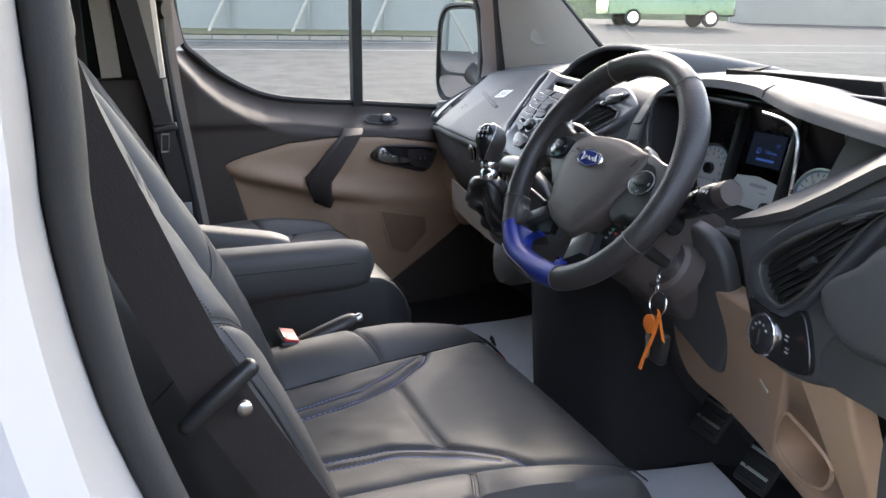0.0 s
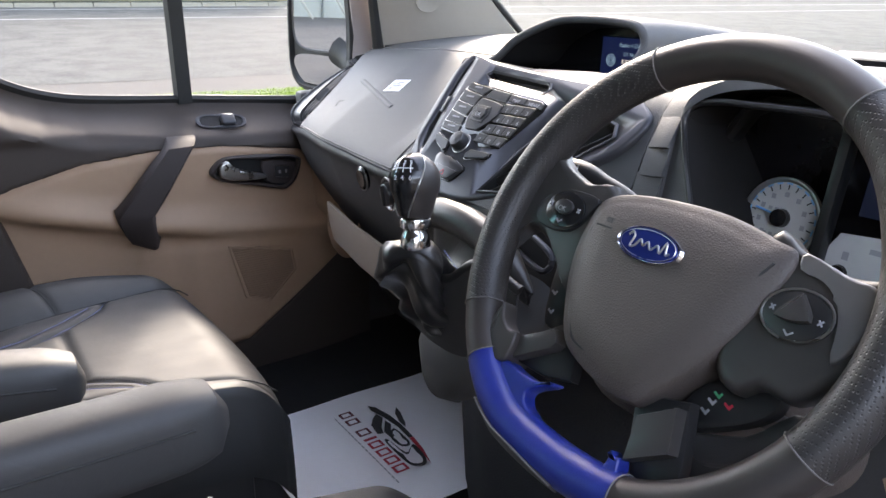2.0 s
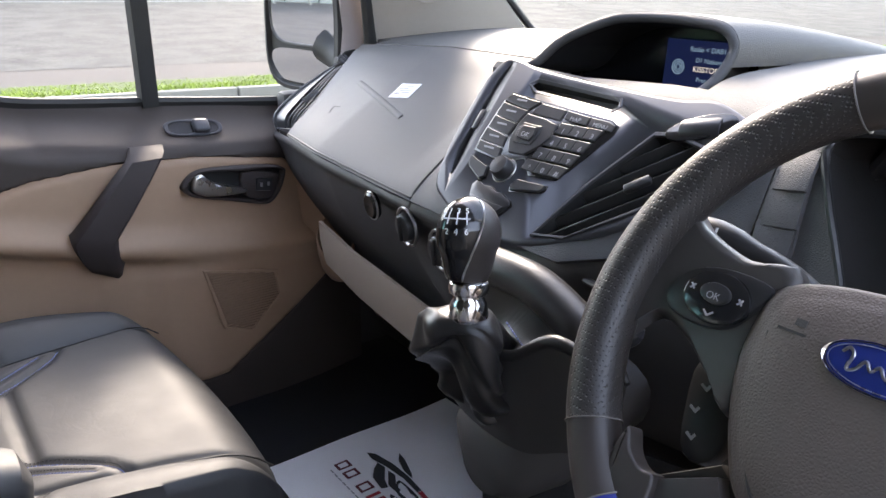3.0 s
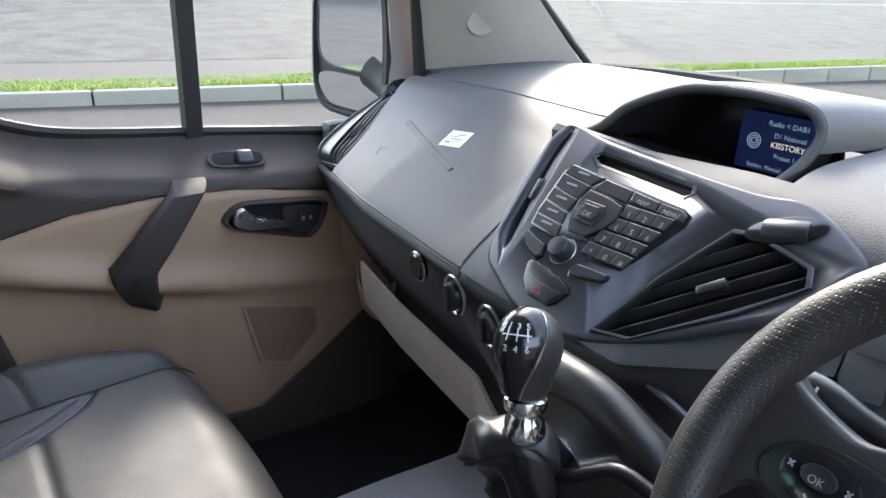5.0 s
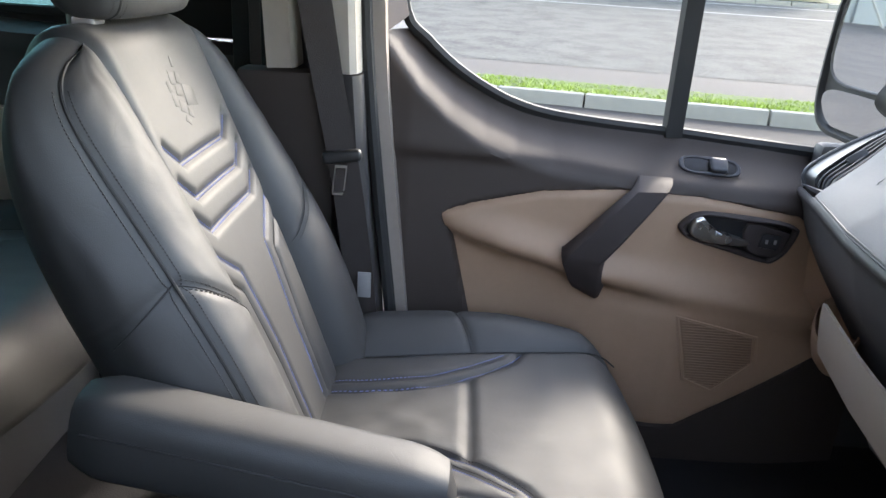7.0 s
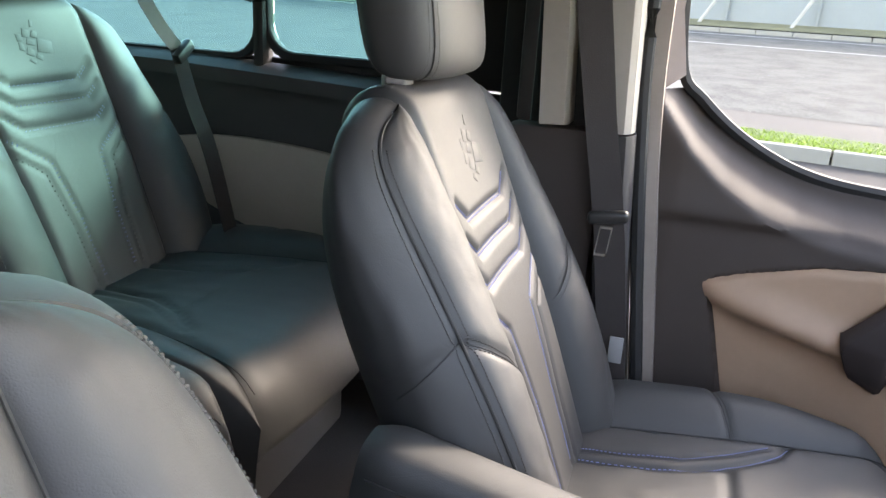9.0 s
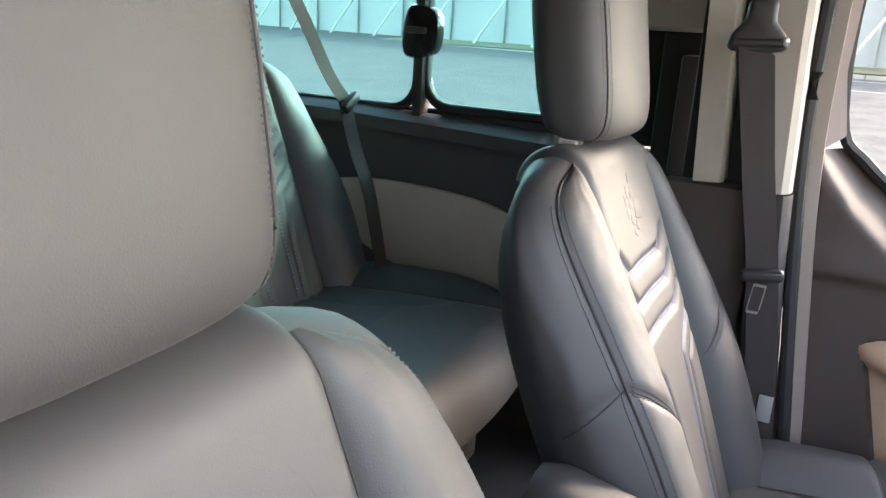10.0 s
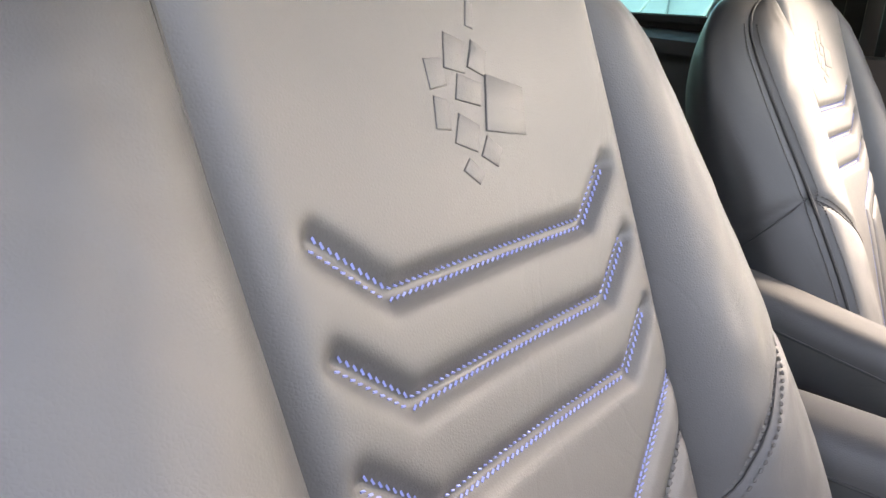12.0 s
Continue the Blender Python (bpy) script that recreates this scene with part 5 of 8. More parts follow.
def build_seat(name, label, at, arm_side, fine=True, arm=(0.40, 0.0, 1.15), group="front seats", head_at=pose(0, 0, 0)):
    s = thing(name, label, "seat", at, group)
    back = part("backrest", merge(centre_panel(fine)), LEATHER, s, "quilted middle panel of the backrest", 60)
    for sign in (-1, 1):
        part("bolster", bolster(sign, fine), LEATHER, s, angle=70)
        part("side_panel", side_wall(sign, fine), LEATHER, s, angle=70)
        part("seam", seam_line(lambda t, g=sign: (lambda p: V(p.x, g * p.y, p.z) + NORM * 0.0006)(inner_seam(0.03 + 0.97 * t)), 60), SEAM, back)
        part("piping", seam_line(lambda t, g=sign: (lambda p: V(p.x, g * p.y, p.z) + NORM * 0.0004)(outer_seam(0.02 + 0.98 * t)), 90, 0.0019), SEAM, s)
        n = 150 if fine else 60
        part("stitching", thread_row(lambda t, g=sign: side_point(g, 0.03 + 0.91 * t, 0.05, 0.0004), lambda t, g=sign: NORM + V(0, g, 0), n, 0.0009), SEAT_THREAD, s)
        part("stitching", thread_row(lambda t, g=sign: bolster_point(g, 0.03 + 0.91 * t, 0.95, 0.0004), lambda t, g=sign: NORM + V(0, g * 0.5, 0), n, 0.0009), SEAT_THREAD, s)
        if fine:
            for off in (-0.0042, 0.0042):
                part("stitching", thread_row(lambda t, g=sign, q=off: bolster_point(g, (1.19 + 0.082 * t + q - 0.93) / 0.56, 0.06 + 0.92 * t, 0.0006), lambda t, g=sign: NORM, 26), SEAT_THREAD, s)
            part("tuck_seam", seam_line(lambda t, g=sign: bolster_point(g, (1.19 + 0.082 * t - 0.93) / 0.56, 0.04 + 0.95 * t, 0.0008), 20, 0.0009), SEAM, s)
            part("tuck_seam", seam_line(lambda t, g=sign: side_point(g, (1.272 - 0.05 * t - 0.93) / 0.56, 0.02 + 0.6 * t, 0.0008), 20, 0.0009), SEAM, s)
    part("back_shell", shell(back_shell(), 0.004), DARK, s)
    gap = 0.0042 if fine else 0.009
    for c in CHEVRONS:
        part("stitching", stitches(c, on_back, gap * 0.9, 0.0021, 0.0028, 0.00055), THREAD_BLUE, back, "blue double stitching")
    for c in SIDE_LINES[:2]:
        part("stitching", stitches(c, on_back, gap * 0.9, 0.0016, 0.0026, 0.0005), THREAD_BLUE, back, "blue double stitching")
    for c in SIDE_LINES[2:]:
        part("stitching", stitches(c, on_back, gap, 0.0008), SEAT_THREAD, back)
    for tile in emblem():
        part("emblem_tile", tile, LEATHER, back, "pressed leather tile")
    head = part("headrest", moved(headrest_bm(), head_at), LEATHER, s, "padded leather headrest", 60)
    for y in (-0.07, 0.066):
        part("post", lathe([(0.001, 1.46), (0.007, 1.46), (0.007, 1.513), (0.001, 1.513)], pose(-0.1, y, 0), 14), SATIN, head)
        part("post_collar", rbox((0.026, 0.03, 0.010), 0.0048, pose(-0.088, y + 0.006, 1.506), 4), COLLAR, head)
        w = 1 if y > 0 else -1
        part("seam", moved(tube([head_seam(w, 0.02 + 0.96 * i / 80, 0.0, 0.0003) for i in range(81)], 0.0013, 6), head_at), SEAM, head)
        for off in (-0.0055, 0.0055):
            part("stitching", moved(thread_row(lambda t, g=w, q=off: head_seam(g, 0.02 + 0.96 * t, q, 0.0006), lambda t, g=w: head_out(g, 0.02 + 0.96 * t), 130 if fine else 40, 0.0005, 0.5), head_at), SEAT_THREAD, head)
    c = part("cushion", cushion_panel(fine), LEATHER, s, "quilted middle panel of the cushion", 60)
    for sign in (-1, 1):
        part("cushion_bolster", cushion_bolster(sign, fine), LEATHER, s, angle=70)
        part("seam", tube([on_cushion(0.1 + 0.5 * i / 30, sign * cush_seam_u(0.1 + 0.5 * i / 30), 0.001) for i in range(31)], 0.0013, 6), SEAM, c)
    # threads along the quilting of the cushion
    if fine:
        for sign in (-1, 1):
            for line in ([(0.15, 0.055), (0.28, 0.07), (0.355, 0.1), (0.42, 0.15), (0.44, 0.185)], [(0.15, 0.08), (0.28, 0.095), (0.345, 0.122), (0.41, 0.165)]):
                for off in (-0.0035, 0.0035):
                    pts = [on_cushion(p.x, sign * p.y + off, 0.0012) for p in smooth_path([V(x, u, 0) for x, u in line], 8)]

                    def along(t, q=pts):
                        i = min(len(q) - 2, int(t * (len(q) - 1)))
                        return q[i].lerp(q[i + 1], t * (len(q) - 1) - i)
                    part("stitching", thread_row(along, lambda t: V(0, 0, 1), 70, 0.0007), THREAD_BLUE if off * sign > 0 else SEAT_THREAD, c)
            for off in (-0.004, 0.004):
                part("stitching", thread_row(lambda t, g=sign, q=off: cushion_side(g, (0.36 - 0.03 * t + q - 0.08) / 0.555, 0.02 + 0.56 * t) + V(0, 0, 0.0008), lambda t: V(0, 0, 1), 24, 0.0007), SEAT_THREAD, s)
            part("tuck_seam", tube([cushion_side(sign, (0.36 - 0.03 * i / 16 - 0.08) / 0.555, 0.02 + 0.56 * i / 16) + V(0, 0, 0.0008) for i in range(17)], 0.0009, 6), SEAM, s)
    part("plinth", rbox((0.42, 0.46, 0.24), 0.03, pose(0.3, 0, 0.72)), DARK, s, "dark plastic seat base")
    part("side_trim", rbox((0.44, 0.03, 0.1), 0.014, pose(0.32, 0.262, 0.86)), DARK, s)
    part("side_trim", rbox((0.44, 0.03, 0.1), 0.014, pose(0.32, -0.262, 0.86)), DARK, s)
    if arm:
        a = part("armrest", moved(armrest_bm(arm[0], 0.075), pose(-0.02, arm_side * 0.295, arm[2], 0, arm[1])), LEATHER, s, "padded leather armrest folded down")
        am = pose(-0.02, arm_side * 0.295, arm[2], 0, arm[1])
        part("armrest_seam", tube([am @ V(arm[0] * (0.04 + 0.86 * i / 16), -0.0378, 0.014 - 0.002 * i / 16) for i in range(17)], 0.0013, 6), SEAM, a)
        part("armrest_pivot", lathe([(0.001, -0.03), (0.03, -0.03), (0.034, -0.02), (0.034, 0.02), (0.03, 0.03), (0.001, 0.03)], pose(0.02, arm_side * 0.262, 1.15, 90), 20), DARK, s)
    return s


build_seat("driver_seat", "black leather driver's seat with blue chevron stitching and armrest", (0, -0.4125, 0), 1, head_at=Matrix.Translation((0, -0.0206, 0)) @ Matrix.Diagonal((1, 1.14, 1, 1)))
build_seat("passenger_seat", "black leather passenger seat with blue chevron stitching and armrest", (-0.05, 0.4165, 0), -1, arm=(0.36, 10.0, 1.165), head_at=pose(0.016, 0, 0))
rear = build_seat("rear_seat", "black leather rear seat with blue chevron stitching", (-0.97, 0.66, 0.05), 1, False, None, "rear seats")
rear.scale = (1.0, 1.13, 1.0)
copy_thing(rear, pose(-0.97, 0.06, 0.05))
copy_thing(rear, pose(-0.97, -0.54, 0.05))


def belt_rear():
    b = thing("seat_belt", "pale grey and black webbing belt beside the rear seat", "seat belt", group="seat belts")
    part("webbing", ribbon(smooth_path([V(-0.93, 0.78, 1.72), V(-0.9, 0.825, 1.619), V(-0.9, 0.905, 1.516), V(-0.88, 0.94, 1.46)], 5), 0.03, (0.3, 0.7, 0.5)), material("pale_webbing", (0.2, 0.2, 0.2), 0.7, 0, 0.5, 0.002), b, "pale grey upper webbing")
    part("webbing", ribbon(smooth_path([V(-0.88, 0.94, 1.46), V(-0.82, 0.9, 1.36), V(-0.75, 0.86, 1.26), V(-0.74, 0.92, 1.03)], 5), 0.034, (0.3, 0.8, 0.3)), BELT, b)
    part("tongue", rbox((0.02, 0.06, 0.025), 0.006, pose(-0.86, 0.935, 1.455, 35)), TONGUE, b)
    part("buckle", rbox((0.02, 0.05, 0.03), 0.006, pose(-0.735, 0.915, 1.04, 10)), SATIN, b)
    return b


belt_rear()


# ---- dashboard ----
def dash_section(y):
    """Section of the dashboard at y: twelve points x, z from the windscreen down to the bulkhead."""
    def row(*a):
        return a
    keys = [
        (-0.90, row((1.60, 1.40), (1.30, 1.43), (1.0, 1.435), (0.86, 1.43), (0.80, 1.40), (0.76, 1.37), (0.76, 1.29), (0.77, 1.19), (0.79, 1.14), (0.84, 1.02), (0.97, 0.9), (1.15, 0.7))),
        (-0.66, row((1.60, 1.40), (1.30, 1.45), (1.0, 1.455), (0.88, 1.44), (0.82, 1.35), (0.77, 1.30), (0.77, 1.25), (0.79, 1.17), (0.81, 1.12), (0.87, 1.02), (0.97, 0.9), (1.15, 0.7))),
        (-0.61, row((1.60, 1.40), (1.30, 1.46), (1.0, 1.47), (0.97, 1.465), (0.96, 1.31), (0.79, 1.28), (0.78, 1.25), (0.79, 1.17), (0.82, 1.12), (0.89, 1.02), (0.98, 0.9), (1.15, 0.7))),
        (-0.305, row((1.60, 1.40), (1.30, 1.46), (1.0, 1.47), (0.97, 1.465), (0.96, 1.31), (0.79, 1.285), (0.77, 1.25), (0.76, 1.17), (0.79, 1.12), (0.87, 1.02), (0.97, 0.9), (1.15, 0.7))),
        (-0.292, row((1.60, 1.40), (1.30, 1.46), (1.0, 1.462), (0.86, 1.45), (0.826, 1.415), (0.806, 1.345), (0.784, 1.28), (0.77, 1.19), (0.80, 1.12), (0.88, 1.02), (0.97, 0.88), (1.15, 0.69))),
        (-0.25, row((1.60, 1.40), (1.30, 1.46), (1.0, 1.46), (0.88, 1.445), (0.835, 1.405), (0.80, 1.34), (0.77, 1.28), (0.77, 1.2), (0.80, 1.12), (0.88, 1.02), (0.97, 0.88), (1.15, 0.69))),
        (-0.10, row((1.60, 1.40), (1.30, 1.46), (1.02, 1.46), (0.885, 1.445), (0.80, 1.365), (0.735, 1.295), (0.74, 1.26), (0.74, 1.2), (0.78, 1.1), (0.86, 1.0), (0.95, 0.85), (1.15, 0.68))),
        (0.10, row((1.60, 1.40), (1.30, 1.46), (1.02, 1.455), (0.885, 1.435), (0.80, 1.36), (0.735, 1.295), (0.745, 1.26), (0.75, 1.2), (0.80, 1.1), (0.88, 1.0), (0.97, 0.85), (1.15, 0.68))),
        (0.20, row((1.60, 1.40), (1.30, 1.455), (1.03, 1.443), (0.92, 1.40), (0.82, 1.342), (0.742, 1.292), (0.757, 1.262), (0.78, 1.20), (0.83, 1.12), (0.90, 1.02), (0.99, 0.86), (1.15, 0.68))),
        (0.45, row((1.60, 1.40), (1.33, 1.45), (1.06, 1.438), (0.95, 1.40), (0.85, 1.345), (0.772, 1.288), (0.785, 1.255), (0.81, 1.19), (0.85, 1.13), (0.92, 1.04), (1.0, 0.9), (1.15, 0.7))),
        (0.66, row((1.58, 1.40), (1.36, 1.44), (1.09, 1.425), (0.99, 1.385), (0.90, 1.33), (0.825, 1.275), (0.835, 1.245), (0.85, 1.19), (0.88, 1.14), (0.94, 1.06), (1.02, 0.92), (1.15, 0.7))),
        (0.84, row((1.56, 1.40), (1.38, 1.425), (1.12, 1.41), (1.03, 1.37), (0.95, 1.31), (0.88, 1.252), (0.885, 1.225), (0.90, 1.18), (0.92, 1.14), (0.96, 1.06), (1.04, 0.92), (1.15, 0.7))),
    ]
    for (a, p), (b, q) in zip(keys, keys[1:]):
        if y <= b:
            k = min(1, max(0, (y - a) / (b - a)))
            return [(x0 + (x1 - x0) * k, z0 + (z1 - z0) * k) for (x0, z0), (x1, z1) in zip(p, q)]
    return list(keys[-1][1])


def dash_at(y, t, lift=0.0):
    """A place on the dashboard's skin: t runs 0 to 11 down the section."""
    s = [V(x, y, z) for x, z in dash_section(y)]
    i = min(10, max(0, int(t)))
    a, b, c, d = s[max(i - 1, 0)], s[i], s[i + 1], s[min(i + 2, 11)]
    k = t - i
    p = 0.5 * (2 * b + (c - a) * k + (2 * a - 5 * b + 4 * c - d) * k * k + (3 * b - a - 3 * c + d) * k ** 3)
    if lift:
        e = 0.02
        q = (c - b).normalized()
        p = p + V(q.z, 0, -q.x).normalized() * lift
    return p


dash = thing("dashboard", "dark grained dashboard with graphite centre fascia", "dashboard")


def panel_end(t):
    """Where the airbag panel ends towards the side vent."""
    return lerp([(2.2, 0.825), (2.6, 0.81), (3.0, 0.785), (3.5, 0.74), (4.0, 0.70), (4.5, 0.668), (5.0, 0.655)], t)


def dash_body():
    def strip_of(t0, t1, y0, y1, nt, ny, name, mat, label="", lift=0.0, th=-0.01):
        part(name, shell(grid(lambda u, v: dash_at(y0 + (y1 - y0) * u, t0 + (t1 - t0) * v, lift), ny, nt), th), mat, dash, label, 50)
    strip_of(0, 1.93, -0.90, 0.86, 16, 90, "top_pad", DASH, "sunlit grained top pad")
    strip_of(1.93, 2.2, 0.165, 0.77, 4, 40, "top_edge", DASH)
    strip_of(1.93, 2.2, -0.90, -0.14, 4, 40, "top_edge", DASH)
    strip_of(2.2, 3.0, -0.252, -0.14, 8, 10, "centre_edge", DASH)
    strip_of(2.2, 5.0, -0.289, -0.255, 24, 12, "driver_panel", DASH)
    # recess strip is near black to stand in for the shade inside
    strip_of(2.2, 5.0, -0.645, -0.2895, 24, 90, "instrument_recess", RECESS_SHADE, "recess round the instruments, coloured near black for its shade")
    strip_of(2.2, 5.0, -0.90, -0.6455, 24, 50, "driver_panel", DASH)
    strip_of(2.98, 5.0, -0.252, 0.145, 50, 90, "centre_panel", DASH)
    part("airbag_panel", shell(grid(lambda u, v: dash_at(0.148 + (panel_end(2.2 + 2.8 * v) - 0.148) * u, 2.2 + 2.8 * v), 50, 30), -0.01), DASH, dash, "grained airbag panel over the glovebox", 50)
    strip_of(5.0, 7.6, -0.90, 0.845, 24, 160, "lower_panel", DARK)
    strip_of(7.6, 10.9, -0.90, 0.845, 16, 60, "knee_panel", DARK)
    # tan lower skirts
    part("skirt", shell(grid(lambda u, v: dash_at(0.06 + 0.545 * u, 7.95, 0.022) + V(0.012 * v * v, 0, -0.085 * v), 50, 8), 0.006), SKIRT, dash, "pale tan lower skirt", 50)
    # tan knee panel with an open pocket, and the pointed cover under the column
    km = basis((0.74, -0.62, 1.17), V(-0.2, -0.98, 0).normalized(), V(-0.29, 0.059, 0.955).normalized(), V(-0.936, 0.191, -0.296).normalized())
    outer = smooth2([(-0.1, 0.03), (0.02, 0.04), (0.16, 0.03), (0.208, 0.03), (0.222, -0.05), (0.24, -0.2), (0.16, -0.235), (0.09, -0.225), (0.0, -0.2), (-0.09, -0.185), (-0.2, -0.18), (-0.22, -0.1), (-0.16, -0.02)], 3)
    sk = part("knee_trim", dome(outer, km @ pose(0, 0, -0.03), 0.03, 0.008), TAN, dash, "tan knee panel with an open pocket")
    mouth = smooth2([(0.086, -0.095), (0.11, -0.092), (0.15, -0.105), (0.172, -0.125), (0.15, -0.17), (0.1, -0.19), (0.062, -0.18), (0.055, -0.15)], 4)
    cut(sk, prism(mouth, km @ pose(0, 0, -0.06), 0.1))
    pocket = loft([[km @ V(x, y, 0.0) for x, y in mouth], [km @ V(x, y, -0.03) for x, y in ring(mouth, 0.002)], [km @ V(x, y - 0.02, -0.06) for x, y in ring(mouth, 0.012)]])
    bmesh.ops.delete(pocket, geom=[f for f in pocket.faces if len(f.verts) > 4][:1], context="FACES")
    part("pocket", pocket, TAN, sk, "tan moulded pocket")
    part("pocket_lip", tube(smooth_path([km @ V(x, y, 0.0005) for x, y in mouth], 1, True), 0.003, 8, True), TAN, sk)
    part("screw_mark", rbox((0.02, 0.006, 0.001), 0.0004, km @ pose(0.045, -0.075, 0.0005, 0, 0, -40)), CREAM, sk)
    part("column_cover", dome(smooth2([(0.4, 1.2), (0.42, 1.3), (0.5, 1.335), (0.58, 1.32), (0.602, 1.25), (0.592, 1.17), (0.568, 1.108), (0.55, 1.1), (0.53, 1.106), (0.45, 1.155)], 4), basis((1.072, 0, 0), (0, -1, 0), (-0.25, 0, 0.97), (-0.97, 0, -0.25)), 0.022, 0.009), DARK, dash, "dark pointed cover below the steering column")
    # seams of the airbag panel
    part("panel_seam", tube([dash_at(0.148 + 0.0 * i, 2.0 + 3.0 * i / 20, 0.0102) for i in range(21)], 0.0016, 6), SEAM, dash)
    part("panel_seam", tube([dash_at(0.148 + 0.505 * i / 30, 4.98, 0.0102) for i in range(31)], 0.0016, 6), SEAM, dash)
    part("panel_seam", tube([dash_at(0.148 + 0.69 * i / 30, 2.2, 0.0102) for i in range(31)], 0.0012, 6), SEAM, dash)
    # crease and sticker on the panel
    part("crease", tube([dash_at(0.583 - 0.25 * i / 12, 3.45 + 0.4 * i / 12, 0.0035) for i in range(13)], 0.0085, 14), DASH, dash)
    c = dash_at(0.396, 3.42, 0.0104)
    ex = (dash_at(0.37, 3.45) - dash_at(0.42, 3.45)).normalized()
    ey = (dash_at(0.392, 3.3) - dash_at(0.392, 3.6)).normalized()
    ez = ex.cross(ey)
    m = basis(c, ex, ey, ez) @ pose(0, 0, 0, 0, 0, 12)
    st = tagged(link("airbag_label", rbox((0.05, 0.036, 0.0008), 0, m), INK_WHITE), "small white warning sticker on the dashboard", "label")
    part("print", bars(m @ pose(0, 0, 0.0006), [(0.006, 0.009, 0.018, 0.0016), (-0.006, 0.004, 0.024, 0.0012), (0.002, -0.001, 0.03, 0.0012), (0.006, -0.006, 0.02, 0.0012), (-0.012, -0.009, 0.012, 0.004)]), INK_GREY, st)
    mk = basis(dash_at(0.551, 4.12, 0.0102), (0.15, -0.98, 0.1), (0.75, 0.1, 0.65), (-0.65, -0.1, 0.75))
    part("moulded_mark", frame_of([(-0.01, -0.007), (0.01, -0.007), (0.01, 0.007), (-0.01, 0.007)], 0.0015, mk, 0.0008, 0), DARK, dash)


dash_body()

# centre fascia: a sloping plane; a is across (to the left is plus), s runs up the slope
FO, FT, FN = V(0.797, 0, 1.377), V(0.66, 0, 0.747).normalized(), V(-0.747, 0, 0.66).normalized()
FM = basis(FO, (0, 1, 0), FT, FN)


def centre_fascia():
    f = part("fascia", prism(smooth2([(0.105, 0.108), (0.06, 0.1), (-0.06, 0.092), (-0.13, 0.09), (-0.175, 0.093), (-0.232, 0.066), (-0.243, 0.045), (-0.222, 0.003), (-0.16, -0.045), (-0.10, -0.085), (-0.04, -0.106), (0.03, -0.108),
                                      (0.083, -0.09), (0.118, -0.07), (0.134, -0.022), (0.141, 0.03), (0.143, 0.08), (0.13, 0.108)], 5), FM @ pose(0, 0, -0.012), 0.018, 0.005, 3), SILVER, dash, "satin graphite centre fascia")
    # disc slot
    part("slot_frame", frame_of([(0.069, 0.078), (0.06, 0.0865), (-0.068, 0.079), (-0.073, 0.0695), (-0.066, 0.0605), (0.055, 0.0675)], 0.004, FM @ pose(0, 0, 0.005), 0.0018, 0.0006), SILVER, f)
    slot = [(0.063, 0.077), (0.058, 0.0822), (-0.065, 0.0752), (-0.068, 0.0692), (-0.063, 0.064), (0.053, 0.071)]
    cut(f, prism(slot, FM @ pose(0, 0, -0.03), 0.06))
    well = loft([[FM @ V(x, y, 0.0045) for x, y in slot], [FM @ V(x, y, -0.02) for x, y in ring(slot, 0.0005)]], False)
    well.faces.new([w for w in well.verts][-len(slot):])
    part("disc_slot", well, RECESS_SHADE, f, "black disc slot")
    # keypad field and its keys
    part("keypad_plate", prism([(0.089, 0.05), (0.082, 0.062), (0.03, 0.0585), (-0.011, 0.056), (-0.073, 0.0525), (-0.0845, 0.047), (-0.0845, 0.036), (-0.062, -0.008), (-0.05, -0.027), (-0.012, -0.031), (0.006, -0.014), (0.04, -0.024), (0.086, -0.0195), (0.0895, 0.0)], FM @ pose(0, 0, 0.0055), 0.002, 0.001), GLOSS, f)

    def key(pts, h=0.0026, name="key"):
        cx, cy = sum(p[0] for p in pts) / len(pts), sum(p[1] for p in pts) / len(pts)
        k = part(name, prism([(cx + (x - cx) * 0.985, cy + (y - cy) * 0.985) for x, y in pts], FM @ pose(0, 0, 0.0065), h, 0.0009), KEYPAD, f, "", 16)
        return k

    def legend(x, y, h, body, size):
        text("legend", body, size, FW @ pose(-x, y - size * 0.35, h), INK_GREY, f, 0.0001)
    FW = basis(FO, (0, -1, 0), FT, FN)
    for pts in ([(0.0855, 0.05), (0.08, 0.06), (0.031, 0.0557), (0.042, 0.0437)], [(0.0865, 0.0473), (0.042, 0.0423), (0.047, 0.0253), (0.086, 0.0303)],
                [(0.0865, 0.0288), (0.047, 0.0239), (0.049, 0.0076), (0.086, 0.0132)], [(0.0865, 0.0118), (0.049, 0.0062), (0.046, -0.0073), (0.086, -0.0045)],
                [(0.0855, -0.0059), (0.045, -0.0087), (0.042, -0.022), (0.083, -0.0173)]):
        key(pts)
        part("key_mark", bars(FM @ pose(0, 0, 0.0092), [(sum(p[0] for p in pts) / 4, sum(p[1] for p in pts) / 4 + 0.001, 0.016, 0.0022)]), INK_GREY, f)
    key([(0.0285, 0.0552), (-0.0105, 0.0525), (-0.0105, 0.0385), (0.035, 0.041)])
    key([(0.038, 0.0385), (0.007, 0.0365), (-0.0115, 0.0325), (-0.0135, 0.0168), (-0.007, 0.0048), (0.008, -0.0105), (0.032, -0.012), (0.0405, 0.0019), (0.0435, 0.0239)], 0.0042, "cursor_pad")
    key([(0.034, 0.0265), (0.006, 0.0265), (0.003, 0.0132), (0.006, 0.001), (0.032, 0.0015), (0.037, 0.0135)], 0.0055, "ok_surround")
    key([(0.03, 0.0224), (0.010, 0.0224), (0.007, 0.0132), (0.010, 0.0054), (0.029, 0.0062), (0.032, 0.0132)], 0.0075, "ok_key")
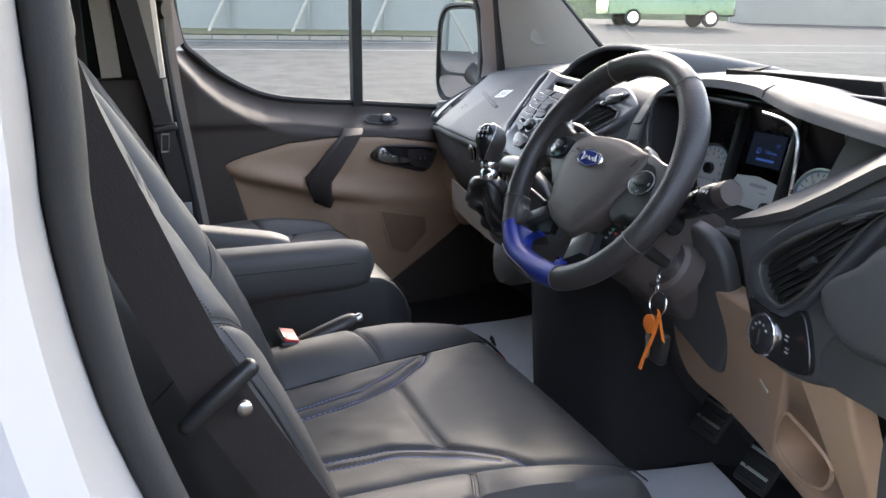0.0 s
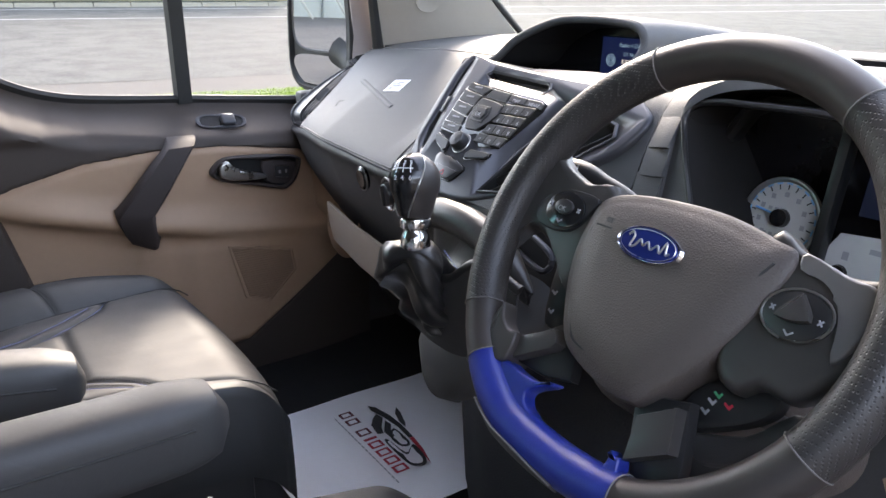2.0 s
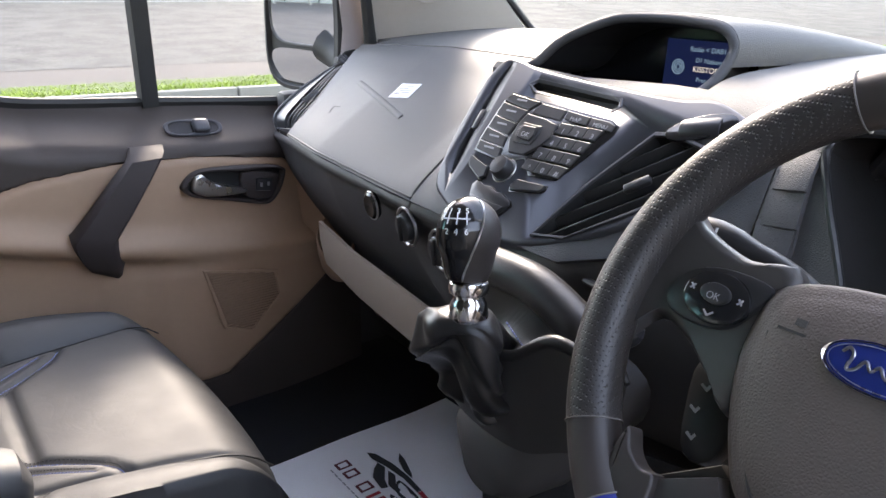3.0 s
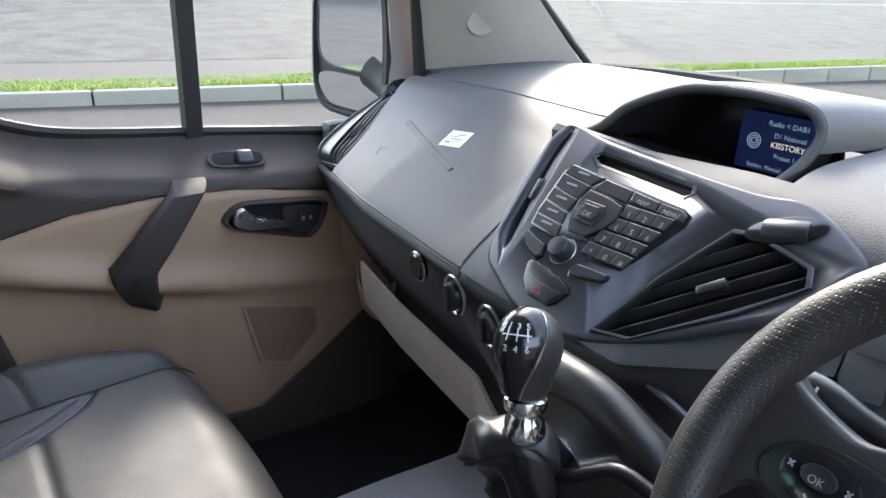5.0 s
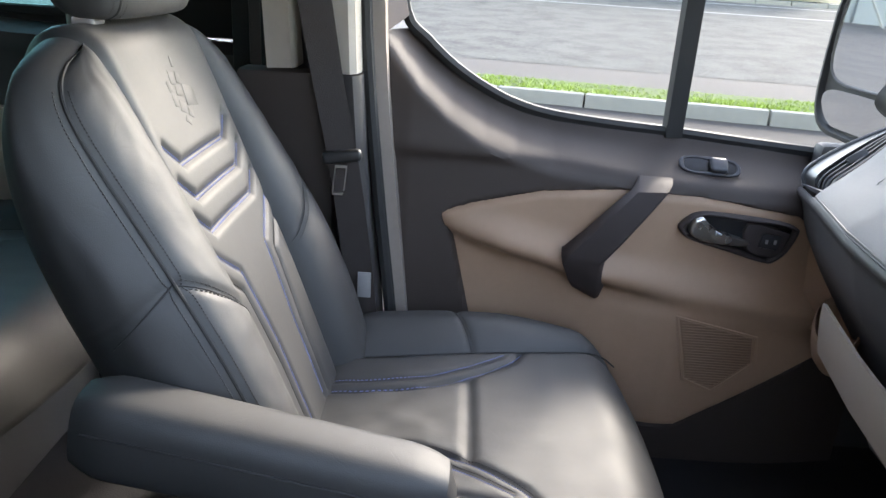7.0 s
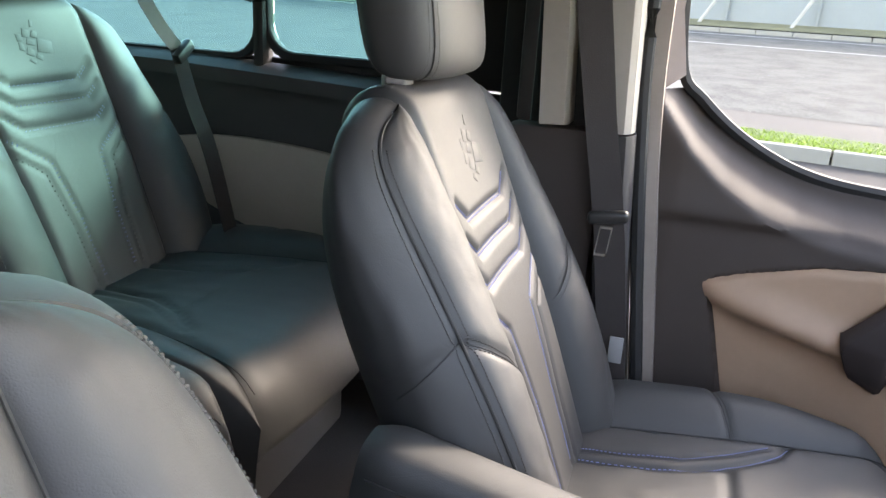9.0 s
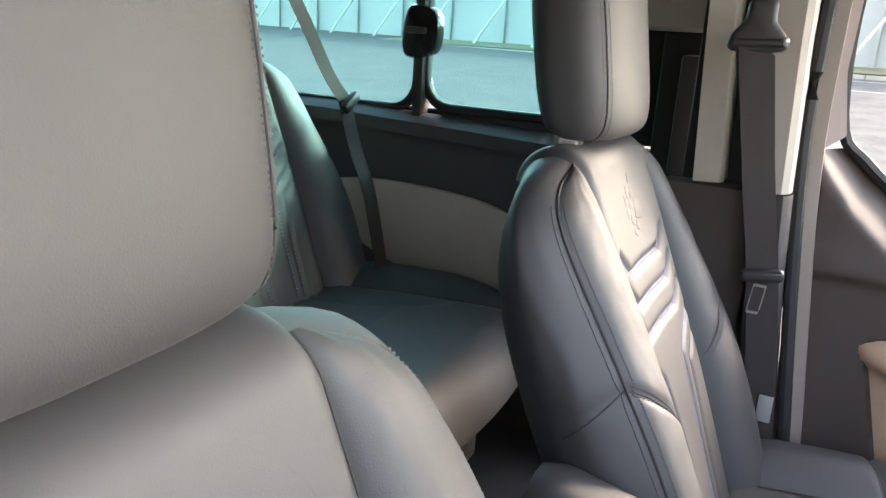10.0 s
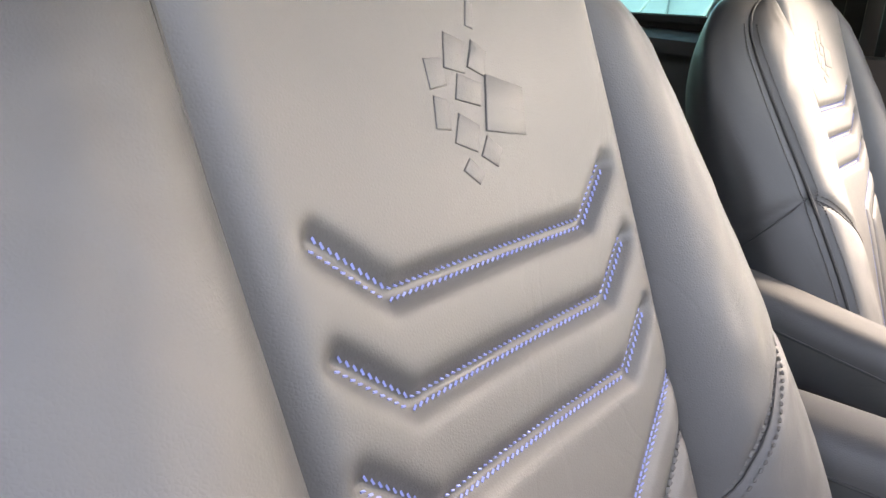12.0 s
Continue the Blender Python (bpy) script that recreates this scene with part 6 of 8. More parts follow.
    legend(0.0195, 0.014, 0.0141, "OK", 0.0085)
    key([(-0.0122, 0.0525), (-0.0465, 0.0497), (-0.0465, 0.0395), (-0.0135, 0.042)])
    legend(-0.029, 0.0458, 0.0092, "MAP", 0.0075)
    key([(-0.048, 0.0497), (-0.072, 0.049), (-0.081, 0.0459), (-0.0805, 0.038), (-0.048, 0.0393)])
    legend(-0.064, 0.0442, 0.0092, "MENU", 0.007)
    for i, row in enumerate(("123", "456", "789", "*0#")):
        for j, ch in enumerate(row):
            x, y = -0.0228 - 0.0196 * j + 0.0048 * i, 0.0295 - 0.0164 * i + 0.0006 * j
            key([(x + 0.0103, y - 0.0064), (x + 0.009, y + 0.0074), (x - 0.0102, y + 0.0076), (x - 0.0088 + (0.003 if j == 2 else 0), y - 0.0062)])
            legend(x, y + 0.0004, 0.0092, ch, 0.0088)
    part("volume_knob", lathe([(0.001, 0.006), (0.0145, 0.006), (0.0145, 0.0075), (0.0125, 0.0085), (0.012, 0.017), (0.0105, 0.0195), (0.001, 0.0205)], FM @ pose(0.024, -0.0325, 0), 30), KEYPAD, f)
    part("knob_ring", tube([FM @ V(0.024 + 0.0148 * math.cos(t), -0.0325 + 0.0148 * math.sin(t), 0.0068) for t in [2 * math.pi * i / 30 for i in range(30)]], 0.0008, 6, True, up=tuple(FN)), SATIN, f)
    for pts in ([(0.084, -0.0321), (0.081, -0.0275), (0.048, -0.0349), (0.044, -0.047), (0.05, -0.0505), (0.075, -0.0406)], [(0.001, -0.047), (-0.004, -0.0385), (-0.043, -0.0368), (-0.0435, -0.0413), (-0.04, -0.0448), (-0.002, -0.0526)]):
        part("key_recess", prism([(x * 1.0 + (x - sum(p[0] for p in pts) / 6) * 0.1, y + (y - sum(p[1] for p in pts) / 6) * 0.2) for x, y in pts], FM @ pose(0, 0, 0.0055), 0.0015, 0.0005), GLOSS, f)
        key(pts, 0.0035)
    haz = [(0.054, -0.0604), (0.051, -0.055), (0.044, -0.054), (0.038, -0.0565), (0.026, -0.0555), (0.014, -0.0595), (0.009, -0.0585), (-0.010, -0.064), (-0.0135, -0.0689), (-0.005, -0.084), (0.001, -0.0885), (0.03, -0.0875), (0.046, -0.076)]
    part("hazard_recess", prism([(0.02 + (x - 0.02) * 1.08, -0.07 + (y + 0.07) * 1.1) for x, y in haz], FM @ pose(0, 0, 0.0055), 0.0015, 0.0005), GLOSS, f)
    part("hazard_surround", prism(haz, FM @ pose(0, 0, 0.0065), 0.003, 0.001), KEYPAD, f)
    part("hazard_switch", prism([(0.046, -0.0715), (-0.0095, -0.0735), (-0.003, -0.083), (0.002, -0.087), (0.03, -0.086), (0.041, -0.0775)], FM @ pose(0, 0, 0.0085), 0.0028, 0.001), KEYPAD, f)
    part("hazard_mark", frame_of([(0.013, -0.0845), (0.0235, -0.0845), (0.018, -0.076)], 0.0014, FM @ pose(0, 0, 0.0113), 0.0004, 0), INK_RED, f)
    # right vent
    hole = [(-0.062, -0.088), (-0.10, -0.08), (-0.17, -0.02), (-0.212, 0.022), (-0.205, 0.038), (-0.15, 0.05), (-0.128, 0.046), (-0.09, -0.02)]
    for o in dash.children:
        if o.name.split(".")[0] in ("centre_panel", "driver_panel", "lower_panel"):
            punch(o, ring(hole, -0.004), FM)
    vent(f, hole, FM, 5, 0.016, (f,), 0.05, -58, 0.012, (0.005, 0.003))
    hole2 = [(0.118, 0.1), (0.1225, 0.081), (0.1195, 0.027), (0.1145, -0.024), (0.104, -0.05), (0.0985, -0.055), (0.098, -0.045), (0.1075, 0.006), (0.115, 0.06), (0.1145, 0.098)]
    vent(f, hole2, FM, 0, 0.009, (f,), 0.016, -30, 0.006, (0.0016, 0.0014))
    # thumb wheel
    part("thumbwheel_bezel", prism([(-0.17 + 0.031 * math.cos(a), 0.062 - 0.012 * math.cos(a) + 0.014 * math.sin(a)) for a in [2 * math.pi * i / 24 for i in range(24)]], FM @ pose(0, 0, 0.006), 0.003, 0.001), GLOSS, f)
    part("thumbwheel", lathe([(0.001, -0.019), (0.0125, -0.019), (0.0135, -0.016), (0.0135, 0.016), (0.0125, 0.019), (0.001, 0.019)], FM @ pose(-0.17, 0.062, -0.0005) @ pose(0, 0, 0, 0, 0, -14) @ pose(0, 0, 0, 0, 90, 0), 26), KEYPAD, f)
    return f


def vent(parent, hole, m, n, gap=0.014, through_parts=(), depth=0.05, lean=-38, blade=0.013, rim=(0.008, 0.0065), rim_mat=None):
    """A louvred air vent in an outline of the plane m, let into the parts that it goes through."""
    for ob in through_parts:
        cut(ob, prism(ring(hole, -0.003), m @ pose(0, 0, -depth), depth + 0.04))
    v = part("vent", frame_of(ring(hole, 0.002 - rim[0]), rim[0], m @ pose(0, 0, 0.005), rim[1], rim[1] / 3), rim_mat or SILVER, parent)
    duct = loft([[m @ V(x, y, 0.006) for x, y in hole], [m @ V(x, y, -depth * 0.5) for x, y in ring(hole, 0.003)], [m @ V(x, y, -depth) for x, y in ring(hole, 0.008)]], False)
    duct.faces.new([w for w in duct.verts][-len(hole):])
    part("vent_duct", duct, RUBBER, v, "black duct")
    xs, ys = [p[0] for p in hole], [p[1] for p in hole]
    # the long way of the outline
    far = max(((a, b) for a in hole for b in hole), key=lambda q: math.hypot(q[0][0] - q[1][0], q[0][1] - q[1][1]))
    (ax, ay), (bx, by) = far
    d = math.hypot(bx - ax, by - ay)
    tx, ty = (bx - ax) / d, (by - ay) / d
    cx, cy = sum(xs) / len(xs), sum(ys) / len(ys)
    for i in range(n):
        off = (i - (n - 1) / 2) * gap
        # clip the line to the outline
        hits = []
        ox, oy = cx - ty * off, cy + tx * off
        for (px, py), (qx, qy) in zip(hole, hole[1:] + hole[:1]):
            ex, ey = qx - px, qy - py
            den = tx * ey - ty * ex
            if abs(den) > 1e-9:
                k = ((px - ox) * ey - (py - oy) * ex) / den
                s = ((px - ox) * ty - (py - oy) * tx) / den
                if 0 <= s <= 1:
                    hits.append(k)
        if len(hits) >= 2:
            k0, k1 = min(hits), max(hits)
            L = k1 - k0 - 0.004
            if L > 0.01:
                mm = m @ basis((ox + tx * (k0 + k1) / 2, oy + ty * (k0 + k1) / 2, -0.004), (tx, ty, 0), (-ty, tx, 0), (0, 0, 1)) @ pose(0, 0, 0, lean)
                part("louvre", rbox((L, blade, 0.002), 0.0008, mm, 1), TONGUE, v)
    mm = m @ basis((cx, cy, 0.004), (tx, ty, 0), (-ty, tx, 0), (0, 0, 1))
    part("vent_tab", rbox((0.027, 0.009, 0.007), 0.002, mm), KEYPAD, v)
    return v


centre_fascia()


def screen_hood():
    """Arched hood over the centre display."""
    def lip(t):
        p = smooth_path([V(0.886, 0.15, 1.44), V(0.9, 0.118, 1.455), V(0.915, 0.088, 1.484), V(0.935, 0.038, 1.508), V(0.946, -0.001, 1.5135), V(0.952, -0.05, 1.5135), V(0.955, -0.094, 1.509), V(0.955, -0.112, 1.498), V(0.95, -0.117, 1.48), V(0.93, -0.112, 1.455), V(0.9, -0.103, 1.436)], 8)
        return p[min(len(p) - 1, int(t * (len(p) - 1) + 0.5))]

    def f(u, v):
        a = lip(u)
        b = V(1.35, a.y * 1.5, 1.452)
        k = v ** 0.8
        p = a.lerp(b, k)
        p.z = a.z + (b.z - a.z) * (k ** 1.6)
        return p
    hood = part("display_hood", shell(grid(lambda u, v: f(0.84 * u, v), 76, 18), -0.006), DASH, dash, "arched hood over the display", 60)
    part("hood_lip", tube([lip(i / 88) for i in range(89)], 0.0058, 10), DASH, hood)
    part("hood_front", sweep([V(0.884 - 0.004 * i / 12, 0.165 - 0.265 * i / 12, 1.447 - 0.003 * i / 12 - 0.013 * (i / 12) ** 2) for i in range(13)], [(-0.016, -0.014), (0.012, -0.014), (0.013, 0.0), (0.006, 0.007), (-0.008, 0.006), (-0.016, -0.002)]), DASH, hood, "rounded front edge of the hood")
    # inner cave, its shade painted in with a near-black colour
    def g(u, v):
        a = lip(u)
        b = V(1.016, 0.0 + (a.y - 0.0) * 0.86, 1.445 + (a.z - 1.445) * 0.86)
        return a.lerp(b, v) + V(0, 0, -0.004)
    part("hood_lining", grid(g, 88, 8), RECESS_SHADE, hood)
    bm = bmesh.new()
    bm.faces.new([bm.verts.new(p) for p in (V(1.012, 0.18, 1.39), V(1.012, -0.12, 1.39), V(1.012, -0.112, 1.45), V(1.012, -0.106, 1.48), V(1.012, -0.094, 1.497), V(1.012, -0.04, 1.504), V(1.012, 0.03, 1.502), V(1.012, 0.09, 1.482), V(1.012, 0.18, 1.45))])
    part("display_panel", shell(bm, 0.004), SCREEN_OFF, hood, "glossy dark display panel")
    part("hood_floor", shell(grid(lambda u, v: V(0.885 + 0.13 * v, 0.17 - 0.29 * u, 1.444 - 0.02 * v - 0.016 * u * u), 8, 6), 0.003), RECESS_SHADE, hood)
    m = basis((1.0, -0.045, 1.458), (0, -1, 0), (0.05, 0, 1), (-1, 0, 0.05))
    sc = part("screen", prism([(-0.046, -0.031), (0.046, -0.031), (0.046, 0.031), (-0.046, 0.031)], m, 0.001), SCREEN_BLUE, hood, "lit blue radio display")
    for body, x, y, s, mt in (("Radio < DAB1", 0.01, 0.021, 0.008, SCREEN_TEXT), ("D1 National", 0.014, 0.009, 0.0074, SCREEN_TEXT), ("KISSTORY", 0.013, -0.001, 0.0088, SCREEN_WHITE),
                              ("Preset 1", 0.012, -0.0125, 0.0074, SCREEN_TEXT), ("Station  Manual    Text", 0.0, -0.026, 0.0066, SCREEN_TEXT)):
        text("writing", body, s, m @ pose(x, y, 0.0014), mt, sc, 0.0001)
    part("signal_icon", merge(*[tube([m @ V(-0.027 + r * math.cos(a), 0.0 + r * math.sin(a), 0.0016) for a in [2 * math.pi * i / 20 for i in range(20)]], 0.0006, 6, True, up=(1, 0, 0)) for r in (0.003, 0.0055, 0.008)]), SCREEN_TEXT, sc)


screen_hood()


# ---- instrument binnacle ----
def binnacle():
    # front edge of the cowl, from its inner foot over the arch to the shelf beside it
    edge = smooth_path([V(0.79, -0.286, 1.285), V(0.815, -0.278, 1.38), V(0.823, -0.288, 1.432), V(0.838, -0.325, 1.458), V(0.84, -0.41, 1.468), V(0.83, -0.5, 1.465), V(0.808, -0.56, 1.458), V(0.785, -0.62, 1.45), V(0.767, -0.70, 1.442), V(0.75, -0.78, 1.436), V(0.735, -0.89, 1.43)], 8)
    n = len(edge) - 1

    def cowl(u, v):
        p = edge[min(n, int(u * n + 0.5))]
        k = min(1, max(0, (u - 0.12) / 0.1))
        step = 0.006 * min(1, max(0, (p.y + 0.535) / -0.012)) * k
        rows = [(0.022, 0.012), (0.0, 0.0), (0.004, 0.012), (0.02, 0.018 + step), (0.09, 0.017 + step), (0.2, 0.004), (0.34, -0.012)]
        i = min(5, int(v * 6))
        f = v * 6 - i
        dx, dz = [rows[i][j] + (rows[i + 1][j] - rows[i][j]) * f for j in (0, 1)]
        if dx > 0.05:
            dz -= 0.05 * (1 - k) * (dx - 0.05)
        return V(p.x + dx * (0.5 + 0.5 * k), p.y, p.z + dz * k)
    b = part("binnacle", grid(cowl, n, 18), DASH, dash, "arched cowl round the instruments", 50)
    part("cowl_joint", tube([cowl(0.545, 0.18 + 0.5 * i / 10) + V(0, 0, 0.001) for i in range(11)], 0.0014, 6), SEAM, b)

    def inner(u, v):
        p = edge[min(n, int(u * n + 0.5))]
        q = V(0.93, -0.285 if p.y > -0.3 else max(p.y, -0.655), min(p.z, 1.455) - 0.004)
        return V(p.x + 0.012, p.y, p.z).lerp(q, v)
    # cowl lining darkened the same way, shade held in its colour
    part("cowl_lining", grid(inner, n, 6), RECESS_SHADE, b, "lining of the cowl, coloured near black for its shade")
    # opening of the instruments: the panel runs up to a thin rim, and a wall painted shade-black leads in from there
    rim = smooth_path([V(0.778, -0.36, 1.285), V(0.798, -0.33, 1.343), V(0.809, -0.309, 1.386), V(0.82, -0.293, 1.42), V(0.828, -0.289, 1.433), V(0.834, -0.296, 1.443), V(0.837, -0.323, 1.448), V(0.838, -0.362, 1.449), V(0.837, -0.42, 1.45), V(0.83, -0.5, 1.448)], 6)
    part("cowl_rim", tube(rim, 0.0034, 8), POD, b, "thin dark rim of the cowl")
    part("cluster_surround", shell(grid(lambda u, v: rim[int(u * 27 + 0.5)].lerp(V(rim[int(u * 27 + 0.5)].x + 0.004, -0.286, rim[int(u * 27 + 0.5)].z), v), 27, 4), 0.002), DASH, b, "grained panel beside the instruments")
    part("cluster_wall", grid(lambda u, v: rim[int(u * 54 + 0.5)].lerp(V(0.925, rim[int(u * 54 + 0.5)].y - 0.004, rim[int(u * 54 + 0.5)].z - 0.002), v), 54, 4), RECESS_SHADE, b)
    part("instrument_back", rbox((0.01, 0.4, 0.22), 0.003, pose(0.925, -0.465, 1.365, 0, -12)), SCREEN_OFF, b)
    part("instrument_floor", rbox((0.2, 0.42, 0.008), 0.003, pose(0.86, -0.49, 1.268, 0, 6)), DARK, b)
    m = basis((0.9, -0.455, 1.372), (0, -1, 0), (0.2, 0, 0.98), (-0.98, 0, 0.2))
    # sunken frame that divides the cluster
    part("cluster_frame", frame_of(smooth2([(-0.155, -0.09), (-0.15, 0.06), (-0.03, 0.08), (0.1, 0.078), (0.175, 0.05), (0.185, -0.09)], 3), 0.016, m @ pose(0, 0, 0.004), 0.02, 0.005), POD, b)
    part("cluster_rib", rbox((0.012, 0.15, 0.02), 0.004, m @ pose(-0.034, -0.01, 0.008)), POD, b)
    part("cluster_rib", rbox((0.012, 0.15, 0.02), 0.004, m @ pose(0.078, -0.01, 0.008)), POD, b)

    def dial(a, s, r, n):
        d = part("dial", lathe([(0.001, 0), (r, 0), (r + 0.003, 0.006), (r + 0.005, 0.006), (r + 0.005, 0), (r - 0.002, -0.002)], m @ pose(a, s, 0), 40), SATIN, b)
        part("dial_face", prism(disc(r, 40), m @ pose(a, s, 0.002), 0.001), DIAL, d)
        part("dial_hub", lathe([(0.001, 0.002), (0.010, 0.002), (0.009, 0.01), (0.001, 0.011)], m @ pose(a, s, 0), 20), GLOSS, d)
        ticks, blue, tiny = [], [], []
        for i in range(n):
            t = radians(225 - 270 * i / (n - 1))
            mm = m @ pose(a + (r - 0.005) * math.cos(t), s + (r - 0.005) * math.sin(t), 0.0035, 0, 0, math.degrees(t))
            ticks.append(rbox((0.005, 0.0011, 0.0006), 0, mm, 1))
            blue.append(rbox((0.0016, 0.0062, 0.0005), 0, m @ pose(a + (r - 0.0012) * math.cos(t), s + (r - 0.0012) * math.sin(t), 0.0034, 0, 0, math.degrees(t)), 1))
            if i % 2 == 0:
                tiny.append(rbox((0.0045, 0.005, 0.0005), 0, m @ pose(a + (r - 0.0125) * math.cos(t), s + (r - 0.0125) * math.sin(t), 0.0034), 1))
        for i in range(7):
            tiny.append(rbox((0.004, 0.0035, 0.0005), 0, m @ pose(a - 0.014 + 0.007 * (i % 5), s - 0.018 - 0.008 * (i // 5) + (0.034 if i > 4 else 0), 0.0034), 1))
        part("tick", merge(*ticks), INK_BLACK, d)
        part("dial_edge", merge(*blue), material("pale_blue_dial_print", (0.15, 0.45, 0.7), 0.5), d)
        part("dial_mark", merge(*tiny), INK_GREY, d)
        part("needle", rbox((r * 0.8, 0.002, 0.001), 0, m @ pose(a - r * 0.38, s + 0.004, 0.006, 0, 0, 172), 1), material("blue_needle", (0.1, 0.4, 0.75), 0.4), d)
    dial(-0.083, -0.041, 0.037, 17)
    dial(0.135, -0.046, 0.038, 17)
    part("small_dial", prism(smooth2([(-0.026, -0.088), (0.05, -0.088), (0.066, -0.075), (0.062, -0.042), (-0.02, -0.04)], 2), m @ pose(0, 0, 0.002), 0.002), DIAL, b)
    part("small_dial_mark", bars(m @ pose(0, 0, 0.0042), [(0.028, -0.05, 0.035, 0.005), (0.04, -0.06, 0.015, 0.002), (-0.01, -0.06, 0.006, 0.008)]), INK_GREY, b)
    part("small_dial_hub", lathe([(0.001, 0.003), (0.009, 0.003), (0.008, 0.008), (0.001, 0.008)], m @ pose(-0.012, -0.078, 0.002), 16), GLOSS, b)
    part("small_dial_hub", lathe([(0.001, 0.003), (0.009, 0.003), (0.008, 0.008), (0.001, 0.008)], m @ pose(0.052, -0.08, 0.002), 16), GLOSS, b)
    sc = part("trip_display", prism([(-0.008, -0.02), (0.058, -0.02), (0.058, 0.03), (-0.008, 0.03)], m @ pose(0, 0, 0.004), 0.002), SCREEN_DIM, b, "small blue trip display")
    text("writing", "12°", 0.007, m @ pose(0.046, 0.014, 0.0065), TRIP_TEXT, sc, 0.0001)
    text("writing", "139 mls", 0.0072, m @ pose(0.036, 0.002, 0.0065), TRIP_TEXT, sc, 0.0001)
    part("writing", bars(m @ pose(0, 0, 0.0062), [(0.012 + 0.0045 * i, -0.010, 0.003, 0.0038) for i in range(8)]), TRIP_TEXT, sc)["kind"] = "stuff"
    part("pump_icon", frame_of([(-0.004, -0.003), (0.003, -0.003), (0.003, 0.005), (-0.004, 0.005)], 0.0014, m @ pose(0.012, 0.002, 0.0062), 0.0004, 0), TRIP_TEXT, sc)
    # switch bank between cluster and fascia
    for i in range(3):
        t = 4.05 + 0.42 * i
        a, e, c = dash_at(-0.262, t, 0.011), dash_at(-0.284, t, 0.011), dash_at(-0.262, t - 0.2, 0.011)
        ex, ey = (e - a).normalized(), (c - a).normalized()
        ez = ex.cross(ey).normalized()
        if ez.x > 0:
            ez = -ez
        part("switch_blank", rbox((0.032, 0.036, 0.004), 0.001, basis((a + e) / 2, ex, ez.cross(ex), ez)), DASH, b)
    # bright edge of the cluster visor
    part("visor_edge", tube(smooth_path([V(0.806, -0.552, 1.446), V(0.788, -0.61, 1.442), V(0.776, -0.64, 1.43), V(0.77, -0.65, 1.40), V(0.768, -0.65, 1.34)], 6), 0.0024, 8), SATIN, b)


binnacle()


# ---- driver's end of the dashboard ----
def dash_end():
    m = basis((0.703, -0.704, 1.196), V(-0.2, -0.98, 0).normalized(), V(0.077, -0.016, 0.997).normalized(), V(-0.977, 0.199, 0.078).normalized())
    block = smooth2([(-0.105, 0.118), (-0.112, 0.095), (-0.085, 0.05), (-0.06, 0.01), (0.0, -0.035), (0.07, -0.033), (0.16, 0.0), (0.25, 0.02), (0.275, 0.12), (0.265, 0.275), (0.13, 0.232), (0.065, 0.192), (0.0, 0.156), (-0.055, 0.134)], 3)
    body = part("end_body", dome(block, m @ pose(0, 0, -0.14), 0.134, 0.016), DASH, dash, "dark moulded end of the dashboard")
    # rounded swelling beside the vent
    swell = smooth2([(0.075, 0.085), (0.12, 0.13), (0.15, 0.16), (0.25, 0.19), (0.26, 0.08), (0.2, 0.045), (0.12, 0.04)], 4)
    part("end_swelling", dome(swell, m @ pose(0, 0, -0.03), 0.042, 0.02), DASH, dash)
    low = smooth2([(0.09, 0.03), (0.14, 0.07), (0.26, 0.09), (0.26, -0.2), (0.225, -0.19), (0.21, -0.05), (0.2, 0.0), (0.1, -0.01)], 3)
    part("end_cover", dome(low, m @ pose(0, 0, -0.1), 0.096, 0.01), DARK, dash, "plain dark side cover")
    hole = smooth2([(-0.012, 0.052), (-0.03, 0.08), (0.002, 0.113), (0.077, 0.161), (0.142, 0.19), (0.118, 0.165), (0.066, 0.09), (0.04, 0.058), (0.018, 0.044)], 3)
    rim = smooth2([(0.16, 0.208), (0.077, 0.184), (0.037, 0.164), (-0.019, 0.124), (-0.058, 0.082), (-0.061, 0.058), (-0.036, 0.034), (0.018, 0.03), (0.05, 0.05), (0.08, 0.088), (0.13, 0.155)], 3)
    trim = part("end_trim", dome(rim, m @ pose(0, 0, -0.02), 0.024, 0.006), SILVER, dash, "satin graphite vent surround")
    v = vent(dash, hole, m @ pose(0, 0, -0.001), 7, 0.0085, (trim, body), 0.05, -30, 0.01, (0.006, 0.0045), DARK)
    part("vent_fin", merge(*[rbox((0.022, 0.003, 0.012), 0.001, m @ pose(0.1 + 0.009 * i, 0.168 + 0.006 * i, 0.004, 0, 0, 25), 1) for i in range(3)]), SILVER, v)
    sm = m @ pose(0, 0, 0.0)
    part("light_panel", dome(smooth2([(-0.042, 0.034), (-0.028, 0.0), (0.0, -0.026), (0.06, -0.024), (0.086, -0.01), (0.07, 0.03), (0.05, 0.05), (0.02, 0.03)], 4), sm @ pose(0, 0, -0.012), 0.014, 0.003), GLOSS, dash)
    part("light_ring", lathe([(0.0235, 0.0), (0.027, 0.0), (0.0275, 0.005), (0.026, 0.0082), (0.024, 0.007), (0.0235, 0.003)], sm, 36), CHROME, dash, "chrome ring of the light switch")
    part("light_knob", lathe([(0.001, 0.0), (0.0235, 0.0), (0.023, 0.0075), (0.021, 0.009), (0.001, 0.009)], sm, 30), KEYPAD, dash)
    part("light_grip", rbox((0.005, 0.02, 0.004), 0.002, sm @ pose(0, -0.004, 0.0105)), KEYPAD, dash)
    part("mark", bars(sm @ pose(0, 0, 0.0096), [(0.014 * math.cos(a), 0.014 * math.sin(a), 0.004, 0.003) for a in (0.6, 1.2, 1.8, 2.4, 3.0)]), INK_GREY, dash)
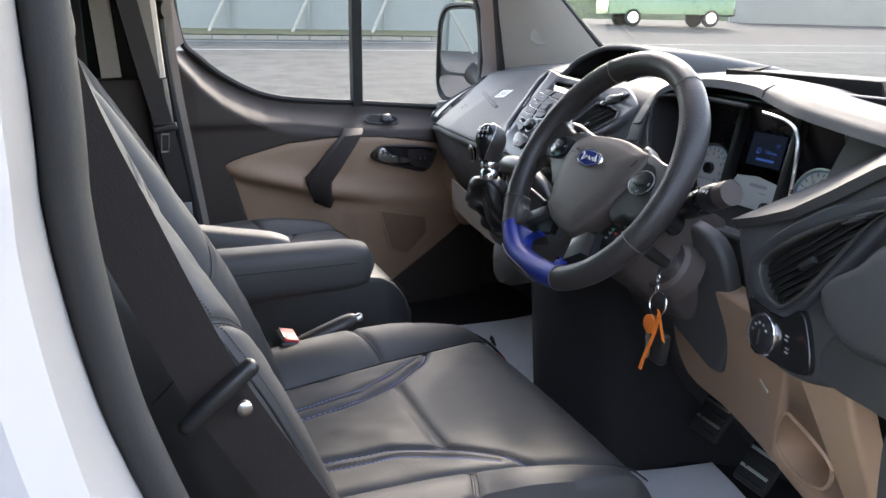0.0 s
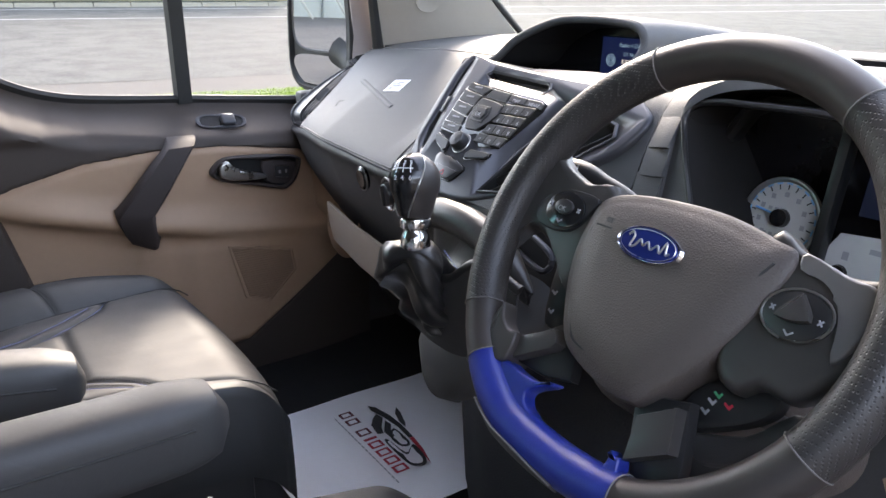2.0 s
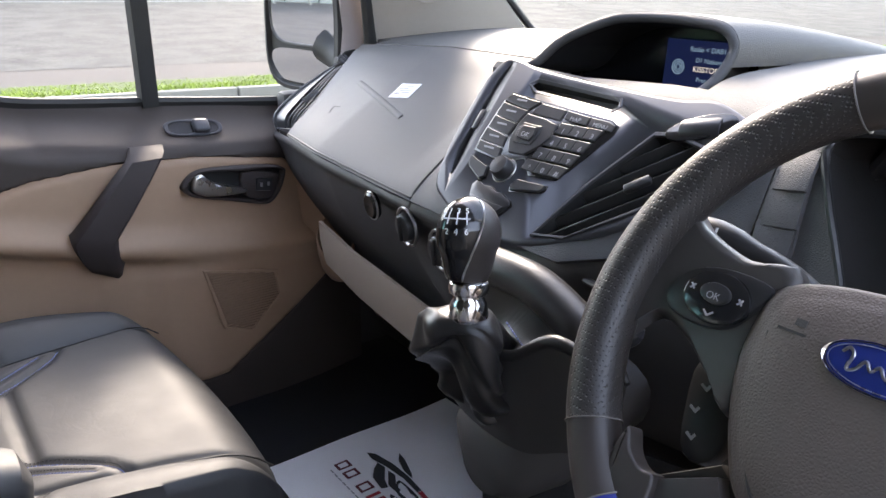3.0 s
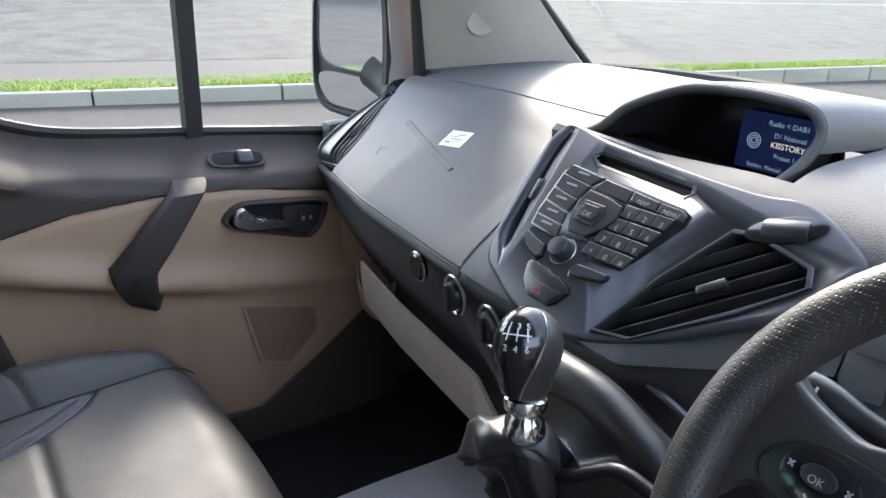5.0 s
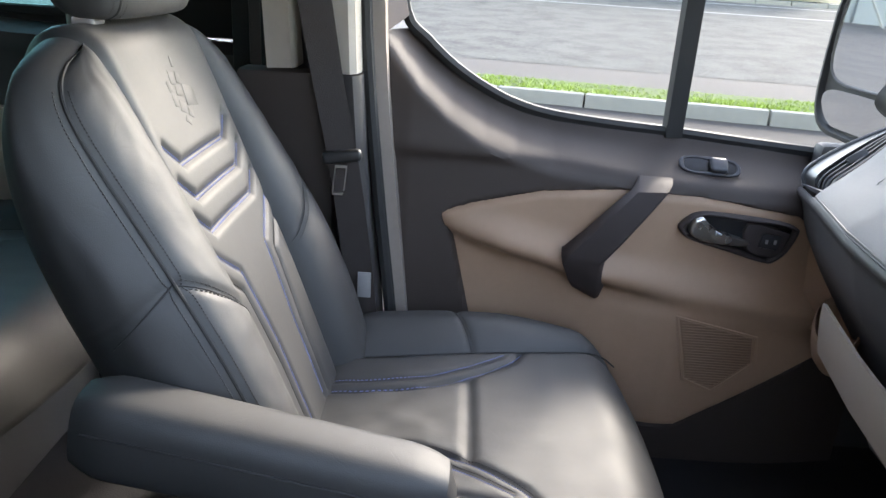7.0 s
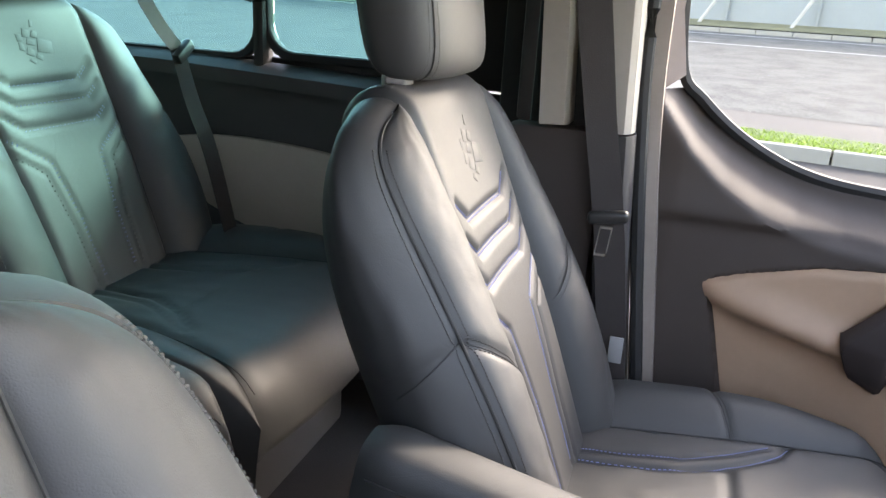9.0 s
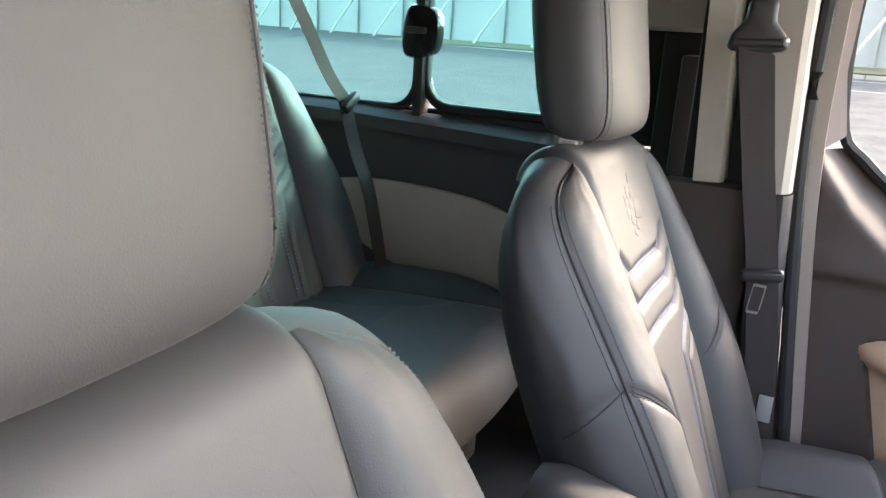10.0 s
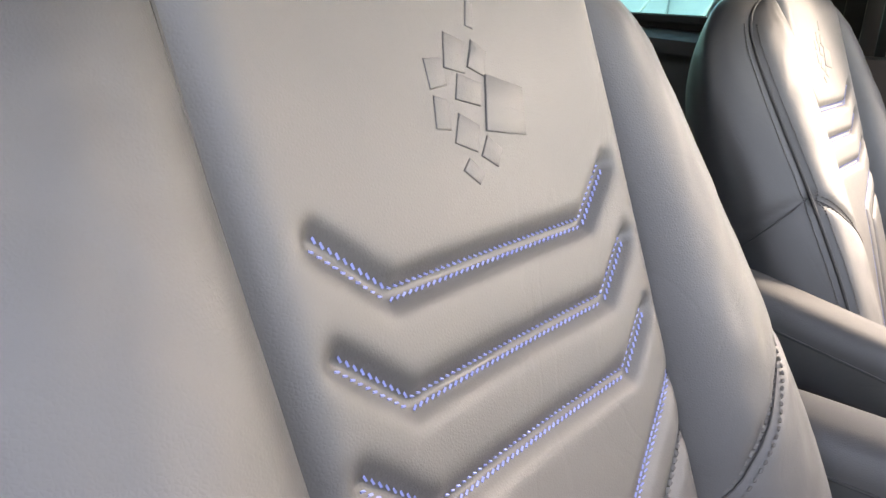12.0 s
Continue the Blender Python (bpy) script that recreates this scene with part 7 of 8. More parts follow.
    part("mark", bars(sm @ pose(0, 0, 0.0026), [(0.041, 0.014, 0.006, 0.002), (0.041, 0.009, 0.006, 0.002), (0.045, 0.0, 0.006, 0.002), (0.045, -0.005, 0.006, 0.002)]), INK_GREY, dash)
    # sloping shelf above the vent, with a lidded tray line and two switches
    front = [m @ V(x, y, z) for x, y, z in ((-0.109, 0.107, -0.004), (-0.05, 0.126, 0.0), (0.008, 0.149, 0.002), (0.065, 0.183, 0.002), (0.124, 0.222, 0.0), (0.25, 0.27, -0.01))]

    def shelf(u, v):
        i = min(4, int(u * 5))
        p = front[i].lerp(front[i + 1], u * 5 - i)
        k = min(1, u * 2.5)
        return p + V(0.095 * v * k, 0.0, (0.052 * v - 0.02 * max(0, v - 0.7)) * k)
    part("shelf", shell(grid(shelf, 40, 8), -0.012), DASH, dash, "sloping shelf beside the instruments", 50)
    part("shelf_lid", shell(grid(lambda u, v: shelf(0.28 + 0.6 * u, 0.18 + 0.5 * v) + V(-0.002, 0, 0.004), 20, 5), -0.003), DARK, dash)
    for u, mat in ((0.52, GLOSS), (0.76, KEYPAD)):
        a, b, c = shelf(u, 0.42), shelf(u + 0.05, 0.42), shelf(u, 0.55)
        ex, ey = (b - a).normalized(), (c - a).normalized()
        ez = ex.cross(ey).normalized()
        mm = basis(a + ez * 0.006, ex, ez.cross(ex), ez)
        sw = part("shelf_switch", rbox((0.042, 0.03, 0.01), 0.003, mm), mat, dash)
        part("mark", bars(mm @ pose(0, 0, 0.0051), [(-0.006, 0, 0.004, 0.005), (0.005, 0, 0.005, 0.002)]), INK_RED if mat is GLOSS else INK_GREY, sw)


dash_end()


# ---- steering wheel ----
def steering_wheel():
    a = radians(31)
    up, n = V(math.sin(a), 0, math.cos(a)), V(-math.cos(a), 0, math.sin(a))
    w = thing("steering_wheel", "black leather sports steering wheel with a blue lower section", "steering wheel", (0.612, -0.4435, 1.36))
    m = basis((0, 0, 0), (0, -1, 0), up, n)

    def rim_point(deg):
        """deg runs from the foot of the wheel, plus to the right."""
        t = radians(deg)
        r = 0.170
        x, y = r * math.sin(t), -r * math.cos(t)
        if y < -0.158:
            y = -0.158 + (y + 0.158) * 0.45
        return m @ V(x, y, 0)

    def arc(d0, d1, r, name, mat, label="", squash=1.0, grow=None):
        k = max(4, int(abs(d1 - d0) / 3))
        pts = [rim_point(d0 + (d1 - d0) * i / k) for i in range(k + 1)]
        rings = []
        for i, p in enumerate(pts):
            dd = d0 + (d1 - d0) * i / k
            q = (rim_point(dd + 0.5) - rim_point(dd - 0.5)).normalized()
            out = q.cross(n).normalized()
            if out.dot(p) < 0:
                out = -out
            rr = r * (1 + 0.1 * math.exp(-((abs(dd) - 118) / 16) ** 2))
            rings.append([p + out * (rr * math.cos(t)) + n * (rr * 1.06 * math.sin(t)) for t in [2 * math.pi * j / 20 for j in range(20)]])
        return part(name, loft(rings), mat, w, label)
    arc(19.5, 64, 0.0172, "rim_lower", LEATHER_SMOOTH)
    arc(64.2, 145, 0.0176, "grip", LEATHER_PERF, "perforated leather grip")
    arc(145.2, 206, 0.0172, "rim_top", LEATHER_SMOOTH)
    arc(206.2, 300, 0.0176, "grip", LEATHER_PERF, "perforated leather grip")
    arc(300.2, 316.8, 0.0172, "rim_lower", LEATHER_SMOOTH)
    arc(-43, 19.3, 0.0174, "rim_accent", BLUE_LEATHER, "bright blue leather section")
    # grey thumb insert let into the outside of the blue section
    arcs = [rim_point(-32 + 34 * i / 16) for i in range(17)]
    rings = []
    for i, q in enumerate(arcs):
        o = q.normalized()
        k = math.sin(math.pi * (0.04 + 0.92 * i / 16)) ** 0.4
        rings.append([q + o * (0.0178 * math.cos(t)) + n * (0.0188 * math.sin(t)) + o * 0.0016 for t in [(0.35 - 0.75 * k + 1.5 * k * j / 8) for j in range(9)]])
    part("rim_insert", shell(loft(rings, False, False), 0.002), DARK, w, "grey textured insert")
    part("insert_thread", tube([r[8] + n * 0.0008 for r in rings], 0.0008, 6), THREAD, w, "pale thread round the insert")
    for d in (19.4, 64.1, 145.1, 206.1, 300.1, 316.9):
        q = rim_point(d)
        t = (rim_point(d + 1) - rim_point(d - 1)).normalized()
        o = t.cross(n)
        part("rim_seam", tube([q + o * (0.0182 * math.cos(b)) + n * (0.0192 * math.sin(b)) for b in [2 * math.pi * i / 18 for i in range(18)]], 0.0006, 5, True, up=tuple(t)), THREAD, w)
    # blue leather that widens inwards from the rim, drawn out into two tongues
    for pts in ([(-0.0941, -0.1205), (-0.0875, -0.1175), (-0.072, -0.1195), (-0.0535, -0.1197), (-0.037, -0.1138), (-0.0365, -0.1165), (-0.05, -0.1247), (-0.0563, -0.1318), (-0.0525, -0.1395), (-0.041, -0.1462), (-0.0487, -0.1584), (-0.0734, -0.1519), (-0.1, -0.137)],
                [(0.012, -0.1545), (0.0265, -0.152), (0.0334, -0.1473), (0.0361, -0.1395), (0.0352, -0.133), (0.0394, -0.1355), (0.0448, -0.1351), (0.0476, -0.1442), (0.0537, -0.1619), (0.043, -0.1677), (0.015, -0.166)]):
        part("accent_tongue", prism(smooth2(pts, 4), m @ pose(0, 0, -0.008), 0.0145, 0.0025, 4), BLUE_LEATHER, w)
    part("rim_flare", prism(smooth2([(-0.112, -0.12), (-0.121, -0.097), (-0.118, -0.075), (-0.11, -0.087), (-0.1, -0.0935), (-0.0895, -0.0945), (-0.0885, -0.1165), (-0.1, -0.122)], 4), m @ pose(0, 0, -0.006), 0.0165, 0.0025, 4), LEATHER_SMOOTH, w)
    # pad: a shield with a stepped lower border
    pad = smooth2([(-0.072, 0.038), (-0.036, 0.0495), (0.03, 0.0525), (0.075, 0.045), (0.0965, 0.0385), (0.094, 0.012), (0.0732, -0.041), (0.04, -0.0912), (0.0245, -0.1), (-0.003, -0.0985), (-0.045, -0.084), (-0.0647, -0.056), (-0.078, -0.018), (-0.0795, 0.015)], 5)
    cx, cy = 0.0, -0.02
    rings = []
    for k, z in ((0.97, -0.035), (1.0, -0.02), (1.0, -0.008), (0.985, 0.0), (0.955, 0.003), (0.9, 0.0045), (0.86, 0.006), (0.8, 0.0088), (0.55, 0.0108), (0.25, 0.0115), (0.03, 0.012)):
        rings.append([m @ V(cx + (x - cx) * k, cy + (y - cy) * k, z) for x, y in pad])
    p = part("airbag_pad", loft(rings), WHEEL_PAD, w, "grained pad in the middle", 50)
    part("pad_line", tube([m @ V(x, y, 0.0066) for x, y in [(q.x, q.y) for q in smooth_path([V(-0.066, 0.01, 0), V(-0.06, -0.03, 0), V(-0.043, -0.068, 0), (-0.03, -0.0785, 0), (0.004, -0.0788, 0), (0.0245, -0.0715, 0), (0.06, -0.019, 0), (0.086, 0.027, 0)], 5)]], 0.0011, 6, up=tuple(n)), SEAM, p)
    part("airbag_mark", bars(m @ pose(0, 0, 0.0098), [(-0.018 + 0.011 * i, -0.055, 0.008, 0.008) for i in range(4)]), WHEEL_PAD, p)
    part("pad_slit", bars(m @ pose(0, 0, 0.0098), [(-0.053, 0.014, 0.016, 0.0014), (0.047, 0.008, 0.02, 0.0014)]), SEAM, p)
    part("horn_mark", bars(m @ pose(0, 0, 0.0099), [(-0.05, 0.02, 0.006, 0.004), (0.048, 0.015, 0.006, 0.004)]), DARK, p)
    bd = m @ pose(-0.0045, 0.0105, 0.0)
    part("badge", lathe([(0.001, 0.008), (1.0, 0.008), (1.03, 0.012), (0.97, 0.0145), (0.93, 0.0135), (0.001, 0.0135)], bd @ Matrix.Diagonal((0.0295, 0.0135, 1, 1)), 44), CHROME, p, "chrome rimmed oval badge")
    part("badge_field", lathe([(0.001, 0.012), (0.91, 0.012), (0.9, 0.0142), (0.001, 0.0148)], bd @ Matrix.Diagonal((0.0295, 0.0135, 1, 1)), 44), BADGE_BLUE, p, "blue oval badge field")
    part("badge_line", tube([bd @ V(0.0252 * math.cos(t), 0.0108 * math.sin(t), 0.0146) for t in [2 * math.pi * i / 40 for i in range(40)]], 0.0003, 5, True, up=tuple(n)), SATIN, p)
    # plain silver flourish in the badge
    wave = smooth_path([V(-0.019, 0.003, 0), V(-0.0165, 0.0062, 0), V(-0.0135, 0.003, 0), V(-0.0145, -0.0045, 0), V(-0.0105, -0.0035, 0), V(-0.007, 0.0022, 0), V(-0.0035, -0.002, 0), V(0.0, 0.0018, 0), V(0.004, -0.003, 0), V(0.009, 0.0015, 0), V(0.0125, -0.0035, 0), V(0.0155, 0.0055, 0), V(0.018, -0.003, 0), V(0.0205, -0.0015, 0)], 5)
    part("badge_script", tube([bd @ V(q.x, q.y, 0.0148) for q in wave], 0.0009, 6, up=tuple(n)), SATIN, p)
    # spokes with switch pods
    for sg in (-1, 1):
        if sg < 0:
            outline = [(-0.066, 0.045), (-0.1, 0.047), (-0.135, 0.058), (-0.162, 0.075), (-0.17, 0.02), (-0.166, -0.03), (-0.145, -0.006), (-0.117, -0.012), (-0.09, -0.03), (-0.07, -0.04)]
            c = (-0.104, 0.019)
            pod = smooth2([(-0.1375, 0.014), (-0.128, 0.028), (-0.108, 0.036), (-0.076, 0.034), (-0.08, 0.018), (-0.092, 0.002), (-0.115, -0.002), (-0.132, 0.002)], 4)
        else:
            outline = [(0.07, 0.048), (0.098, 0.042), (0.13, 0.036), (0.166, 0.04), (0.17, 0.0), (0.15, -0.03), (0.128, -0.05), (0.105, -0.05), (0.09, -0.06), (0.07, -0.04)]
            c = (0.112, 0.001)
            pod = [(c[0] + 0.0225 * math.cos(t) - 0.003 * math.sin(t), c[1] + 0.0035 * math.cos(t) + 0.0165 * math.sin(t)) for t in [2 * math.pi * i / 30 for i in range(30)]]
        s = part("spoke", dome(smooth2(outline, 4), m @ pose(0, 0, -0.02), 0.0195, 0.009), WHEEL_TRIM, w)
        if sg > 0:
            part("spoke_trim", dome(smooth2([(0.1, 0.041), (0.13, 0.034), (0.15, 0.03), (0.152, 0.0), (0.142, -0.02), (0.138, 0.0), (0.13, 0.018), (0.115, 0.028), (0.1, 0.03)], 3), m @ pose(0, 0, -0.006), 0.008, 0.003), SATIN_DARK, s, "satin silver spoke trim")
        part("switch_pod", prism(pod, m @ pose(0, 0, -0.004), 0.008, 0.0025), POD, s)
        hub = [(c[0] + (0.0125 if sg < 0 else 0.0) * math.cos(t), c[1] + 0.0105 * math.sin(t)) for t in [2 * math.pi * i / 26 for i in range(26)]]
        if sg < 0:
            part("pod_dish", prism([(c[0] + (x - c[0]) * 1.75, c[1] - 0.002 + (y - c[1]) * 1.55) for x, y in hub], m @ pose(0, 0, 0.002), 0.0042, 0.002), GLOSS, s)
            part("pod_key", prism([(c[0] + (x - c[0]) * 0.8, c[1] + (y - c[1]) * 0.62) for x, y in hub], m @ pose(0, 0, 0.006), 0.003, 0.0014), KEYPAD, s)
            text("legend", "OK", 0.0062, m @ pose(c[0], c[1] - 0.0022, 0.0092), INK_GREY, s, 0.0001)
        else:
            part("pod_key", prism(smooth2([(c[0] - 0.012, c[1] - 0.005), (c[0] + 0.011, c[1] - 0.002), (c[0] + 0.002, c[1] + 0.012), (c[0] - 0.002, c[1] + 0.012)], 3), m @ pose(0, 0, 0.003), 0.006, 0.0025), WHEEL_TRIM, s, "raised triangular key")
            part("pod_rim", tube([m @ V(x, y, 0.0035) for x, y in pod], 0.0009, 6, True, up=tuple(n)), SATIN, s)
        part("pod_mark", merge(*[rbox((0.0045, 0.0011, 0.0005), 0, m @ pose(c[0] + dx + q * 0.0016 * math.cos(radians(a)), c[1] + dy, 0.0066 if sg < 0 else 0.0043, 0, 0, a + q * 42), 1)
                                 for dx, dy, a in ((0.0, -0.0125, 0), (0.016, 0.0, 90), (-0.016, 0.0, 90)) for q in (-1, 1)]), INK_GREY, s)
        # lower switch cluster behind the spokes
        low = smooth2([(0.055, -0.098), (0.053, -0.071), (0.08, -0.046), (0.108, -0.043), (0.112, -0.06), (0.092, -0.08)] if sg > 0 else [(-0.099, -0.078), (-0.11, -0.0524), (-0.1135, -0.018), (-0.085, -0.01), (-0.075, -0.045), (-0.08, -0.075)], 3)
        lo = part("lower_switch", prism(low, m @ pose(0, 0, -0.04), 0.014, 0.004), POD, w)
        spots = [(0.072, -0.066, INK_GREEN), (0.082, -0.07, INK_RED), (0.068, -0.08, INK_GREY), (0.09, -0.056, INK_GREY), (0.07, -0.072, INK_GREY)] if sg > 0 else [(-0.102, -0.035, INK_GREY), (-0.103, -0.05, INK_GREY), (-0.098, -0.066, INK_GREY)]
        for x, y, ink in spots:
            part("switch_mark", bars(m @ pose(x, y, -0.0258, 0, 0, -25), [(0, 0, 0.006, 0.0018), (0.002, 0.002, 0.0018, 0.003)]), ink, lo)
        if sg > 0:
            part("switch_back", prism(smooth2([(0.056, -0.1), (0.095, -0.083), (0.118, -0.055), (0.13, -0.06), (0.115, -0.09), (0.075, -0.115)], 3), m @ pose(0, 0, -0.052), 0.016, 0.005), DARK, lo)
        # lower spokes: a satin plate set in a dark web
        plate = [(0.0409, -0.1028), (0.0662, -0.0847), (0.0747, -0.1151), (0.0453, -0.1349)] if sg > 0 else [(-0.0896, -0.094), (-0.0586, -0.0757), (-0.0524, -0.0856), (-0.0548, -0.091), (-0.0888, -0.1136)]
        web = [(0.024, -0.09), (0.066, -0.078), (0.08, -0.118), (0.086, -0.152), (0.05, -0.15), (0.036, -0.128)] if sg > 0 else [(-0.1125, -0.105), (-0.066, -0.07), (-0.04, -0.085), (-0.034, -0.108), (-0.064, -0.116), (-0.1, -0.116)]
        sp = part("lower_spoke", prism(web, m @ pose(0, 0, -0.022), 0.012, 0.003), POD, w)
        part("spoke_plate", prism(plate, m @ pose(0, 0, -0.012), 0.0155, 0.0012), WHEEL_TRIM, sp, "smooth lower spoke plate")
    # column shroud
    def shroud(k, z):
        return [m @ V(0.004 + 0.082 * k * math.copysign(abs(math.cos(t)) ** 0.55, math.cos(t)), -0.032 + 0.062 * k * math.copysign(abs(math.sin(t)) ** 0.6, math.sin(t)) - 0.02 * k * max(0, -math.sin(t)), z) for t in [2 * math.pi * i / 36 for i in range(36)]]
    sh = part("column_shroud", loft([shroud(k, z) for k, z in ((0.8, -0.045), (0.9, -0.05), (0.97, -0.062), (1.03, -0.1), (1.1, -0.16), (1.16, -0.24), (1.2, -0.3))]), WHEEL_PAD, w, "warm grey column shroud")
    part("shroud_joint", tube([p + (p - m @ V(0.004, -0.032, -0.1)) * 0.012 for p in [m @ V(0.004 + sx * 0.084 * (1.0 + 0.0006 * i), -0.045, -0.06 - 0.0145 * i) for sx, rng in ((-1, range(14)),) for i in rng]], 0.0009, 6), SEAM, sh)
    # stalks
    for sg in (-1, 1):
        if sg < 0:
            pts = smooth_path([m @ V(-0.05, 0.03, -0.06), m @ V(-0.09, 0.05, -0.045), m @ V(-0.13, 0.058, -0.035), m @ V(-0.158, 0.062, -0.03)], 5)
            scale = [0.8] * 9 + [0.9, 1, 1, 1, 0.9, 0.8, 0.5]
        else:
            pts = smooth_path([m @ V(0.08, -0.01, -0.085), m @ V(0.115, 0.0, -0.08), m @ V(0.15, 0.02, -0.07), m @ V(0.185, 0.032, -0.06)], 5)
            scale = [0.8, 0.8, 0.8, 0.85, 0.9, 1.0, 1.2, 1.45, 1.6, 1.65, 1.65, 1.65, 1.65, 1.6, 1.5, 1.2]
        st = part("stalk", tube(pts, 0.011, 14, up=tuple(n), scale=scale), POD, w)
        if sg > 0:
            part("stalk_cap", tube([pts[-1] - (pts[-1] - pts[-3]) * 0.3, pts[-1] + (pts[-1] - pts[-3]).normalized() * 0.016], 0.0165, 16, up=tuple(n)), WHEEL_PAD, st, "grey end of the stalk")
            part("stalk_ring", tube([pts[10], pts[11]], 0.0188, 16, up=tuple(n)), GLOSS, st)
            part("hub_knob", lathe([(0.001, -0.02), (0.014, -0.02), (0.013, 0.004), (0.009, 0.008), (0.001, 0.008)], m @ pose(0.118, -0.022, -0.06), 18), POD, w)
        q = pts[12]
        part("stalk_mark", bars(basis(q + n * (0.0186 if sg > 0 else 0.0115), (0, -1, 0), up, n), [(0, 0, 0.004, 0.003), (0.006, 0, 0.0015, 0.005)]), INK_WHITE, st)
    return w


steering_wheel()


def ignition():
    ig = thing("ignition_keys", "car key in the ignition with ring, tag and orange tie", "keys")
    n = V(-0.82, 0.1, 0.55).normalized()
    q = n.to_track_quat("Z", "Y").to_matrix().to_4x4()
    m = Matrix.Translation((0.69, -0.527, 1.233)) @ q
    col = part("barrel_trim", lathe([(0.001, -0.03), (0.042, -0.03), (0.04, -0.002), (0.034, 0.004), (0.028, 0.0), (0.001, 0.0)], m, 36), WHEEL_PAD, ig)
    part("lock_barrel", lathe([(0.001, 0), (0.018, 0), (0.018, 0.008), (0.001, 0.01)], m, 28), SATIN, ig)
    part("key_head", rbox((0.034, 0.016, 0.058), 0.006, m @ pose(0, 0, 0.036), 3), TONGUE, ig)
    part("key_ring", tube([V(0.668, -0.542, 1.182) + V(0.004 * math.sin(t), 0.017 * math.cos(t), 0.017 * math.sin(t)) for t in [2 * math.pi * i / 24 for i in range(24)]], 0.0012, 6, True, up=(1, 0, 0)), CHROME, ig)
    part("chain", merge(*[tube([V(0.664, -0.542, 1.205 + 0.008 * k) + (V(0.003 * math.cos(t), 0, 0.005 * math.sin(t)) if k % 2 else V(0, 0.003 * math.cos(t), 0.005 * math.sin(t))) for t in [2 * math.pi * i / 10 for i in range(10)]], 0.0008, 5, True, up=(0, 1, 0) if k % 2 else (1, 0, 0)) for k in range(4)]), CHROME, ig)
    part("key_tag", prism([(p[0], p[1] * 1.1) for p in disc(0.013, 20)], basis((0.664, -0.536, 1.150), (0, -1, 0), (0, 0, 1), (-1, 0, 0)), 0.004, 0.001), ORANGE, ig, "orange plastic key head")
    part("key_blade", prism([(-0.004, 0), (0.004, 0), (0.004, -0.036), (0.0, -0.042), (-0.003, -0.034), (-0.005, -0.03), (-0.003, -0.02), (-0.005, -0.012)], basis((0.663, -0.535, 1.139), (0, -1, 0), (0, 0.05, 1), (-1, 0, 0)), 0.002), STEEL, ig)
    part("tie", ribbon(smooth_path([V(0.662, -0.555, 1.172), V(0.659, -0.552, 1.142), V(0.655, -0.542, 1.107), V(0.652, -0.537, 1.082)], 5), 0.006, (0, 1, 0.1)), ORANGE, ig, "orange cable tie")
    part("tie", ribbon(smooth_path([V(0.662, -0.553, 1.177), V(0.659, -0.564, 1.160), V(0.656, -0.576, 1.140)], 5), 0.006, (0, 1, 0.4)), ORANGE, ig, "orange cable tie")
    part("fob", rbox((0.016, 0.03, 0.05), 0.006, pose(0.674, -0.547, 1.117, 6, 0, 0), 3), TONGUE, ig)
    return ig


ignition()


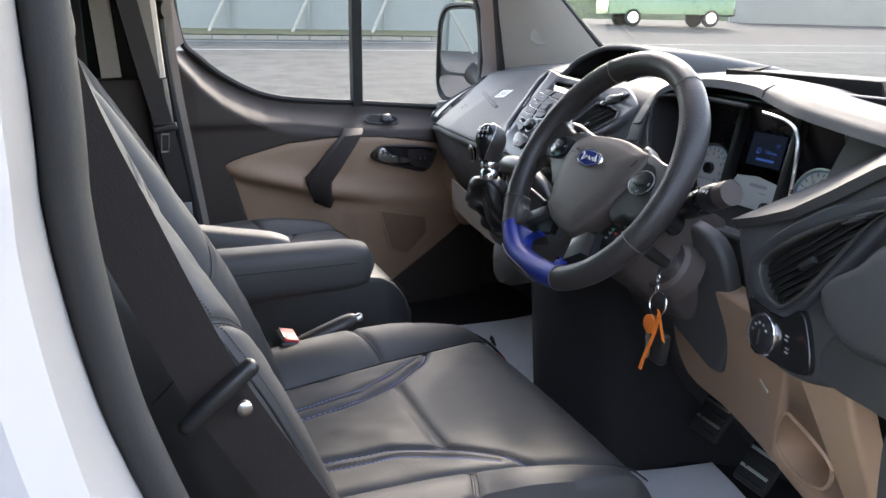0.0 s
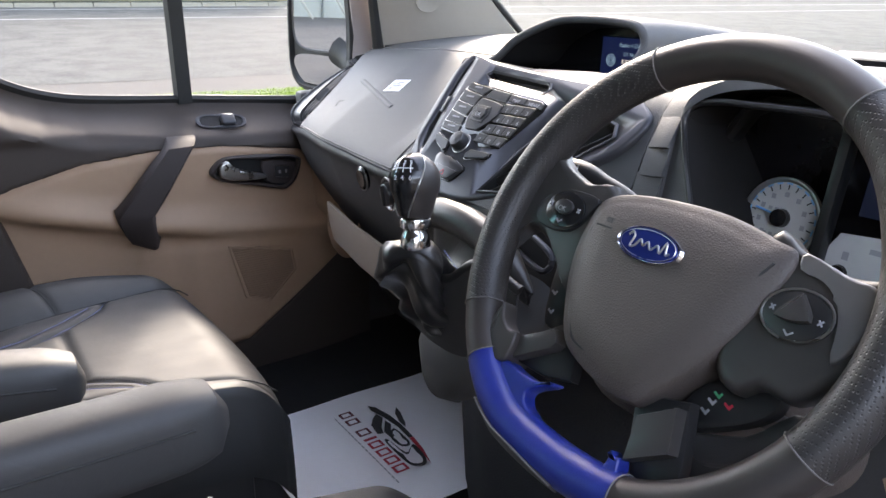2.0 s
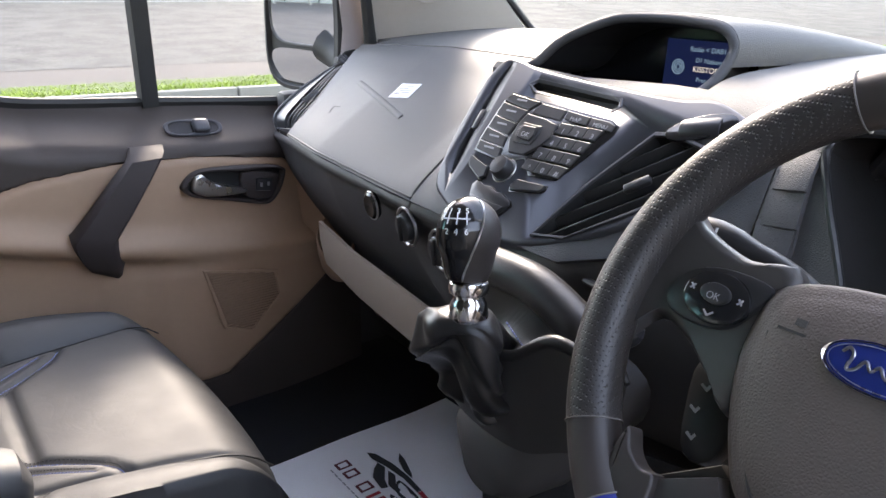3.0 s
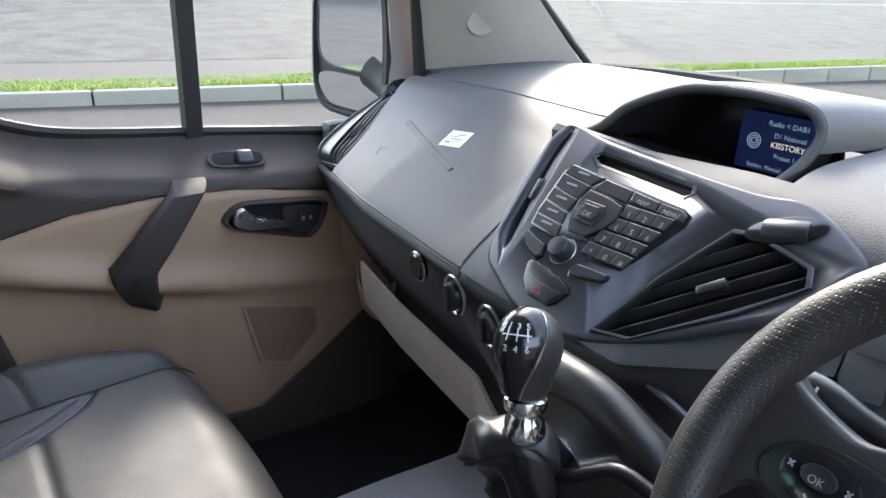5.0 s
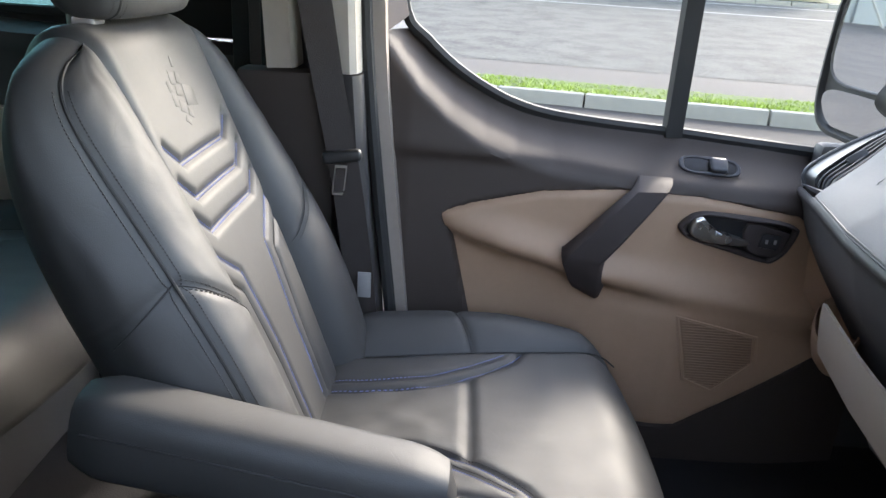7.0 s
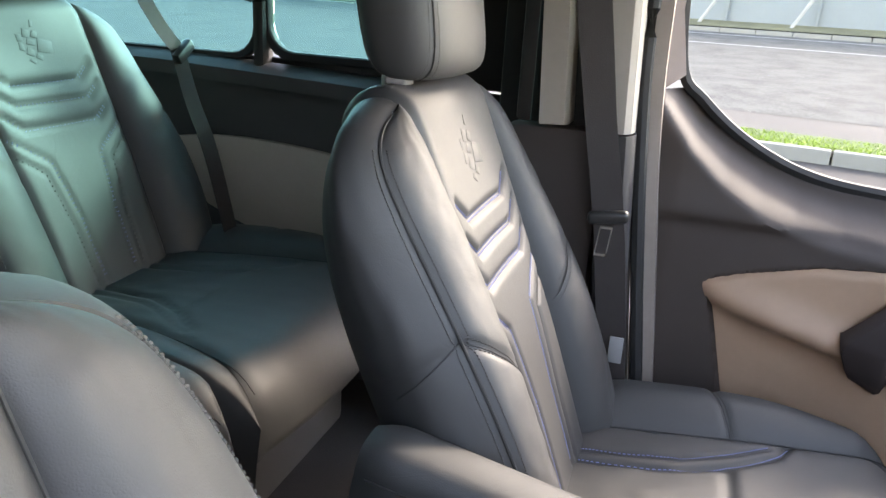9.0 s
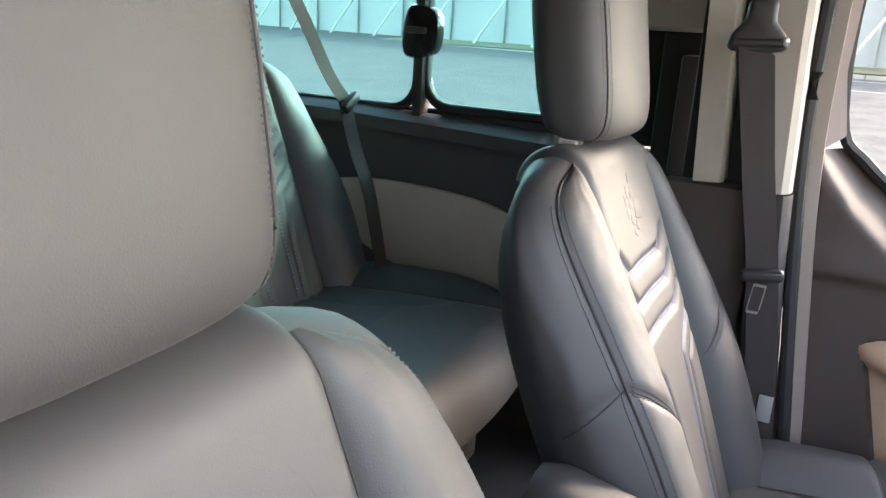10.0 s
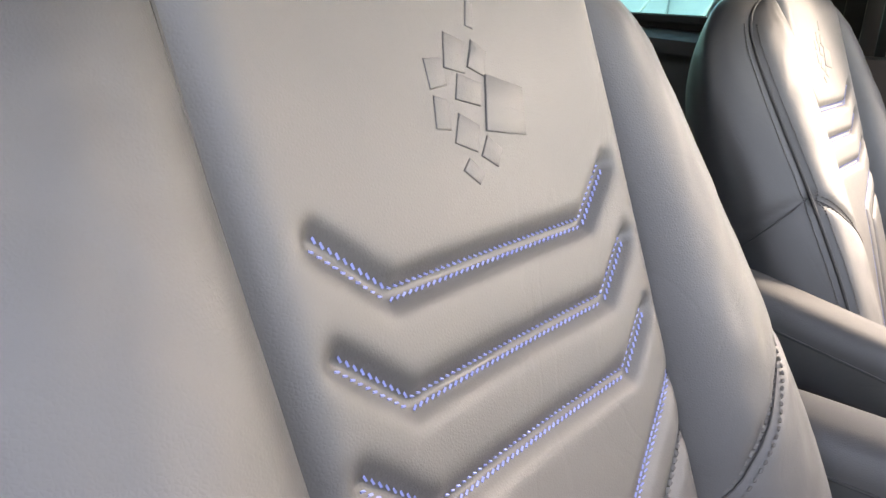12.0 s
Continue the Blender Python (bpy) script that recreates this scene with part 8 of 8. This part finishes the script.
# ---- gear lever ----
def gear_lever():
    g = thing("gear_lever", "gear lever with gloss black and leather knob over a gathered boot", "gear lever")
    base, top = V(0.70, -0.105, 1.20), V(0.597, -0.118, 1.37)
    axis = (top - base).normalized()
    q = axis.to_track_quat("Z", "Y").to_matrix().to_4x4()
    # knob: a teardrop with a gloss face towards the driver
    k0, k1 = V(0.606, -0.12, 1.317), V(0.614, -0.109, 1.384)
    kx = (k1 - k0).normalized()
    back = (V(-1, -0.1, 0) - kx * V(-1, -0.1, 0).dot(kx)).normalized()
    side = kx.cross(back)

    def knob_at(t, ang, grow=0.0):
        r = lerp([(0, 0.017), (0.1, 0.0205), (0.3, 0.024), (0.42, 0.0275), (0.53, 0.0288), (0.64, 0.0284), (0.75, 0.0262), (0.84, 0.0225), (0.91, 0.0175), (0.96, 0.012), (0.985, 0.0075), (1.0, 0.0015)], t) * 0.86 + grow
        return k0 + (k1 - k0) * t + kx * grow * t + back * (r * 1.16 * math.cos(ang)) + side * (r * 0.98 * math.sin(ang))
    ts = [0, 0.03] + [0.06 + 0.04 * i for i in range(21)] + [0.9, 0.93, 0.955, 0.975, 0.99, 1.0]
    kn = part("knob", loft([[knob_at(t, 2 * math.pi * j / 36) for j in range(36)] for t in ts]), LEATHER_SMOOTH, g, "leather sided knob", 60)
    half = lambda t: radians(lerp([(0, 30), (0.3, 52), (0.6, 68), (0.85, 82), (1.0, 95)], t))
    cap = part("knob_face", shell(grid(lambda u, v: knob_at(0.02 + 0.975 * v, (2 * u - 1) * half(0.02 + 0.975 * v), 0.0012), 24, 40), 0.001), GLOSS, kn, "gloss black shift pattern face")
    for sg in (-1, 1):
        part("face_edge", tube([knob_at(0.02 + 0.94 * i / 30, sg * half(0.02 + 0.94 * i / 30), 0.0012) for i in range(31)], 0.0009, 6), SATIN, kn)

    def mark(x, y):
        """A place on the gloss face and its frame: x to the right, y up, in metres."""
        t, ang = 0.76 + y / 0.078, x / 0.025 + radians(26)
        p = knob_at(t, ang, 0.0026)
        ex = (knob_at(t, ang + 0.05) - knob_at(t, ang - 0.05)).normalized()
        ey = (knob_at(t + 0.03, ang) - knob_at(t - 0.03, ang)).normalized()
        if mark_side < 0:
            ex = -ex
        return basis(p, ex, ey - ex * ey.dot(ex), ex.cross(ey))
    mark_side = 1 if back.cross(side).dot(kx) > 0 else -1
    for x, y, w, h in ((0.001, 0.0, 0.022, 0.001), (-0.0065, 0.0, 0.001, 0.010), (0.001, 0.0, 0.001, 0.010), (0.0085, 0.0, 0.001, 0.010), (-0.012, 0.0025, 0.001, 0.005)):
        part("shift_line", rbox((w, h, 0.0005), 0, mark(x * mark_side, y), 1), INK_WHITE, cap)
    for ch, x, y in (("R", -0.0125, 0.0062), ("1", -0.0065, 0.0062), ("3", 0.001, 0.0062), ("5", 0.0085, 0.0062), ("2", -0.0065, -0.0115), ("4", 0.001, -0.0115), ("6", 0.0085, -0.0115)):
        text("numeral", ch, 0.0068, mark(x * mark_side, y), INK_WHITE, cap, 0.0002)
    kq = Matrix.Translation(V(0.606, -0.12, 1.32)) @ kx.to_track_quat("Z", "Y").to_matrix().to_4x4()
    part("collar", lathe([(0.001, -0.038), (0.0155, -0.038), (0.0175, -0.034), (0.0155, -0.022), (0.0135, -0.019), (0.0135, -0.016), (0.0165, -0.014), (0.0175, -0.009), (0.0165, -0.005), (0.0135, -0.003), (0.013, 0.004), (0.001, 0.005)], kq, 30), CHROME, g, "chrome collar")
    # boot: hide gathered under the collar, falling in folds
    rings = []
    for i in range(34):
        t = i / 33
        c = V(0.606, -0.12, 1.288).lerp(V(0.675, -0.088, 1.165), t ** 1.1) + V(-0.012, 0.004, 0.0) * math.sin(math.pi * t)
        r = 0.018 + 0.016 * min(1, t * 5) ** 0.7 + 0.02 * t
        row = []
        for j in range(56):
            a = 2 * math.pi * j / 56
            k = min(1, t * 3.5)
            f = 0.13 * k * math.cos(4 * a + 3.2 * t) + 0.07 * k * math.sin(7 * a - 6 * t) + 0.28 * k * noise.noise((1.8 * math.cos(a) + t, 1.8 * math.sin(a), t * 3.2 + 4))
            f -= 0.16 * k * max(0, math.sin(t * 15 + 2.2 * math.sin(2 * a + 1))) ** 3
            row.append(c + V(r * (1 + f) * math.cos(a), r * 1.08 * (1 + f) * math.sin(a), 0.01 * k * math.sin(3 * a + 7 * t) - 0.015 * k * math.cos(a)))
        rings.append(row)
    part("boot", loft(rings), BOOT, g, "gathered black leather boot", 80)
    part("stitching", thread_row(lambda t: V(0.625 + 0.03 * t, -0.148 - 0.02 * t, 1.283 - 0.055 * t), lambda t: V(-0.8, -0.5, 0.4), 22, 0.0008), THREAD_BLUE, g, "blue thread down the boot")
    # console that carries it
    rings = []
    for x, z, w, h in ((0.645, 1.1, 0.03, 0.03), (0.66, 1.12, 0.06, 0.06), (0.70, 1.15, 0.085, 0.09), (0.75, 1.19, 0.1, 0.1), (0.82, 1.22, 0.11, 0.11)):
        rings.append([V(x, -0.10 + w * math.cos(a), z + h * math.sin(a) * (0.5 if math.sin(a) > 0 else 0.9)) for a in [2 * math.pi * j / 24 for j in range(24)]])
    part("console", loft(rings), DARK, g, "dark moulded lever console")
    roll = smooth_path([V(0.70, -0.015, 1.27), V(0.682, -0.05, 1.292), V(0.676, -0.09, 1.298), V(0.676, -0.134, 1.296), V(0.674, -0.185, 1.279), V(0.668, -0.245, 1.255)], 6)
    part("gaiter_edge", tube(roll, 0.019, 14, scale=[(0.45 + 0.55 * min(1, i / 6)) * min(1, 0.12 + (30 - i) / 6) for i in range(31)]), BOOT, g, "padded leather edge of the boot")
    low = smooth_path([V(0.66, -0.02, 1.215), V(0.634, -0.085, 1.22), V(0.631, -0.122, 1.24), V(0.633, -0.152, 1.25), V(0.641, -0.192, 1.278), V(0.652, -0.245, 1.262)], 6)

    def skirt(u, v):
        i = u * 30
        k = min(29, int(i))
        p, q = roll[k].lerp(roll[k + 1], i - k), low[k].lerp(low[k + 1], i - k)
        r = p.lerp(q, v)
        r += V(0.014, 0, -0.032) * (math.sin(math.pi * v) * (1 - 0.6 * u)) + V(0.003, 0, 0.004) * math.sin(16 * u + 4 * v)
        return r
    part("boot_skirt", shell(grid(skirt, 48, 16), 0.003), BOOT, g, angle=80)
    part("skirt_edge", tube(low, 0.006, 10), BOOT, g)
    hem = smooth_path([V(0.655, -0.02, 1.18), V(0.645, -0.06, 1.16), V(0.642, -0.105, 1.153), V(0.643, -0.16, 1.157), V(0.652, -0.2, 1.175), V(0.665, -0.245, 1.19)], 6)
    part("console_side", shell(grid(lambda u, v: low[int(u * 30)].lerp(hem[int(u * 30)], v) + V(-0.008 * math.sin(math.pi * v), 0, 0), 30, 8), 0.004), DARK, g, "smooth dark side of the console", 60)
    part("tray_lip", tube(smooth_path([V(0.735, -0.2, 1.27), V(0.74, -0.15, 1.285), V(0.75, -0.1, 1.28), V(0.742, -0.12, 1.262), V(0.73, -0.19, 1.25)], 5, True), 0.004, 8, True), SILVER, g)
    return g


gear_lever()


def lower_console():
    """The foot of the centre stack, from the dashboard down to the floor between the footwells."""
    foot = smooth2([(1.15, 0.5), (1.08, 0.41), (0.98, 0.28), (0.887, 0.157), (0.83, 0.04), (0.80, -0.04), (0.795, -0.14), (0.81, -0.225), (0.85, -0.27), (1.0, -0.275), (1.15, -0.28)], 3)
    rings = []
    for k, z in ((0.0, 0.68), (0.25, 0.8), (0.5, 0.92), (0.75, 1.03), (1.0, 1.13)):
        rings.append([V(x - 0.05 * k * max(0.0, min(1.0, (1.05 - x) / 0.25)), y, z) for x, y in foot])
    part("console_foot", loft(rings), CARPET, dash, "black carpeted foot of the centre console", 50)


lower_console()


def heater_controls():
    for y, t, r in ((0.252, 5.75, 0.018), (0.165, 5.95, 0.0235), (0.085, 6.1, 0.0235)):
        c = dash_at(y, t, 0.010)
        n = V(-0.9, 0.1, -0.1).normalized()
        m = Matrix.Translation(c) @ n.to_track_quat("Z", "Y").to_matrix().to_4x4()
        if r < 0.02:
            part("power_socket", lathe([(0.001, 0.0), (r, 0), (r + 0.002, 0.006), (r - 0.003, 0.01), (0.001, 0.009)], m, 30), GLOSS, dash)
            part("socket_ring", tube([m @ V((r + 0.001) * math.cos(a), (r + 0.001) * math.sin(a), 0.006) for a in [2 * math.pi * j / 28 for j in range(28)]], 0.0014, 6, True, up=tuple(n)), SATIN, dash)
        else:
            part("heater_knob", lathe([(0.001, 0), (r, 0), (r - 0.001, 0.003), (r - 0.005, 0.004), (r - 0.006, 0.011), (r - 0.008, 0.0125), (0.001, 0.0125)], m, 30), KEYPAD, dash)
            part("knob_grip", rbox((0.006, 2 * r - 0.014, 0.006), 0.002, m @ pose(0, 0, 0.0135)), KEYPAD, dash)
            part("knob_ring", tube([m @ V((r + 0.001) * math.cos(a), (r + 0.001) * math.sin(a), 0.004) for a in [2 * math.pi * j / 28 for j in range(28)]], 0.002, 6, True, up=tuple(n)), SATIN, dash)
    # side vent by the passenger door: it widens from a tip under the pillar to the front edge
    outer = smooth_path([V(0.867, 0.797, 1.262), V(0.872, 0.818, 1.288), V(0.925, 0.83, 1.325), V(1.0, 0.84, 1.362), V(1.066, 0.847, 1.386)], 6)
    inner = smooth_path([V(0.853, 0.655, 1.275)] + [dash_at(panel_end(t), t, 0.012) for t in (4.5, 4.0, 3.5, 3.0, 2.6)] + [V(1.07, 0.83, 1.39)], 4)

    def across(u, v, sink=0.0):
        i, j = u * (len(outer) - 1), u * (len(inner) - 1)
        p = outer[min(len(outer) - 2, int(i))].lerp(outer[min(len(outer) - 2, int(i)) + 1], i - min(len(outer) - 2, int(i)))
        q = inner[min(len(inner) - 2, int(j))].lerp(inner[min(len(inner) - 2, int(j)) + 1], j - min(len(inner) - 2, int(j)))
        return p.lerp(q, v) + V(0.443, 0.5, -0.6) * sink
    sv = part("side_vent", shell(grid(lambda u, v: across(u, 0.36 * v, 0.004 * v), 36, 6), 0.006), POD, dash, "dark vent housing at the dashboard's end")
    part("vent_rim", tube(outer, 0.0045, 8), POD, sv)
    part("vent_sill", shell(grid(lambda u, v: across(0.08 * v, 0.02 + 0.96 * u, -0.003 + 0.006 * v), 10, 4), 0.006), SILVER, sv, "satin sill of the vent")
    part("vent_cheek", grid(lambda u, v: across(0.08 + 0.9 * u, 0.36, 0.004 + 0.024 * v), 30, 2), RUBBER, sv)
    part("vent_duct", grid(lambda u, v: across(u, v, 0.028), 30, 8), RUBBER, sv, "black duct")
    for v in (0.48, 0.62, 0.76, 0.9):
        part("louvre", tube([across(0.1 + 0.62 * k / 14, v, 0.012) for k in range(15)], 0.0022, 6), TONGUE, sv)
    part("vent_tab", rbox((0.034, 0.014, 0.01), 0.003, basis(across(0.4, 0.66, 0.008), (0.8, -0.1, 0.6), (-0.4, 0.7, 0.6), (-0.45, -0.7, 0.5))), DARK, sv)
    for k in range(3):
        part("vent_fin", rbox((0.004, 0.03, 0.018), 0.001, basis(across(0.78 + 0.04 * k, 0.65, 0.016), (0.8, -0.1, 0.6), (-0.4, 0.7, 0.6), (-0.45, -0.7, 0.5))), SILVER, sv)


heater_controls()


# ---- floor things ----
def paper_mat(at, size, turn, logo):
    p = thing("paper_floor_mat", "white paper floor mat with a dark and red printed mark" if logo else "white paper floor mat in the driver's footwell", "floor mat", at, "paper mats", turn=turn)
    w, h = size

    def f(u, v):
        return V(-h / 2 + h * v, -w / 2 + w * u, 0.004 + 0.006 * noise.noise((u * 3, v * 3, at[0])))
    part("sheet", shell(grid(f, 14, 14), 0.001), PAPER, p)
    if logo:
        m = pose(0.02, 0.0, 0.014, 0, 0, -90) @ Matrix.Diagonal((1.15, 1.15, 1, 1))

        def glyph(pts, mat):
            part("print", prism(pts, m, 0.0005), mat, p)
        glyph([(-0.11, -0.014), (-0.098, -0.004), (-0.06, 0.004), (-0.02, 0.006), (0.02, 0.003), (0.02, -0.005), (-0.02, -0.003), (-0.06, -0.008), (-0.092, -0.016)], INK_BLACK)
        glyph([(0.021, 0.003), (0.06, -0.002), (0.104, -0.014), (0.06, -0.008), (0.021, -0.005)], INK_RED)
        glyph([(-0.078, 0.028), (-0.06, 0.026), (-0.022, 0.014), (-0.012, 0.008), (-0.034, 0.008), (-0.062, 0.016)], INK_BLACK)
        glyph([(-0.078, -0.014), (-0.06, -0.011), (-0.035, -0.028), (-0.016, -0.034), (-0.02, -0.044), (-0.05, -0.04), (-0.066, -0.028)], INK_BLACK)
        glyph([(-0.05, -0.012), (-0.034, -0.009), (-0.012, -0.022), (0.0, -0.022), (0.006, -0.03), (-0.02, -0.031)], INK_BLACK)
        part("print", frame_of(smooth2([(-0.02, -0.011), (0.03, -0.01), (0.04, -0.02), (0.03, -0.03), (0.0, -0.03)], 3), 0.006, m, 0.0005, 0), INK_BLACK, p)
        part("print", frame_of(smooth2([(0.04, -0.009), (0.08, -0.011), (0.1, -0.022), (0.094, -0.04), (0.07, -0.046), (0.01, -0.045), (0.005, -0.038), (0.06, -0.034)], 4), 0.008, m, 0.0005, 0), INK_BLACK, p)
        dark_red = material("dark_red_print", (0.12, 0.012, 0.02), 0.7)
        for k, (x, w, ink) in enumerate(((-0.104, 0.018, dark_red), (-0.078, 0.018, dark_red), (-0.038, 0.02, dark_red), (-0.014, 0.006, INK_RED), (0.006, 0.019, INK_RED), (0.0325, 0.019, INK_RED), (0.059, 0.019, INK_RED), (0.0855, 0.019, INK_RED))):
            if w < 0.01:
                part("print", bars(m, [(x, -0.062, w, 0.024)]), ink, p)
            else:
                part("print", frame_of([(x - w / 2, -0.074), (x + w / 2, -0.074), (x + w / 2, -0.05), (x - w / 2, -0.05)], 0.0055, m, 0.0005, 0), ink, p)
        part("small_print", bars(m, [(-0.1 + 0.0125 * i, -0.084, 0.009, 0.0022) for i in range(18)]), INK_GREY, p)["kind"] = "stuff"
    return p


paper_mat((0.845, 0.335, 0.695), (0.41, 0.50), 0, True)
paper_mat((0.77, -0.44, 0.695), (0.37, 0.48), -12, False)


def pedals():
    for x, y, z in ((0.98, -0.36, 0.84), (0.96, -0.5, 0.82)):
        p = thing("pedal", "black ribbed rubber foot pedal on a steel arm", "pedal", (x, y, z), "pedals")
        m = pose(0, 0, 0, 0, -55)
        part("pad", rbox((0.075, 0.07, 0.014), 0.005, m), RUBBER, p)
        for i in range(4):
            part("rib", rbox((0.006, 0.06, 0.004), 0.001, m @ pose(-0.027 + 0.018 * i, 0, 0.008), 1), SATIN if i % 2 else RUBBER, p)
        part("arm", tube([m @ V(0, 0, -0.006), V(0.08, 0, 0.06), V(0.14, 0, 0.2)], 0.008, 8), TONGUE, p)


pedals()


def handbrake():
    h = thing("handbrake", "black handbrake lever beside the driver's seat", "handbrake")
    pts = smooth_path([V(0.17, -0.125, 0.96), V(0.23, -0.12, 1.0), V(0.29, -0.115, 1.022), V(0.35, -0.11, 1.04)], 5)
    part("lever", tube(pts, 0.017, 12, scale=[0.8] * 5 + [1.0] * 9 + [0.9, 0.7]), LEATHER_SMOOTH, h)
    part("release_button", lathe([(0.001, 0), (0.008, 0), (0.008, 0.012), (0.005, 0.015), (0.001, 0.015)], Matrix.Translation((0.348, -0.11, 1.04)) @ V(0.95, 0.05, 0.3).to_track_quat("Z", "Y").to_matrix().to_4x4(), 16), SATIN, h)
    part("gaiter", loft([[V(0.18 + r * math.cos(a), -0.125 + r * 0.6 * math.sin(a), z) for a in [2 * math.pi * i / 20 for i in range(20)]] for r, z in ((0.1, 0.88), (0.08, 0.92), (0.05, 0.96), (0.02, 0.985))]), LEATHER, h)
    b = thing("belt_buckle", "black belt buckle with a red release button", "buckle")
    m = Matrix.Translation((0.21, -0.145, 1.0)) @ V(0.25, 0.0, 0.97).to_track_quat("Z", "Y").to_matrix().to_4x4()
    part("housing", rbox((0.062, 0.036, 0.11), 0.006, m @ pose(0, 0, -0.012), 3), TONGUE, b)
    part("button", rbox((0.054, 0.026, 0.008), 0.003, m @ pose(0, 0, 0.043)), RED_PLASTIC, b)
    part("buckle_slot", rbox((0.046, 0.005, 0.002), 0.0008, m @ pose(0, 0.012, 0.0472)), TONGUE, b)
    part("stem", rbox((0.03, 0.008, 0.16), 0.003, m @ pose(0, 0, -0.1)), TONGUE, b)


handbrake()
